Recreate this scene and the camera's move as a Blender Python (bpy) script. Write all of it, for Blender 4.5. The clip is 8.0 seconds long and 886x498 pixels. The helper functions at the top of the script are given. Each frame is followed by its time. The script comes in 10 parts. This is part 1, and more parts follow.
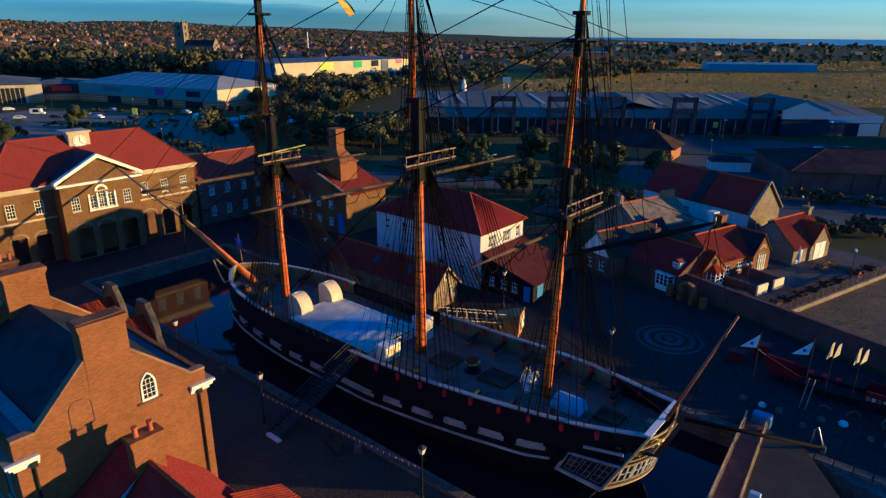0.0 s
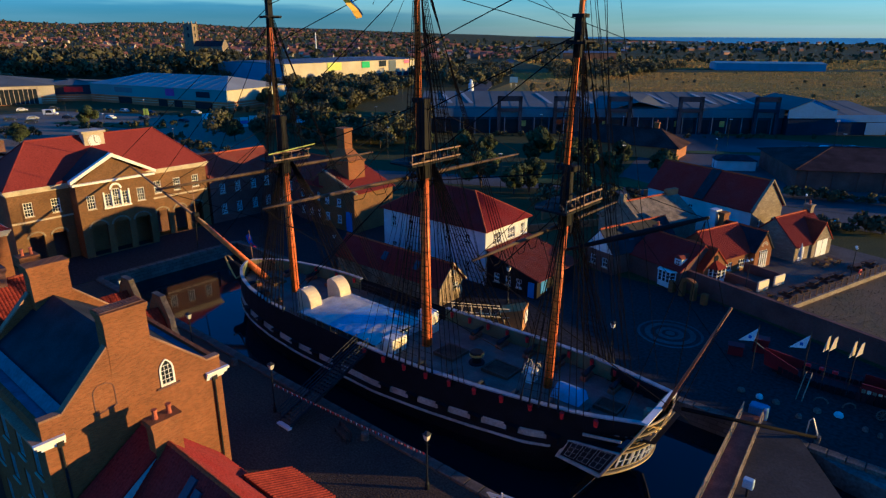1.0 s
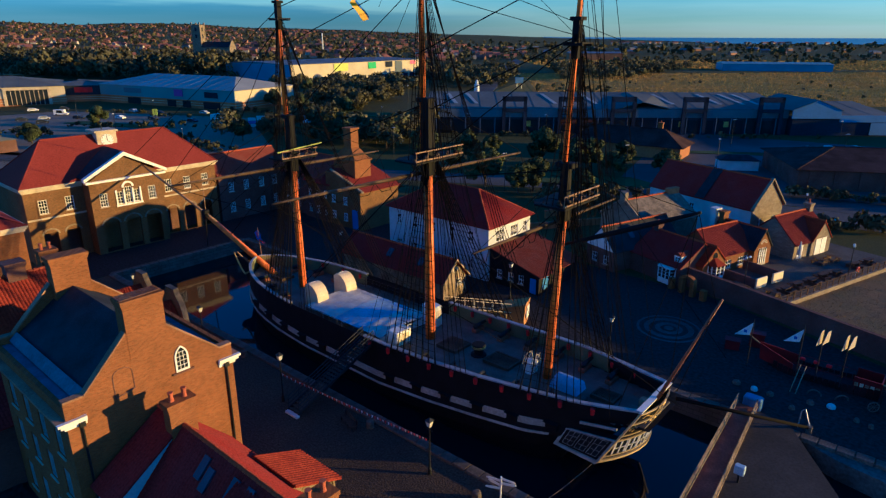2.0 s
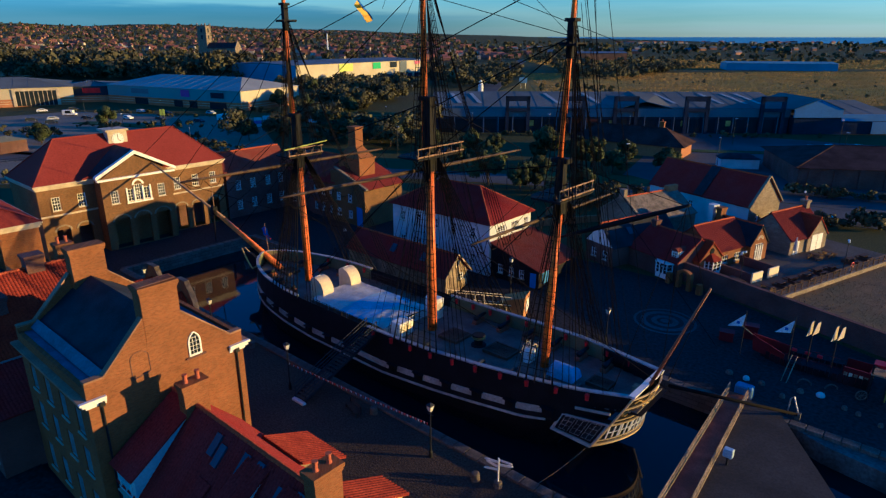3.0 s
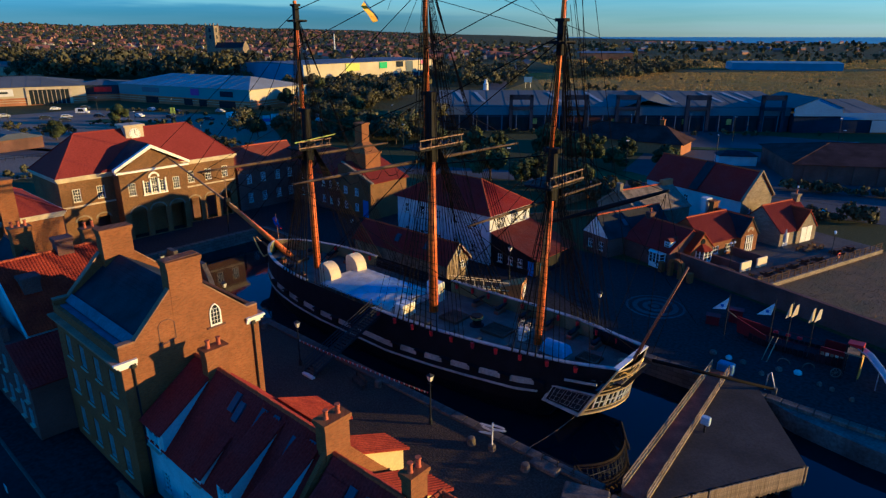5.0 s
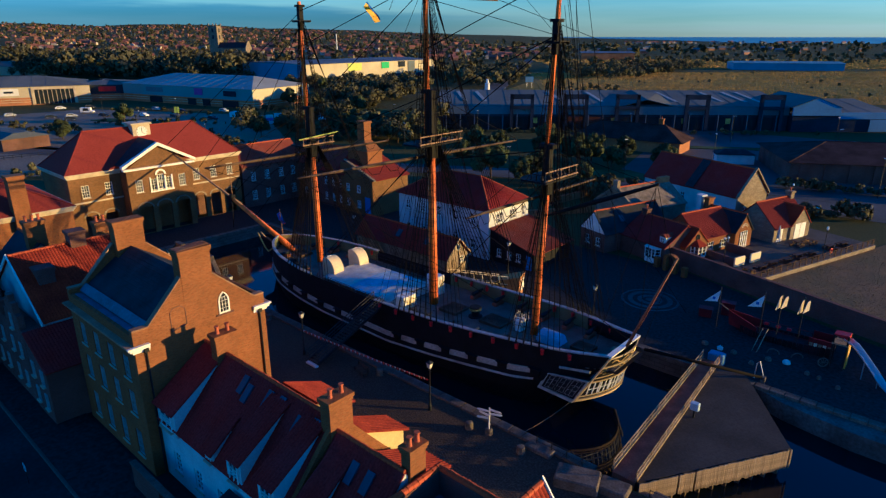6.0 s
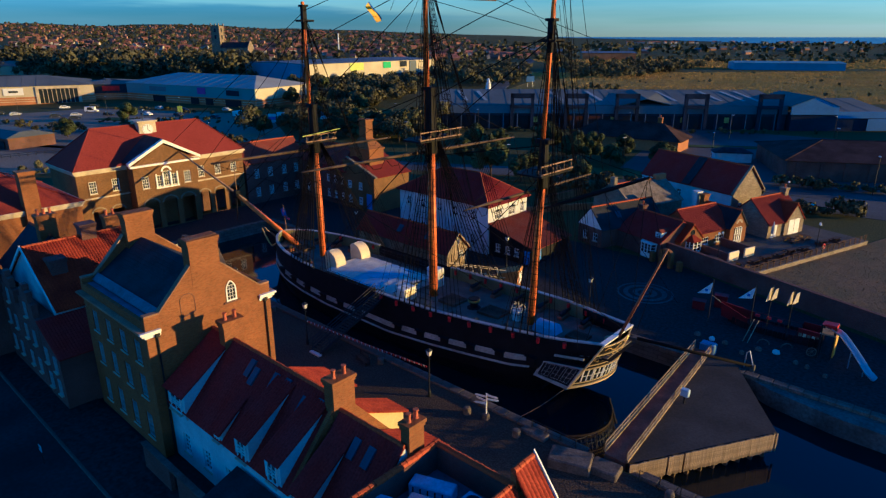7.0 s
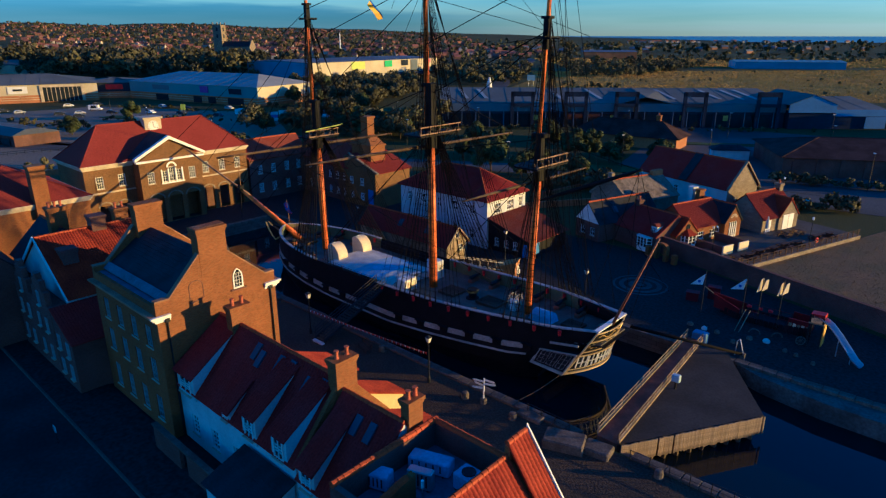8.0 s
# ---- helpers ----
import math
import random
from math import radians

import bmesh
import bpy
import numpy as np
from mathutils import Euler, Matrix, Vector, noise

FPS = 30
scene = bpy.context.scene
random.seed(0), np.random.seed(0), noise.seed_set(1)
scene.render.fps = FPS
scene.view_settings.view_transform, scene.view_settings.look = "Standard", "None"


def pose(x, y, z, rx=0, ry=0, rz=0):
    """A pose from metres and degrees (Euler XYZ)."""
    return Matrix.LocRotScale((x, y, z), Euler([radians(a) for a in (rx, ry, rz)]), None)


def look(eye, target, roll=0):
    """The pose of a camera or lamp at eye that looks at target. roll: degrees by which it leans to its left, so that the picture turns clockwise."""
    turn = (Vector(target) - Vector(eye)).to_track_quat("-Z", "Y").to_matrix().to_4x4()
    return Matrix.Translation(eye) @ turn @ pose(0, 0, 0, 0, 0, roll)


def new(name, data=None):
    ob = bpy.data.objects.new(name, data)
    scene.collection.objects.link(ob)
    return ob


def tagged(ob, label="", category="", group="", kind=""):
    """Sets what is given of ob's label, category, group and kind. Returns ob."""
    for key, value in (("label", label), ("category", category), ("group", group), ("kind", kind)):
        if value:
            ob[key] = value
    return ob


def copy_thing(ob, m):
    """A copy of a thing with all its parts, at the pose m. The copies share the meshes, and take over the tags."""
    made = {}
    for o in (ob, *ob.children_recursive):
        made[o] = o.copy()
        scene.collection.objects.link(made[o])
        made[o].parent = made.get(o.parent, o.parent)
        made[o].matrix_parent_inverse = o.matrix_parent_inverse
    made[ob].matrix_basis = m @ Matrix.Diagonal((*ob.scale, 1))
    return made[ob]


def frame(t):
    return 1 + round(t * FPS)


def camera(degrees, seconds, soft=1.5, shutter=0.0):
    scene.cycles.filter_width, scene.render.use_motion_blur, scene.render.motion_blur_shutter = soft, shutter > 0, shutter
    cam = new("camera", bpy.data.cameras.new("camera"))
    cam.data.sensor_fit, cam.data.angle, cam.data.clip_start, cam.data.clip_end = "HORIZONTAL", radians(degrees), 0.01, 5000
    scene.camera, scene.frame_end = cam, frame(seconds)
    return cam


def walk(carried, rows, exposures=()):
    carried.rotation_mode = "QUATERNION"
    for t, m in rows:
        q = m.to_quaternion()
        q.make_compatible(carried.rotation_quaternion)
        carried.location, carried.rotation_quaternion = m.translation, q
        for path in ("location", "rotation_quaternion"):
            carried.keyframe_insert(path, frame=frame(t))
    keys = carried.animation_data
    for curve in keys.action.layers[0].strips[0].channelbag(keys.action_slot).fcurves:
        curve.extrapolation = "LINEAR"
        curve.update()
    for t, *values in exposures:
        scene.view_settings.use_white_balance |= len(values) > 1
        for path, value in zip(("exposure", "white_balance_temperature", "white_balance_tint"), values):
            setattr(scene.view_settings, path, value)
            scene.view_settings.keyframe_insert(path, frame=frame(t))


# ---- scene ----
cam = camera(70.3, 8.0, soft=1.3)
PATH = [
    (0, (0.114, 0.571, 31.026), (0.074, 2.464, 30.381), 0.4),
    (0.5, (0.229, -0.255, 31.081), (0.177, 1.638, 30.436), 0.3),
    (1, (0.386, -1.149, 31.17), (0.322, 0.743, 30.525), 0.2),
    (1.5, (0.53, -2.026, 31.234), (0.456, -0.134, 30.59), 0.2),
    (3, (1.147, -5.069, 31.325), (1.049, -3.177, 30.682), 0.0),
    (3.5, (1.352, -6.132, 31.288), (1.248, -4.241, 30.646), 0.0),
    (4, (1.54, -7.168, 31.262), (1.431, -5.278, 30.619), 0.0),
    (4.5, (1.724, -8.21, 31.256), (1.611, -6.32, 30.613), 0.0),
    (6, (2.285, -11.398, 31.244), (2.162, -9.508, 30.601), -0.0),
    (6.5, (2.461, -12.414, 31.231), (2.336, -10.524, 30.588), -0.0),
    (7, (2.649, -13.43, 31.145), (2.521, -11.54, 30.502), -0.0),
    (7.5, (2.821, -14.442, 31.044), (2.691, -12.553, 30.4), -0.0),
    (8, (2.987, -15.456, 30.97), (2.855, -13.568, 30.325), -0.0),
]
walk(cam, [(t, look(eye, target, roll)) for t, eye, target, roll in PATH], [(0.0, 0.98, 4130, -3), (8.0, 0.98, 4130, -3)])

# ---- world, sun, exposure ----
SUN_AZ, SUN_EL = radians(-2.6), radians(5.8)   # from +x, low
world = bpy.data.worlds.new("world")
scene.world = world
world.use_nodes = True
wn = world.node_tree.nodes
wsky = wn.new("ShaderNodeTexSky")
wsky.sky_type = "NISHITA"
wsky.sun_disc = False
wsky.sun_elevation = SUN_EL
wsky.sun_rotation = math.pi / 2 - SUN_AZ
wsky.air_density, wsky.dust_density, wsky.ozone_density = 1.0, 0.1, 6.0
# a thin veil of haze and cloud low over the horizon
wl = world.node_tree.links
wco = wn.new("ShaderNodeTexCoord")
wsep = wn.new("ShaderNodeSeparateXYZ")
wl.new(wco.outputs["Generated"], wsep.inputs[0])
wfade = wn.new("ShaderNodeMapRange")
wfade.inputs["From Min"].default_value, wfade.inputs["From Max"].default_value = 0.0, 0.22
wfade.inputs["To Min"].default_value, wfade.inputs["To Max"].default_value = 1.0, 0.0
wl.new(wsep.outputs["Z"], wfade.inputs["Value"])
wmap = wn.new("ShaderNodeMapping")
wmap.inputs["Scale"].default_value = (2.0, 2.0, 34.0)
wl.new(wco.outputs["Generated"], wmap.inputs["Vector"])
wnoise = wn.new("ShaderNodeTexNoise")
wnoise.inputs["Scale"].default_value, wnoise.inputs["Detail"].default_value = 1.6, 4.0
wl.new(wmap.outputs[0], wnoise.inputs["Vector"])
wramp = wn.new("ShaderNodeMapRange")
wramp.inputs["From Min"].default_value, wramp.inputs["From Max"].default_value = 0.36, 0.62
wramp.inputs["To Min"].default_value, wramp.inputs["To Max"].default_value = 0.55, 1.0
wl.new(wnoise.outputs["Fac"], wramp.inputs["Value"])
wmul = wn.new("ShaderNodeMath")
wmul.operation = "MULTIPLY"
wl.new(wfade.outputs[0], wmul.inputs[0])
wl.new(wramp.outputs[0], wmul.inputs[1])
whue = wn.new("ShaderNodeHueSaturation")
whue.inputs["Saturation"].default_value, whue.inputs["Value"].default_value = 0.46, 1.30
whue.inputs["Hue"].default_value = 0.455
wl.new(wmul.outputs[0], whue.inputs["Fac"])
wl.new(wsky.outputs[0], whue.inputs["Color"])
wtint = wn.new("ShaderNodeMix")
wtint.data_type, wtint.blend_type = "RGBA", "MULTIPLY"
wtint.inputs[7].default_value = (1.06, 0.97, 0.72, 1.0)
wl.new(wfade.outputs[0], wtint.inputs[0])
wl.new(whue.outputs[0], wtint.inputs[6])
# a long slate-blue cloud bank lying on the horizon, its upper edge uneven, thinning out towards the east
wlow = wn.new("ShaderNodeMapRange")
wlow.interpolation_type = "SMOOTHSTEP"
wlow.inputs["From Min"].default_value, wlow.inputs["From Max"].default_value = 0.050, 0.038
wl.new(wsep.outputs["Z"], wlow.inputs["Value"])
wmapc = wn.new("ShaderNodeMapping")
wmapc.inputs["Scale"].default_value = (5.0, 5.0, 60.0)
wl.new(wco.outputs["Generated"], wmapc.inputs["Vector"])
wnoise2 = wn.new("ShaderNodeTexNoise")
wnoise2.inputs["Scale"].default_value, wnoise2.inputs["Detail"].default_value = 1.2, 5.0
wl.new(wmapc.outputs[0], wnoise2.inputs["Vector"])
wedge = wn.new("ShaderNodeMath")
wedge.operation = "MULTIPLY_ADD"
wedge.inputs[1].default_value, wedge.inputs[2].default_value = 0.030, 0.0
wl.new(wnoise2.outputs["Fac"], wedge.inputs[0])
wshift = wn.new("ShaderNodeMath")
wl.new(wsep.outputs["X"], wshift.inputs[0])
wshift.operation = "MULTIPLY_ADD"
wshift.inputs[1].default_value = 0.030
wl.new(wedge.outputs[0], wshift.inputs[2])
wz = wn.new("ShaderNodeMath")
wl.new(wsep.outputs["Z"], wz.inputs[0])
wl.new(wshift.outputs[0], wz.inputs[1])
wl.new(wz.outputs[0], wlow.inputs["Value"])
weast = wn.new("ShaderNodeMapRange")
weast.interpolation_type = "SMOOTHSTEP"
weast.inputs["From Min"].default_value, weast.inputs["From Max"].default_value = -0.25, 0.20
weast.inputs["To Min"].default_value, weast.inputs["To Max"].default_value = 1.0, 0.0
wl.new(wsep.outputs["X"], weast.inputs["Value"])
wbank = wn.new("ShaderNodeMath")
wbank.operation = "MULTIPLY"
wl.new(wlow.outputs[0], wbank.inputs[0])
wl.new(weast.outputs[0], wbank.inputs[1])
wcloud = wn.new("ShaderNodeMix")
wcloud.data_type, wcloud.blend_type = "RGBA", "MULTIPLY"
wcloud.inputs[7].default_value = (0.42, 0.58, 0.78, 1.0)
wl.new(wbank.outputs[0], wcloud.inputs[0])
wl.new(wtint.outputs[2], wcloud.inputs[6])
wl.new(wcloud.outputs[2], wn["Background"].inputs[0])
wn["Background"].inputs[1].default_value = 0.132

sun_data = bpy.data.lights.new("sun", "SUN")
sun_data.energy, sun_data.angle, sun_data.color = 4.8, radians(0.6), (1.0, 0.47, 0.07)
sun = new("sun", sun_data)
sun.matrix_world = look(Vector((math.cos(SUN_AZ) * math.cos(SUN_EL), math.sin(SUN_AZ) * math.cos(SUN_EL), math.sin(SUN_EL))) * 100, (0, 0, 0))

# ---- the place's own axes: x along the dock towards the ship's stern, y across it, away from the near quay ----
PLACE = Matrix.Translation((-15.0, 62.8, 0)) @ pose(0, 0, 0, 0, 0, -38.1)


# ---- materials ----
def nodes_of(name):
    m = bpy.data.materials.new(name)
    m.use_nodes = True
    nt = m.node_tree
    return m, nt, nt.nodes["Principled BSDF"]


def rgb(c):
    return (c[0], c[1], c[2], 1.0)


def vary(c, k):
    return (min(1, c[0] * k), min(1, c[1] * k), min(1, c[2] * k), 1.0)


def surface(name, colour, rough=0.8, metal=0.0, big=0.4, small=12.0, spread=0.25, bump=0.15, second=None, patches=0.5, per_piece=0.0, spec=0.2):
    """Noise-varied surface: grain and stains at two scales, relief, optional second colour in patches."""
    m, nt, b = nodes_of(name)
    n, l = nt.nodes, nt.links
    tc = n.new("ShaderNodeTexCoord")
    n1, n2 = n.new("ShaderNodeTexNoise"), n.new("ShaderNodeTexNoise")
    for node, sc, det in ((n1, big, 5), (n2, small, 4)):
        node.inputs["Scale"].default_value, node.inputs["Detail"].default_value = sc, det
        l.new(tc.outputs["Object"], node.inputs["Vector"])
    r1 = n.new("ShaderNodeValToRGB")
    r1.color_ramp.elements[0].position, r1.color_ramp.elements[1].position = 0.5 - 0.28 * patches, 0.5 + 0.28 * patches
    r1.color_ramp.elements[0].color = vary(colour, 1 - spread)
    r1.color_ramp.elements[1].color = rgb(second) if second else vary(colour, 1 + spread)
    l.new(n1.outputs["Fac"], r1.inputs[0])
    r2 = n.new("ShaderNodeMapRange")
    r2.inputs["From Min"].default_value, r2.inputs["From Max"].default_value = 0.3, 0.7
    r2.inputs["To Min"].default_value, r2.inputs["To Max"].default_value = 1 - spread, 1 + spread
    l.new(n2.outputs["Fac"], r2.inputs["Value"])
    mix = n.new("ShaderNodeMix")
    mix.data_type, mix.blend_type = "RGBA", "MULTIPLY"
    mix.inputs[0].default_value = 1.0
    l.new(r1.outputs[0], mix.inputs[6])
    l.new(r2.outputs[0], mix.inputs[7])
    out = mix.outputs[2]
    if per_piece:
        info = n.new("ShaderNodeObjectInfo")
        geo = n.new("ShaderNodeNewGeometry")
        add = n.new("ShaderNodeMath")
        add.operation = "ADD"
        l.new(info.outputs["Random"], add.inputs[0])
        l.new(geo.outputs["Random Per Island"], add.inputs[1])
        mr = n.new("ShaderNodeMapRange")
        mr.inputs["From Max"].default_value = 2.0
        mr.inputs["To Min"].default_value, mr.inputs["To Max"].default_value = 1 - per_piece, 1 + per_piece
        l.new(add.outputs[0], mr.inputs["Value"])
        m2 = n.new("ShaderNodeMix")
        m2.data_type, m2.blend_type = "RGBA", "MULTIPLY"
        m2.inputs[0].default_value = 1.0
        l.new(out, m2.inputs[6])
        l.new(mr.outputs[0], m2.inputs[7])
        out = m2.outputs[2]
    l.new(out, b.inputs["Base Color"])
    rr = n.new("ShaderNodeMapRange")
    rr.inputs["To Min"].default_value, rr.inputs["To Max"].default_value = max(0.02, rough - 0.12), min(1, rough + 0.12)
    l.new(n2.outputs["Fac"], rr.inputs["Value"])
    l.new(rr.outputs[0], b.inputs["Roughness"])
    b.inputs["Metallic"].default_value = metal
    b.inputs["Specular IOR Level"].default_value = spec
    if bump:
        bp = n.new("ShaderNodeBump")
        bp.inputs["Strength"].default_value, bp.inputs["Distance"].default_value = bump, 0.05
        l.new(n2.outputs["Fac"], bp.inputs["Height"])
        l.new(bp.outputs[0], b.inputs["Normal"])
    return m


def brickwork(name, c1, c2, mortar, width=0.225, height=0.075, joint=0.010, rough=0.9, stain=0.35, grain=0.3):
    """Coursed brick or stone on upright walls that run along the thing's own axes."""
    m, nt, b = nodes_of(name)
    n, l = nt.nodes, nt.links
    tc = n.new("ShaderNodeTexCoord")
    sep, com, add = n.new("ShaderNodeSeparateXYZ"), n.new("ShaderNodeCombineXYZ"), n.new("ShaderNodeMath")
    l.new(tc.outputs["Object"], sep.inputs[0])
    l.new(sep.outputs[0], add.inputs[0])
    l.new(sep.outputs[1], add.inputs[1])
    l.new(add.outputs[0], com.inputs[0])
    l.new(sep.outputs[2], com.inputs[1])
    br = n.new("ShaderNodeTexBrick")
    br.inputs["Scale"].default_value = 1.0
    br.inputs["Brick Width"].default_value, br.inputs["Row Height"].default_value, br.inputs["Mortar Size"].default_value = width, height, joint
    br.inputs["Mortar Smooth"].default_value = 0.4
    br.inputs["Color1"].default_value, br.inputs["Color2"].default_value, br.inputs["Mortar"].default_value = rgb(c1), rgb(c2), rgb(mortar)
    l.new(com.outputs[0], br.inputs["Vector"])
    n1, n2 = n.new("ShaderNodeTexNoise"), n.new("ShaderNodeTexNoise")
    n1.inputs["Scale"].default_value, n1.inputs["Detail"].default_value = 0.35, 6
    n2.inputs["Scale"].default_value, n2.inputs["Detail"].default_value = 17.0, 4
    l.new(tc.outputs["Object"], n1.inputs["Vector"])
    l.new(tc.outputs["Object"], n2.inputs["Vector"])
    mr, mr2 = n.new("ShaderNodeMapRange"), n.new("ShaderNodeMapRange")
    for q, src, s in ((mr, n1, stain), (mr2, n2, grain)):
        q.inputs["From Min"].default_value, q.inputs["From Max"].default_value = 0.3, 0.7
        q.inputs["To Min"].default_value, q.inputs["To Max"].default_value = 1 - s, 1 + s * 0.6
        l.new(src.outputs["Fac"], q.inputs["Value"])
    mu = n.new("ShaderNodeMath")
    mu.operation = "MULTIPLY"
    l.new(mr.outputs[0], mu.inputs[0])
    l.new(mr2.outputs[0], mu.inputs[1])
    mix = n.new("ShaderNodeMix")
    mix.data_type, mix.blend_type = "RGBA", "MULTIPLY"
    mix.inputs[0].default_value = 1.0
    l.new(br.outputs["Color"], mix.inputs[6])
    l.new(mu.outputs[0], mix.inputs[7])
    l.new(mix.outputs[2], b.inputs["Base Color"])
    b.inputs["Roughness"].default_value = rough
    b.inputs["Specular IOR Level"].default_value = 0.25
    bp = n.new("ShaderNodeBump")
    bp.inputs["Strength"].default_value, bp.inputs["Distance"].default_value = 0.5, 0.015
    inv = n.new("ShaderNodeMath")
    inv.operation = "SUBTRACT"
    inv.inputs[0].default_value = 1.0
    l.new(br.outputs["Fac"], inv.inputs[1])
    l.new(inv.outputs[0], bp.inputs["Height"])
    l.new(bp.outputs[0], b.inputs["Normal"])
    return m


def glassy(name, colour, rough=0.06):
    m, nt, b = nodes_of(name)
    b.inputs["Base Color"].default_value = rgb(colour)
    b.inputs["Roughness"].default_value = rough
    b.inputs["Specular IOR Level"].default_value = 0.6
    return m


BRICK = brickwork("warm_brick", (0.285, 0.102, 0.023), (0.175, 0.061, 0.015), (0.22, 0.120, 0.045), joint=0.012, stain=0.18, grain=0.12)
BRICK_DARK = brickwork("brown_brick", (0.16, 0.072, 0.052), (0.105, 0.05, 0.04), (0.15, 0.105, 0.085))
BRICK_BUFF = brickwork("buff_brick", (0.22, 0.108, 0.030), (0.125, 0.062, 0.020), (0.18, 0.115, 0.050), joint=0.012, stain=0.25, grain=0.15)
BRICK_FAR = surface("orange_brick_far", (0.36, 0.155, 0.06), rough=0.9, big=0.1, small=2, spread=0.2)
STONE = brickwork("coursed_stone", (0.306, 0.246, 0.162), (0.221, 0.170, 0.111), (0.187, 0.153, 0.111), width=0.5, height=0.22, joint=0.018)
QUAY_STONE = brickwork("quay_stone", (0.20, 0.17, 0.13), (0.13, 0.11, 0.09), (0.06, 0.055, 0.05), width=1.1, height=0.45, joint=0.03)
PANTILE = surface("red_pantile", (0.270, 0.038, 0.020), rough=0.75, big=0.5, small=7, spread=0.3, bump=0.1, second=(0.300, 0.048, 0.018), per_piece=0.15, spec=0.04)
PANTILE_ROSE = surface("rose_pantile", (0.235, 0.040, 0.028), rough=0.75, big=0.25, small=5, spread=0.18, bump=0.2, second=(0.205, 0.036, 0.026), spec=0.04)
PANTILE_OLD = surface("weathered_pantile", (0.24, 0.055, 0.034), rough=0.85, big=0.6, small=8, spread=0.3, bump=0.2, second=(0.17, 0.055, 0.038), spec=0.04)
PANTILE_WINE = surface("wine_red_pantile", (0.30, 0.034, 0.026), rough=0.8, big=0.5, small=7, spread=0.3, bump=0.2, second=(0.20, 0.032, 0.028), spec=0.04)
RIDGE_TILE = surface("ridge_tile", (0.336, 0.068, 0.018), rough=0.8, big=1.2, small=9, spread=0.3)
SLATE = surface("dark_slate", (0.022, 0.024, 0.028), rough=0.8, big=0.6, small=9, spread=0.35, bump=0.25)
SLATE_TAN = surface("lichened_slate", (0.17, 0.14, 0.105), rough=0.75, big=1.0, small=6, spread=0.35, bump=0.25)
LEAD = surface("lead_sheet", (0.11, 0.13, 0.16), rough=0.75, metal=0.0, big=0.8, small=6, spread=0.2)
RENDER_WHITE = surface("white_render", (0.576, 0.576, 0.558), rough=0.85, big=0.5, small=6, spread=0.1)
RENDER_CREAM = surface("cream_render", (0.576, 0.448, 0.192), rough=0.85, big=0.5, small=6, spread=0.1)
PAINT_WHITE = surface("white_paint", (0.78, 0.76, 0.70), rough=0.5, big=1.5, small=14, spread=0.08, bump=0.05)
PAINT_BLACK = surface("black_tarred_paint", (0.006, 0.006, 0.008), rough=0.75, big=0.8, small=10, spread=0.3)
STONE_PALE = surface("pale_stone_trim", (0.465, 0.390, 0.270), rough=0.8, big=0.8, small=9, spread=0.18)
GLASS = glassy("window_glass", (0.02, 0.025, 0.03))
SKYLIGHT = surface("skylight_glass", (0.035, 0.055, 0.08), rough=0.55, spread=0.2, bump=0.0, spec=0.3)
TERRACOTTA = surface("terracotta", (0.425, 0.111, 0.043), rough=0.8, big=2, small=12, spread=0.2)
MAST = surface("varnished_mast", (0.74, 0.175, 0.014), rough=0.45, big=0.7, small=6, spread=0.3, bump=0.1)
SPAR = surface("weathered_spar", (0.28, 0.17, 0.09), rough=0.65, big=0.7, small=8, spread=0.3)
SPAR_DARK = surface("dark_weathered_spar", (0.080, 0.050, 0.030), rough=0.7, big=0.7, small=8, spread=0.35)
ROPE = surface("tarred_rope", (0.009, 0.008, 0.008), rough=0.95, spread=0.2, spec=0.05)
ROPE_PALE = surface("hemp_rope", (0.22, 0.16, 0.10), rough=0.9, spread=0.2)
DECK = surface("grey_deck_planks", (0.136, 0.120, 0.096), rough=0.75, big=0.6, small=10, spread=0.25, per_piece=0.15)
CANVAS = surface("pale_canvas", (0.527, 0.510, 0.468), rough=0.8, big=0.9, small=5, spread=0.14, bump=0.3)
CANVAS_BLUE = surface("blue_grey_canvas", (0.30, 0.42, 0.55), rough=0.6, big=0.9, small=5, spread=0.16, bump=0.3)
CREAM = surface("cream_hood_paint", (0.680, 0.561, 0.357), rough=0.55, big=0.8, small=8, spread=0.1)
RAIL_WHITE = surface("pale_rail_paint", (0.36, 0.35, 0.33), rough=0.5, big=1.5, small=10, spread=0.15)
RED = surface("red_paint", (0.55, 0.02, 0.025), rough=0.5, spread=0.15)
BRASS = surface("gilt_carving", (0.62, 0.40, 0.10), rough=0.35, metal=0.4, spread=0.2)
IRON = surface("dark_iron", (0.03, 0.032, 0.036), rough=0.5, metal=0.5, spread=0.25)
STEEL = surface("galvanised_steel", (0.42, 0.43, 0.44), rough=0.4, metal=0.7, spread=0.15)
TIMBER = surface("weathered_timber", (0.255, 0.187, 0.111), rough=0.85, big=0.8, small=7, spread=0.35, per_piece=0.3)
TIMBER_RED = surface("red_brown_walkway", (0.24, 0.085, 0.045), rough=0.8, big=0.8, small=9, spread=0.25)
COBBLE = surface("cobbled_quay", (0.17, 0.120, 0.075), rough=0.85, big=0.12, small=6.5, spread=0.5, bump=1.0, second=(0.050, 0.040, 0.030), spec=0.1)
PAVING = surface("dark_paving", (0.062, 0.056, 0.052), rough=0.85, big=0.15, small=3.0, spread=0.5, bump=0.5, second=(0.034, 0.031, 0.030), spec=0.08)
PAVING_LIGHT = surface("pale_paving", (0.081, 0.070, 0.055), rough=0.8, big=0.2, small=4.0, spread=0.3, bump=0.3)
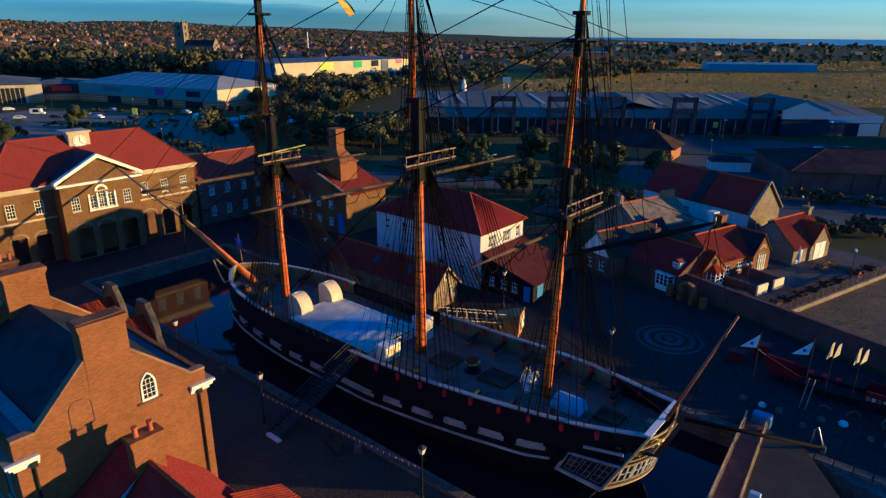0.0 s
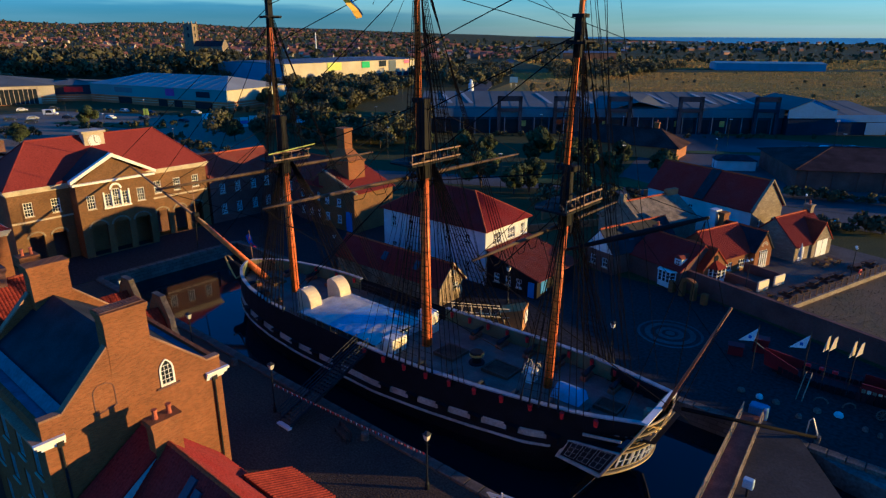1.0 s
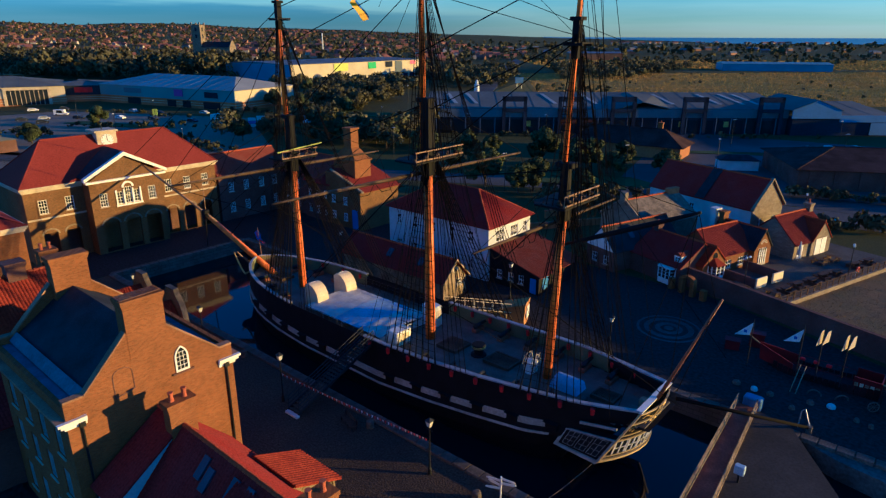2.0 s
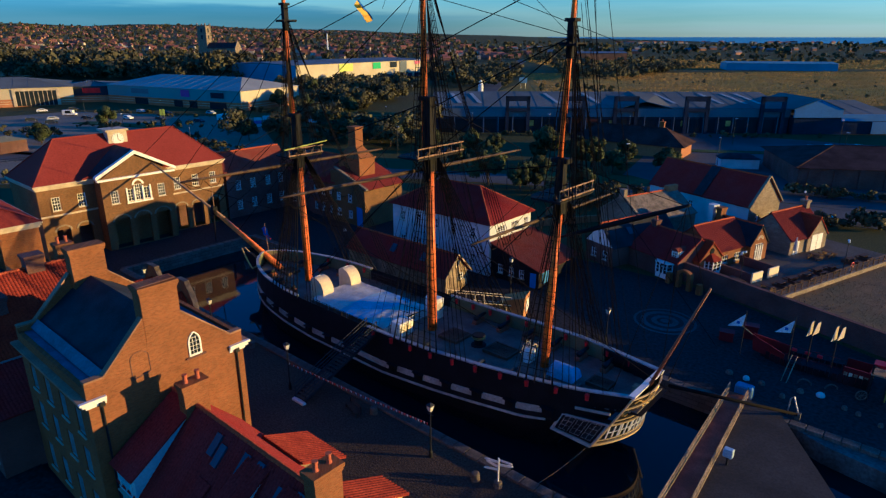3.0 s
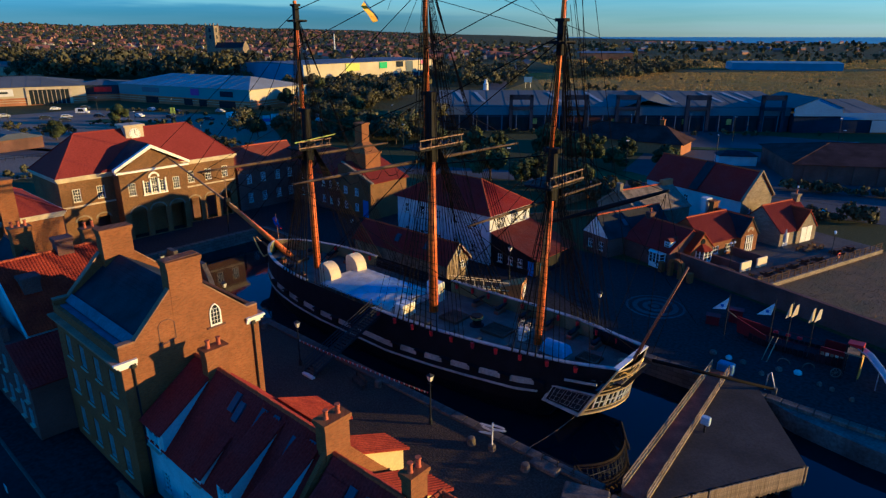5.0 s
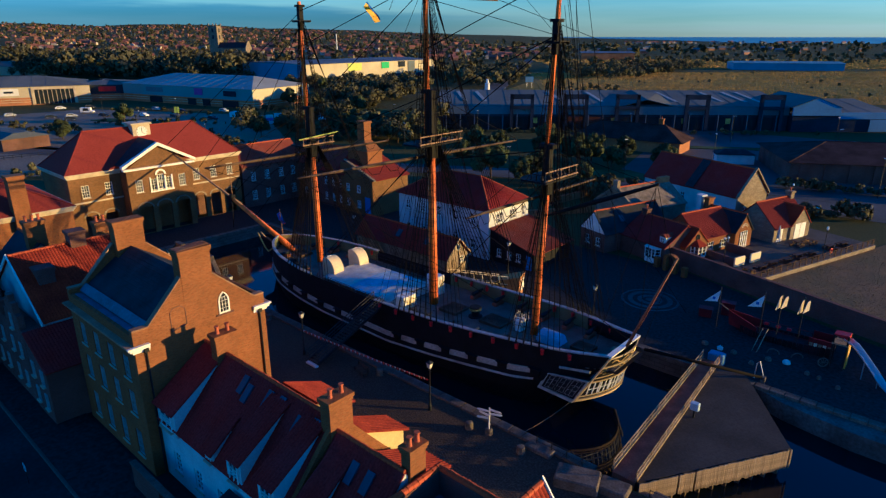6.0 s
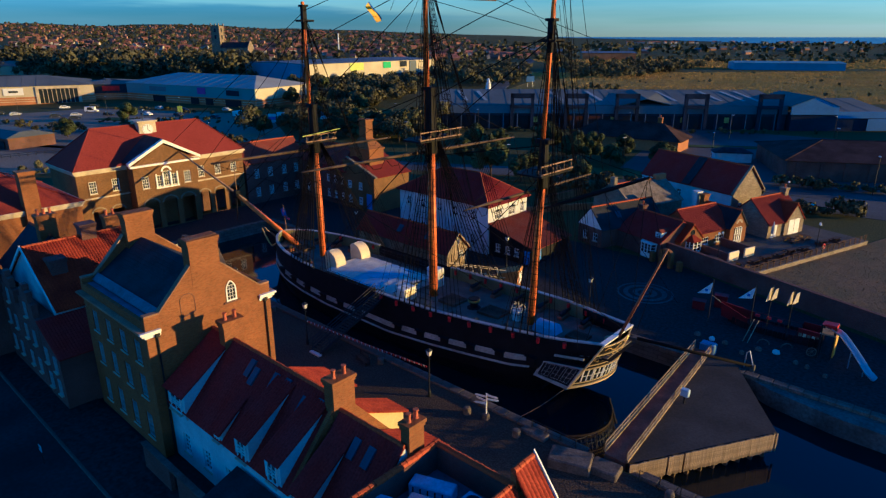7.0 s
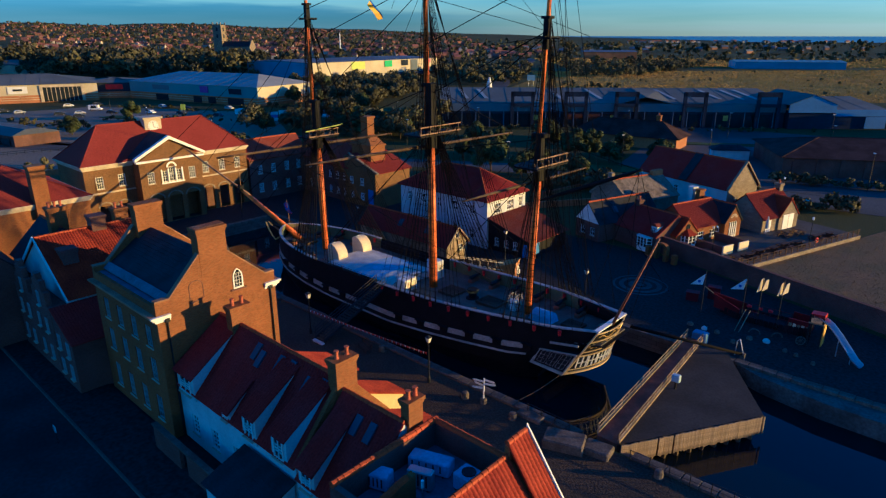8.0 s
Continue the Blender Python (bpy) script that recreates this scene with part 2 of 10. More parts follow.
ASPHALT = surface("asphalt", (0.070, 0.068, 0.066), rough=0.85, big=0.05, small=2.0, spread=0.3, bump=0.2)
ROOF_FELT = surface("grey_platform_felt", (0.042, 0.037, 0.033), rough=0.9, big=0.25, small=6, spread=0.25)
GRASS = surface("mown_grass", (0.065, 0.085, 0.030), rough=0.95, big=0.08, small=6.0, spread=0.4, bump=0.8, spec=0.05)
FIELD = surface("dry_field_grass", (0.44, 0.265, 0.05), rough=0.95, big=0.012, small=5.0, spread=0.3, bump=1.0, spec=0.05, second=(0.19, 0.16, 0.042))
ROUGH_GRASS = surface("sandy_rough_grass", (0.36, 0.215, 0.10), rough=0.95, big=0.12, small=7.0, spread=0.3, bump=0.6, spec=0.05, second=(0.15, 0.125, 0.055), patches=0.8)
SCRUB = surface("scrub_ground", (0.15, 0.13, 0.045), rough=0.95, big=0.01, small=4.0, spread=0.5, bump=1.0, second=(0.07, 0.078, 0.03), spec=0.05)
LEAF = surface("foliage", (0.060, 0.075, 0.028), rough=0.8, big=0.3, small=3, spread=0.4, bump=0, per_piece=0.5)
LEAF_FAR = surface("far_foliage", (0.088, 0.082, 0.038), rough=0.85, big=0.05, small=0.6, spread=0.35, bump=0, per_piece=0.3)
BARK = surface("bark", (0.09, 0.065, 0.045), rough=0.95, big=2, small=15, spread=0.3)
SHED_ROOF = surface("pale_metal_roof", (0.30, 0.315, 0.30), rough=0.7, metal=0.1, big=0.06, small=1.5, spread=0.12)
SHED_BLUE = surface("grey_blue_cladding", (0.121, 0.149, 0.176), rough=0.8, big=0.06, small=2, spread=0.12)
SHED_ROOF_DARK = surface("blue_grey_metal_roof", (0.115, 0.125, 0.115), rough=0.85, big=0.06, small=1.5, spread=0.15)
CLAD_DARK = surface("dark_cladding", (0.030, 0.038, 0.055), rough=0.9, big=0.1, small=2, spread=0.2, spec=0.0)
CLAD_CREAM = surface("cream_cladding", (0.465, 0.405, 0.270), rough=0.6, big=0.1, small=2, spread=0.1)
CLAD_BLUE = surface("blue_cladding", (0.13, 0.24, 0.36), rough=0.5, big=0.1, small=2, spread=0.1)
WHITE_BOARD = surface("white_sign_board", (0.663, 0.663, 0.646), rough=0.5, spread=0.05, bump=0)
LIME = surface("lime_sign", (0.45, 0.55, 0.06), rough=0.5, spread=0.05, bump=0)
GREEN_SIGN = surface("green_sign", (0.03, 0.40, 0.12), rough=0.5, spread=0.05, bump=0)
BLUE_PAINT = surface("blue_paint", (0.06, 0.20, 0.50), rough=0.45, spread=0.12)
YELLOW = surface("yellow_cloth", (0.80, 0.46, 0.02), rough=0.8, spread=0.12)
BLUE_CLOTH = surface("blue_cloth", (0.03, 0.12, 0.45), rough=0.8, spread=0.12)
PURPLE = surface("purple_paint", (0.16, 0.05, 0.28), rough=0.5, spread=0.1)

water, wnt, wb = nodes_of("dock_water")
wtex, wbump = wnt.nodes.new("ShaderNodeTexNoise"), wnt.nodes.new("ShaderNodeBump")
wtc = wnt.nodes.new("ShaderNodeTexCoord")
wtex.inputs["Scale"].default_value, wtex.inputs["Detail"].default_value = 0.9, 3
wbump.inputs["Strength"].default_value, wbump.inputs["Distance"].default_value = 0.06, 0.05
wnt.links.new(wtc.outputs["Object"], wtex.inputs["Vector"])
wnt.links.new(wtex.outputs["Fac"], wbump.inputs["Height"])
wnt.links.new(wbump.outputs[0], wb.inputs["Normal"])
wb.inputs["Base Color"].default_value = (0.006, 0.010, 0.014, 1)
wb.inputs["Roughness"].default_value, wb.inputs["IOR"].default_value = 0.05, 1.33
WATER = water


# ---- mesh helpers ----
def link_mesh(name, bm, material, parent=None, label="", smooth=False):
    me = bpy.data.meshes.new(name)
    bm.normal_update()
    bm.to_mesh(me)
    bm.free()
    me.materials.append(material)
    if smooth:
        me.polygons.foreach_set("use_smooth", [True] * len(me.polygons))
    ob = new(name, me)
    if parent:
        ob.parent = parent
    if label:
        ob["label"] = label
    return ob


def part(name, bm, material, parent, label="", smooth=False):
    return link_mesh(name, bm, material, parent, label, smooth)


def share(name, me, parent, m=None):
    ob = new(name, me)
    ob.parent = parent
    if m is not None:
        ob.matrix_basis = m
    return ob


def thing(name, u, v, z=0.0, turn=0.0, label="", category="", group="", kind=""):
    ob = new(name)
    ob.empty_display_size = 0.3
    ob.matrix_basis = PLACE @ pose(u, v, z, 0, 0, turn)
    return tagged(ob, label, category, group, kind)


def solid(name, bm, material, u=0, v=0, z=0, turn=0, label="", category="", group="", kind="", smooth=False):
    ob = link_mesh(name, bm, material, None, "", smooth)
    ob.matrix_basis = PLACE @ pose(u, v, z, 0, 0, turn)
    return tagged(ob, label, category, group, kind)


def quad(bm, *pts):
    return bm.faces.new([bm.verts.new(p) for p in pts])


def hexa(bm, a, b):
    """A closed block from its lower four and its upper four corners."""
    lo, hi = [bm.verts.new(p) for p in a], [bm.verts.new(p) for p in b]
    bm.faces.new(lo[::-1])
    bm.faces.new(hi)
    for i in range(len(lo)):
        j = (i + 1) % len(lo)
        bm.faces.new((lo[i], lo[j], hi[j], hi[i]))


def box(bm, x0, y0, z0, x1, y1, z1, taper=0.0):
    t = taper
    hexa(bm, [(x0, y0, z0), (x1, y0, z0), (x1, y1, z0), (x0, y1, z0)],
         [(x0 + t, y0 + t, z1), (x1 - t, y0 + t, z1), (x1 - t, y1 - t, z1), (x0 + t, y1 - t, z1)])


def soft_box(bm, x0, y0, z0, x1, y1, z1, r=0.05):
    """A block with chamfered upper edges and corners."""
    r = min(r, (x1 - x0) / 3, (y1 - y0) / 3, (z1 - z0) / 3)
    ring = lambda i, z: [bm.verts.new(p) for p in ((x0 + i + r, y0 + i, z), (x1 - i - r, y0 + i, z), (x1 - i, y0 + i + r, z), (x1 - i, y1 - i - r, z),
                                                   (x1 - i - r, y1 - i, z), (x0 + i + r, y1 - i, z), (x0 + i, y1 - i - r, z), (x0 + i, y0 + i + r, z))]
    rings = [ring(0, z0), ring(0, z1 - r), ring(r, z1)]
    bm.faces.new(rings[0][::-1])
    bm.faces.new(rings[-1])
    for a, b in zip(rings, rings[1:]):
        for i in range(8):
            bm.faces.new((a[i], a[(i + 1) % 8], b[(i + 1) % 8], b[i]))


def prism(bm, pts, z0, z1):
    hexa(bm, [(x, y, z0) for x, y in pts], [(x, y, z1) for x, y in pts])


def tube(bm, a, b, r0, r1=None, n=8, caps=True):
    r1 = r0 if r1 is None else r1
    a, b = Vector(a), Vector(b)
    d = (b - a).normalized()
    s = d.cross(Vector((0, 0, 1)) if abs(d.z) < 0.9 else Vector((1, 0, 0))).normalized()
    w = d.cross(s)
    ra, rb = [], []
    for i in range(n):
        q = math.cos(2 * math.pi * i / n) * s + math.sin(2 * math.pi * i / n) * w
        ra.append(bm.verts.new(a + q * r0))
        rb.append(bm.verts.new(b + q * r1))
    for i in range(n):
        j = (i + 1) % n
        bm.faces.new((ra[i], ra[j], rb[j], rb[i]))
    if caps:
        bm.faces.new(ra[::-1])
        bm.faces.new(rb)


def poly_tube(bm, pts, r, n=5):
    """One tube swept along a bent line."""
    pts = [Vector(p) for p in pts]
    prev = None
    for i, p in enumerate(pts):
        d = (pts[min(i + 1, len(pts) - 1)] - pts[max(i - 1, 0)]).normalized()
        s = d.cross(Vector((0, 0, 1)) if abs(d.z) < 0.95 else Vector((1, 0, 0))).normalized()
        if prev and s.dot(side) < 0:
            s = -s
        side, w = s, d.cross(s)
        ring = [bm.verts.new(p + (math.cos(2 * math.pi * k / n) * s + math.sin(2 * math.pi * k / n) * w) * r) for k in range(n)]
        if prev:
            for k in range(n):
                bm.faces.new((prev[k], prev[(k + 1) % n], ring[(k + 1) % n], ring[k]))
        prev = ring


def turned(bm, profile, x=0, y=0, n=16):
    """A body of revolution from (radius, height) pairs."""
    rings = []
    for r, z in profile:
        rings.append([bm.verts.new((x + r * math.cos(2 * math.pi * i / n), y + r * math.sin(2 * math.pi * i / n), z)) for i in range(n)])
    for a, b in zip(rings, rings[1:]):
        for i in range(n):
            bm.faces.new((a[i], a[(i + 1) % n], b[(i + 1) % n], b[i]))
    bm.faces.new(rings[0][::-1])
    bm.faces.new(rings[-1])


def nb():
    return bmesh.new()


def wall(bm, p, q, z0, z1, thick, openings=()):
    """An upright wall from p to q (plan points, its outer face to the right of the way), with rectangular openings (s0, s1, z0, z1) right through it."""
    p, q = Vector((p[0], p[1])), Vector((q[0], q[1]))
    d = (q - p)
    length = d.length
    d /= length
    inner = Vector((-d.y, d.x)) * thick
    ss = sorted({0.0, length, *[min(max(o[0], 0), length) for o in openings], *[min(max(o[1], 0), length) for o in openings]})
    zs = sorted({z0, z1, *[o[2] for o in openings], *[o[3] for o in openings]})
    solid_at = lambda i, k: 0 <= i < len(ss) - 1 and 0 <= k < len(zs) - 1 and not any(
        o[0] < (ss[i] + ss[i + 1]) / 2 < o[1] and o[2] < (zs[k] + zs[k + 1]) / 2 < o[3] for o in openings)
    at = lambda s, z, t: (*(p + d * s + inner * t), z)
    for i in range(len(ss) - 1):
        for k in range(len(zs) - 1):
            if not solid_at(i, k):
                continue
            a, b, c, e = ss[i], ss[i + 1], zs[k], zs[k + 1]
            quad(bm, at(a, c, 0), at(b, c, 0), at(b, e, 0), at(a, e, 0))
            quad(bm, at(b, c, 1), at(a, c, 1), at(a, e, 1), at(b, e, 1))
            if not solid_at(i - 1, k):
                quad(bm, at(a, c, 1), at(a, c, 0), at(a, e, 0), at(a, e, 1))
            if not solid_at(i + 1, k):
                quad(bm, at(b, c, 0), at(b, c, 1), at(b, e, 1), at(b, e, 0))
            if not solid_at(i, k - 1):
                quad(bm, at(a, c, 1), at(b, c, 1), at(b, c, 0), at(a, c, 0))
            if not solid_at(i, k + 1):
                quad(bm, at(a, e, 0), at(b, e, 0), at(b, e, 1), at(a, e, 1))


def lattice(bm, xs, zs, y0, y1):
    """One connected grid of bars: every even gap of xs and of zs is a bar, the rest is open."""
    vs = {}
    at = lambda i, y, k: vs[i, y, k] if (i, y, k) in vs else vs.setdefault((i, y, k), bm.verts.new((xs[i], y, zs[k])))
    full = lambda i, k: 0 <= i < len(xs) - 1 and 0 <= k < len(zs) - 1 and (i % 2 == 0 or k % 2 == 0)
    for i in range(len(xs) - 1):
        for k in range(len(zs) - 1):
            if not full(i, k):
                continue
            bm.faces.new((at(i, y0, k), at(i + 1, y0, k), at(i + 1, y0, k + 1), at(i, y0, k + 1)))
            bm.faces.new((at(i + 1, y1, k), at(i, y1, k), at(i, y1, k + 1), at(i + 1, y1, k + 1)))
            for ok, a, b in ((full(i - 1, k), (i, k + 1), (i, k)), (full(i + 1, k), (i + 1, k), (i + 1, k + 1)), (full(i, k - 1), (i, k), (i + 1, k)), (full(i, k + 1), (i + 1, k + 1), (i, k + 1))):
                if not ok:
                    bm.faces.new((at(a[0], y0, a[1]), at(a[0], y1, a[1]), at(b[0], y1, b[1]), at(b[0], y0, b[1])))


SASH = {}


def window(parent, p, d, s, z, w, h, frame_mat=None, cols=3, rows=4, sill=True, recess=0.1, name="window"):
    """A glazed window in a wall opening: frame with glazing bars, pane behind, sill. p: the wall's start, d: its way, s: middle of the opening."""
    frame_mat = frame_mat or PAINT_WHITE
    key = (round(w, 2), round(h, 2), cols, rows, frame_mat.name, sill)
    if key not in SASH:
        f, g, si = nb(), nb(), nb()
        e = 0.09
        xs = [-w / 2, -w / 2 + e] + [x + k for x in [-w / 2 + e + (w - 2 * e) * i / cols for i in range(1, cols)] for k in (-0.022, 0.022)] + [w / 2 - e, w / 2]
        mids = [zz for zz in [e + (h - 2 * e) * k / rows for k in range(1, rows)] if abs(zz - h / 2) > 0.08]
        zs = [0, e] + sorted([zz + k for zz in mids for k in (-0.02, 0.02)] + [h / 2 - 0.04, h / 2 + 0.04]) + [h - e, h]
        lattice(f, xs, zs, -0.03, 0.05)
        box(g, -w / 2 + 0.02, 0.055, 0.02, w / 2 - 0.02, 0.075, h - 0.02)
        box(si, -w / 2 - 0.1, -0.19, -0.1, w / 2 + 0.1, 0.05, -0.005)
        made = []
        for bm, mt in ((f, frame_mat), (g, GLASS), (si, STONE_PALE)):
            me = bpy.data.meshes.new("window_piece")
            bm.normal_update()
            bm.to_mesh(me)
            bm.free()
            me.materials.append(mt)
            made.append(me)
        SASH[key] = made
    me_f, me_g, me_s = SASH[key]
    dv = Vector((d[0], d[1])).normalized()
    inn = Vector((-dv.y, dv.x))
    at = Vector((p[0], p[1])) + dv * s + inn * recess
    ob = share(name, me_f, parent, Matrix.Translation((at.x, at.y, z)) @ Matrix.Rotation(math.atan2(dv.y, dv.x), 4, "Z"))
    share("pane", me_g, ob)
    if sill:
        share("sill", me_s, ob)
    return ob


def tiled_slope(bm, a, b, c, e, pitch=0.26, course=0.33, wave=0.05, thick=0.10):
    """A pantiled slope: a-b along the eave, e-c along the ridge (a below e). Rolls run up the slope, each course stepped over the next."""
    a, b, c, e = (Vector(q) for q in (a, b, c, e))
    n = ((b - a).cross(e - a)).normalized()
    if n.z < 0:
        n = -n
    rolls = max(2, round((b - a).length / pitch))
    rows = max(2, round((e - a).length / course))
    cols = rolls * 4
    prev = None
    shape = (0.0, 0.75, 1.0, 0.55)
    for k in range(rows):
        for step, f in ((0, k / rows), (1, (k + 1) / rows)):
            lift = 0.035 * (1 - step)
            l, r = a.lerp(e, f), b.lerp(c, f)
            line = [bm.verts.new(l.lerp(r, i / cols) + n * (wave * shape[i % 4] + lift)) for i in range(cols + 1)]
            if prev:
                for i in range(cols):
                    bm.faces.new((prev[i], prev[i + 1], line[i + 1], line[i]))
            prev = line
    lo = [q - n * thick for q in (a, b, c, e)]
    hi = [q - n * 0.005 for q in (a, b, c, e)]
    hexa(bm, lo, hi) if (b - a).cross(e - a).z > 0 else hexa(bm, lo[::-1], hi[::-1])


def slab_slope(bm, a, b, c, e, thick=0.14):
    """A smooth roof slope (slate, sheet) with thickness."""
    a, b, c, e = (Vector(q) for q in (a, b, c, e))
    n = ((b - a).cross(c - a)).normalized()
    if n.z < 0:
        n = -n
        a, b, c, e = b, a, e, c
    hexa(bm, [q - n * thick for q in (a, b, c, e)], [Vector(q) for q in (a, b, c, e)])


def slate_slope(bm, a, b, c, e, course=0.35, thick=0.12):
    """A slate slope: each course laps over the one below as a small real step."""
    a, b, c, e = (Vector(q) for q in (a, b, c, e))
    n = ((b - a).cross(e - a)).normalized()
    if n.z < 0:
        n = -n
    rows = max(2, round((e - a).length / course))
    prev = None
    for k in range(rows):
        for f, lift in ((k / rows, 0.03), ((k + 1) / rows, 0.0)):
            line = [bm.verts.new(p.lerp(q, f) + n * lift) for p, q in ((a, e), (b, c))]
            if prev:
                bm.faces.new((prev[0], prev[1], line[1], line[0]))
            prev = line
    lo, hi = [q - n * thick for q in (a, b, c, e)], [q - n * 0.005 for q in (a, b, c, e)]
    hexa(bm, lo, hi) if (b - a).cross(e - a).z > 0 else hexa(bm, lo[::-1], hi[::-1])


def chimney(parent, x0, y0, x1, y1, z0, z1, mat, pots=2, along="x", name="chimney"):
    bm = nb()
    box(bm, x0, y0, z0, x1, y1, z1 - 0.45)
    box(bm, x0 - 0.06, y0 - 0.06, z1 - 0.45, x1 + 0.06, y1 + 0.06, z1 - 0.25)
    box(bm, x0 - 0.12, y0 - 0.12, z1 - 0.25, x1 + 0.12, y1 + 0.12, z1)
    ch = part(name, bm, mat, parent)
    for i in range(pots):
        f = (i + 0.5) / pots
        px, py = (x0 + (x1 - x0) * f, (y0 + y1) / 2) if along == "x" else ((x0 + x1) / 2, y0 + (y1 - y0) * f)
        b2 = nb()
        turned(b2, [(0.17, z1), (0.14, z1 + 0.1), (0.13, z1 + 0.45), (0.17, z1 + 0.5), (0.17, z1 + 0.58)], px, py, 10)
        part("chimney_pot", b2, TERRACOTTA, ch, smooth=False)
    return ch


# ---- ground, quays, water ----
BAS_W, BAS_N, BAS_F, BAS_E = -34.0, -10.5, 10.6, 420.0     # dock basin: west end, near edge, far edge, open east end
WATER_Z = -1.75
bm = nb()
R = 7000
for a in ((-R, -R, R, BAS_N), (-R, BAS_F, R, R), (-R, BAS_N, BAS_W, BAS_F), (BAS_E, BAS_N, R, BAS_F)):
    quad(bm, (a[0], a[1], 0), (a[2], a[1], 0), (a[2], a[3], 0), (a[0], a[3], 0))
bmesh.ops.remove_doubles(bm, verts=bm.verts, dist=0.001)
solid("ground", bm, SCRUB, label="flat scrubby ground of the harbour plain", category="ground", kind="structure")

bm = nb()
quad(bm, (BAS_W - 3, BAS_N - 3, 0), (BAS_E + 3, BAS_N - 3, 0), (BAS_E + 3, BAS_F + 3, 0), (BAS_W - 3, BAS_F + 3, 0))
solid("water", bm, WATER, z=WATER_Z, label="dark still dock water", category="water", kind="structure")


def ground_patch(name, pts, material, z, label, category="pavement", u=0, v=0, turn=0, depth=0.5):
    b = nb()
    prism(b, pts, z - depth, z)
    return solid(name, b, material, u, v, 0, turn, label=label, category=category, kind="structure")


# quay walls with coping stones
def quay_wall(name, p, q, label):
    root = thing(name, 0, 0, 0, label=label, category="quay wall", kind="structure")
    p, q = Vector((*p, 0)), Vector((*q, 0))
    d = (q - p).normalized()
    out = Vector((d.y, -d.x, 0))                     # water side: to the right of the way
    b = nb()
    a0, a1 = p + out * 0.25, q + out * 0.25
    hexa(b, [(*(p - out * 0.6).xy, -6), (*a0.xy, -6), (*a1.xy, -6), (*(q - out * 0.6).xy, -6)][::-1],
         [(*(p - out * 0.6).xy, -0.05), (*a0.xy, -0.05), (*a1.xy, -0.05), (*(q - out * 0.6).xy, -0.05)][::-1])
    part("wall_face", b, QUAY_STONE, root)
    length = min((q - p).length, 96)
    k = int(length / 1.3)
    me = bpy.data.meshes.new("coping_stone")
    b = nb()
    soft_box(b, -0.63, -0.45, -0.08, 0.63, 0.45, 0.26, 0.05)
    b.to_mesh(me)
    b.free()
    me.materials.append(COPING)
    for i in range(k):
        c = p + d * (i + 0.5) * 1.3
        share("coping_stone", me, root, Matrix.Translation((c.x, c.y, random.uniform(-0.012, 0.012))) @ Matrix.Rotation(math.atan2(d.y, d.x), 4, "Z"))
    return root


COPING = surface("granite_coping", (0.12, 0.095, 0.072), rough=0.85, big=0.8, small=6, spread=0.3, per_piece=0.2)
quay_wall("quay_wall_near", (41.5, BAS_N), (BAS_W, BAS_N), "stone quay wall with worn coping along the near side of the dock")
quay_wall("quay_wall_far", (BAS_W, BAS_F), (62.0, BAS_F), "stone quay wall with worn coping along the far side of the dock")
quay_wall("quay_wall_end", (BAS_W, BAS_N), (BAS_W, BAS_F), "stone quay wall closing the head of the dock")
quay_wall("quay_wall_outer", (120.0, -9.6), (45.0, -10.2), "stone quay wall beside the outer water")

ground_patch("quay_near", [(-34, -24), (60, -24), (60, -10.7), (-34, -10.7)], COBBLE, 0.02, "cobbled quay between the brick houses and the dock")
ground_patch("street", [(-60, -60), (70, -60), (70, -24), (-60, -24)], surface("dark_street_asphalt", (0.020, 0.021, 0.024), rough=0.9, big=0.15, small=3.0, spread=0.4, bump=0.2, second=(0.034, 0.033, 0.033)), 0.012, "dark street behind the row of houses", "road")
ground_patch("plaza", [(-34, 10.8), (64, 10.8), (64, 24), (30, 36), (-34, 36)], PAVING, 0.02, "dark paved square beside the ship")
ground_patch("forecourt", [(-46, -40), (-34.2, -40), (-34.2, 40), (-46, 40)], PAVING, 0.028, "paved forecourt before the customs house")
ground_patch("car_park", [(-8, 88), (60, 96), (66, 190), (-30, 175)], ASPHALT, 0.03, "empty asphalt car park of the far sheds", "road")
ground_patch("main_road", [(-250, -30), (-235, -30), (-20, 84), (80, 100), (80, 88), (-16, 74), (-60, 52), (-150, 0)], ASPHALT, 0.036, "asphalt road curving past the village", "road")
# worn asphalt, coloured paler and warmer to stand for low sun and haze
SUNLIT_ASPHALT = surface("worn_sunlit_asphalt", (0.33, 0.26, 0.17), rough=0.9, big=0.06, small=2.0, spread=0.3, bump=0.4, second=(0.18, 0.155, 0.115), spec=0.1)
ground_patch("retail_car_park", [(-255, -60), (-120, -60), (-96, 60), (-170, 100), (-250, 60)], SUNLIT_ASPHALT, 0.024, "wide asphalt car park of the retail sheds", "road")
ground_patch("verge", [(-24, 80), (-2, 88), (2, 92), (-8, 96), (-26, 88)], GRASS, 0.05, "mown grass verge beside the road", "lawn")
ground_patch("field", [(-170, 262), (40, 372), (700, 760), (640, 1020), (-300, 560)], FIELD, 0.03, "dry yellow grass field", "field")


# ---- the ship ----
def interp(x, table):
    for (x0, y0), (x1, y1) in zip(table, table[1:]):
        if x <= x1:
            f = max(0.0, (x - x0) / (x1 - x0))
            return y0 + (y1 - y0) * f
    return table[-1][1]


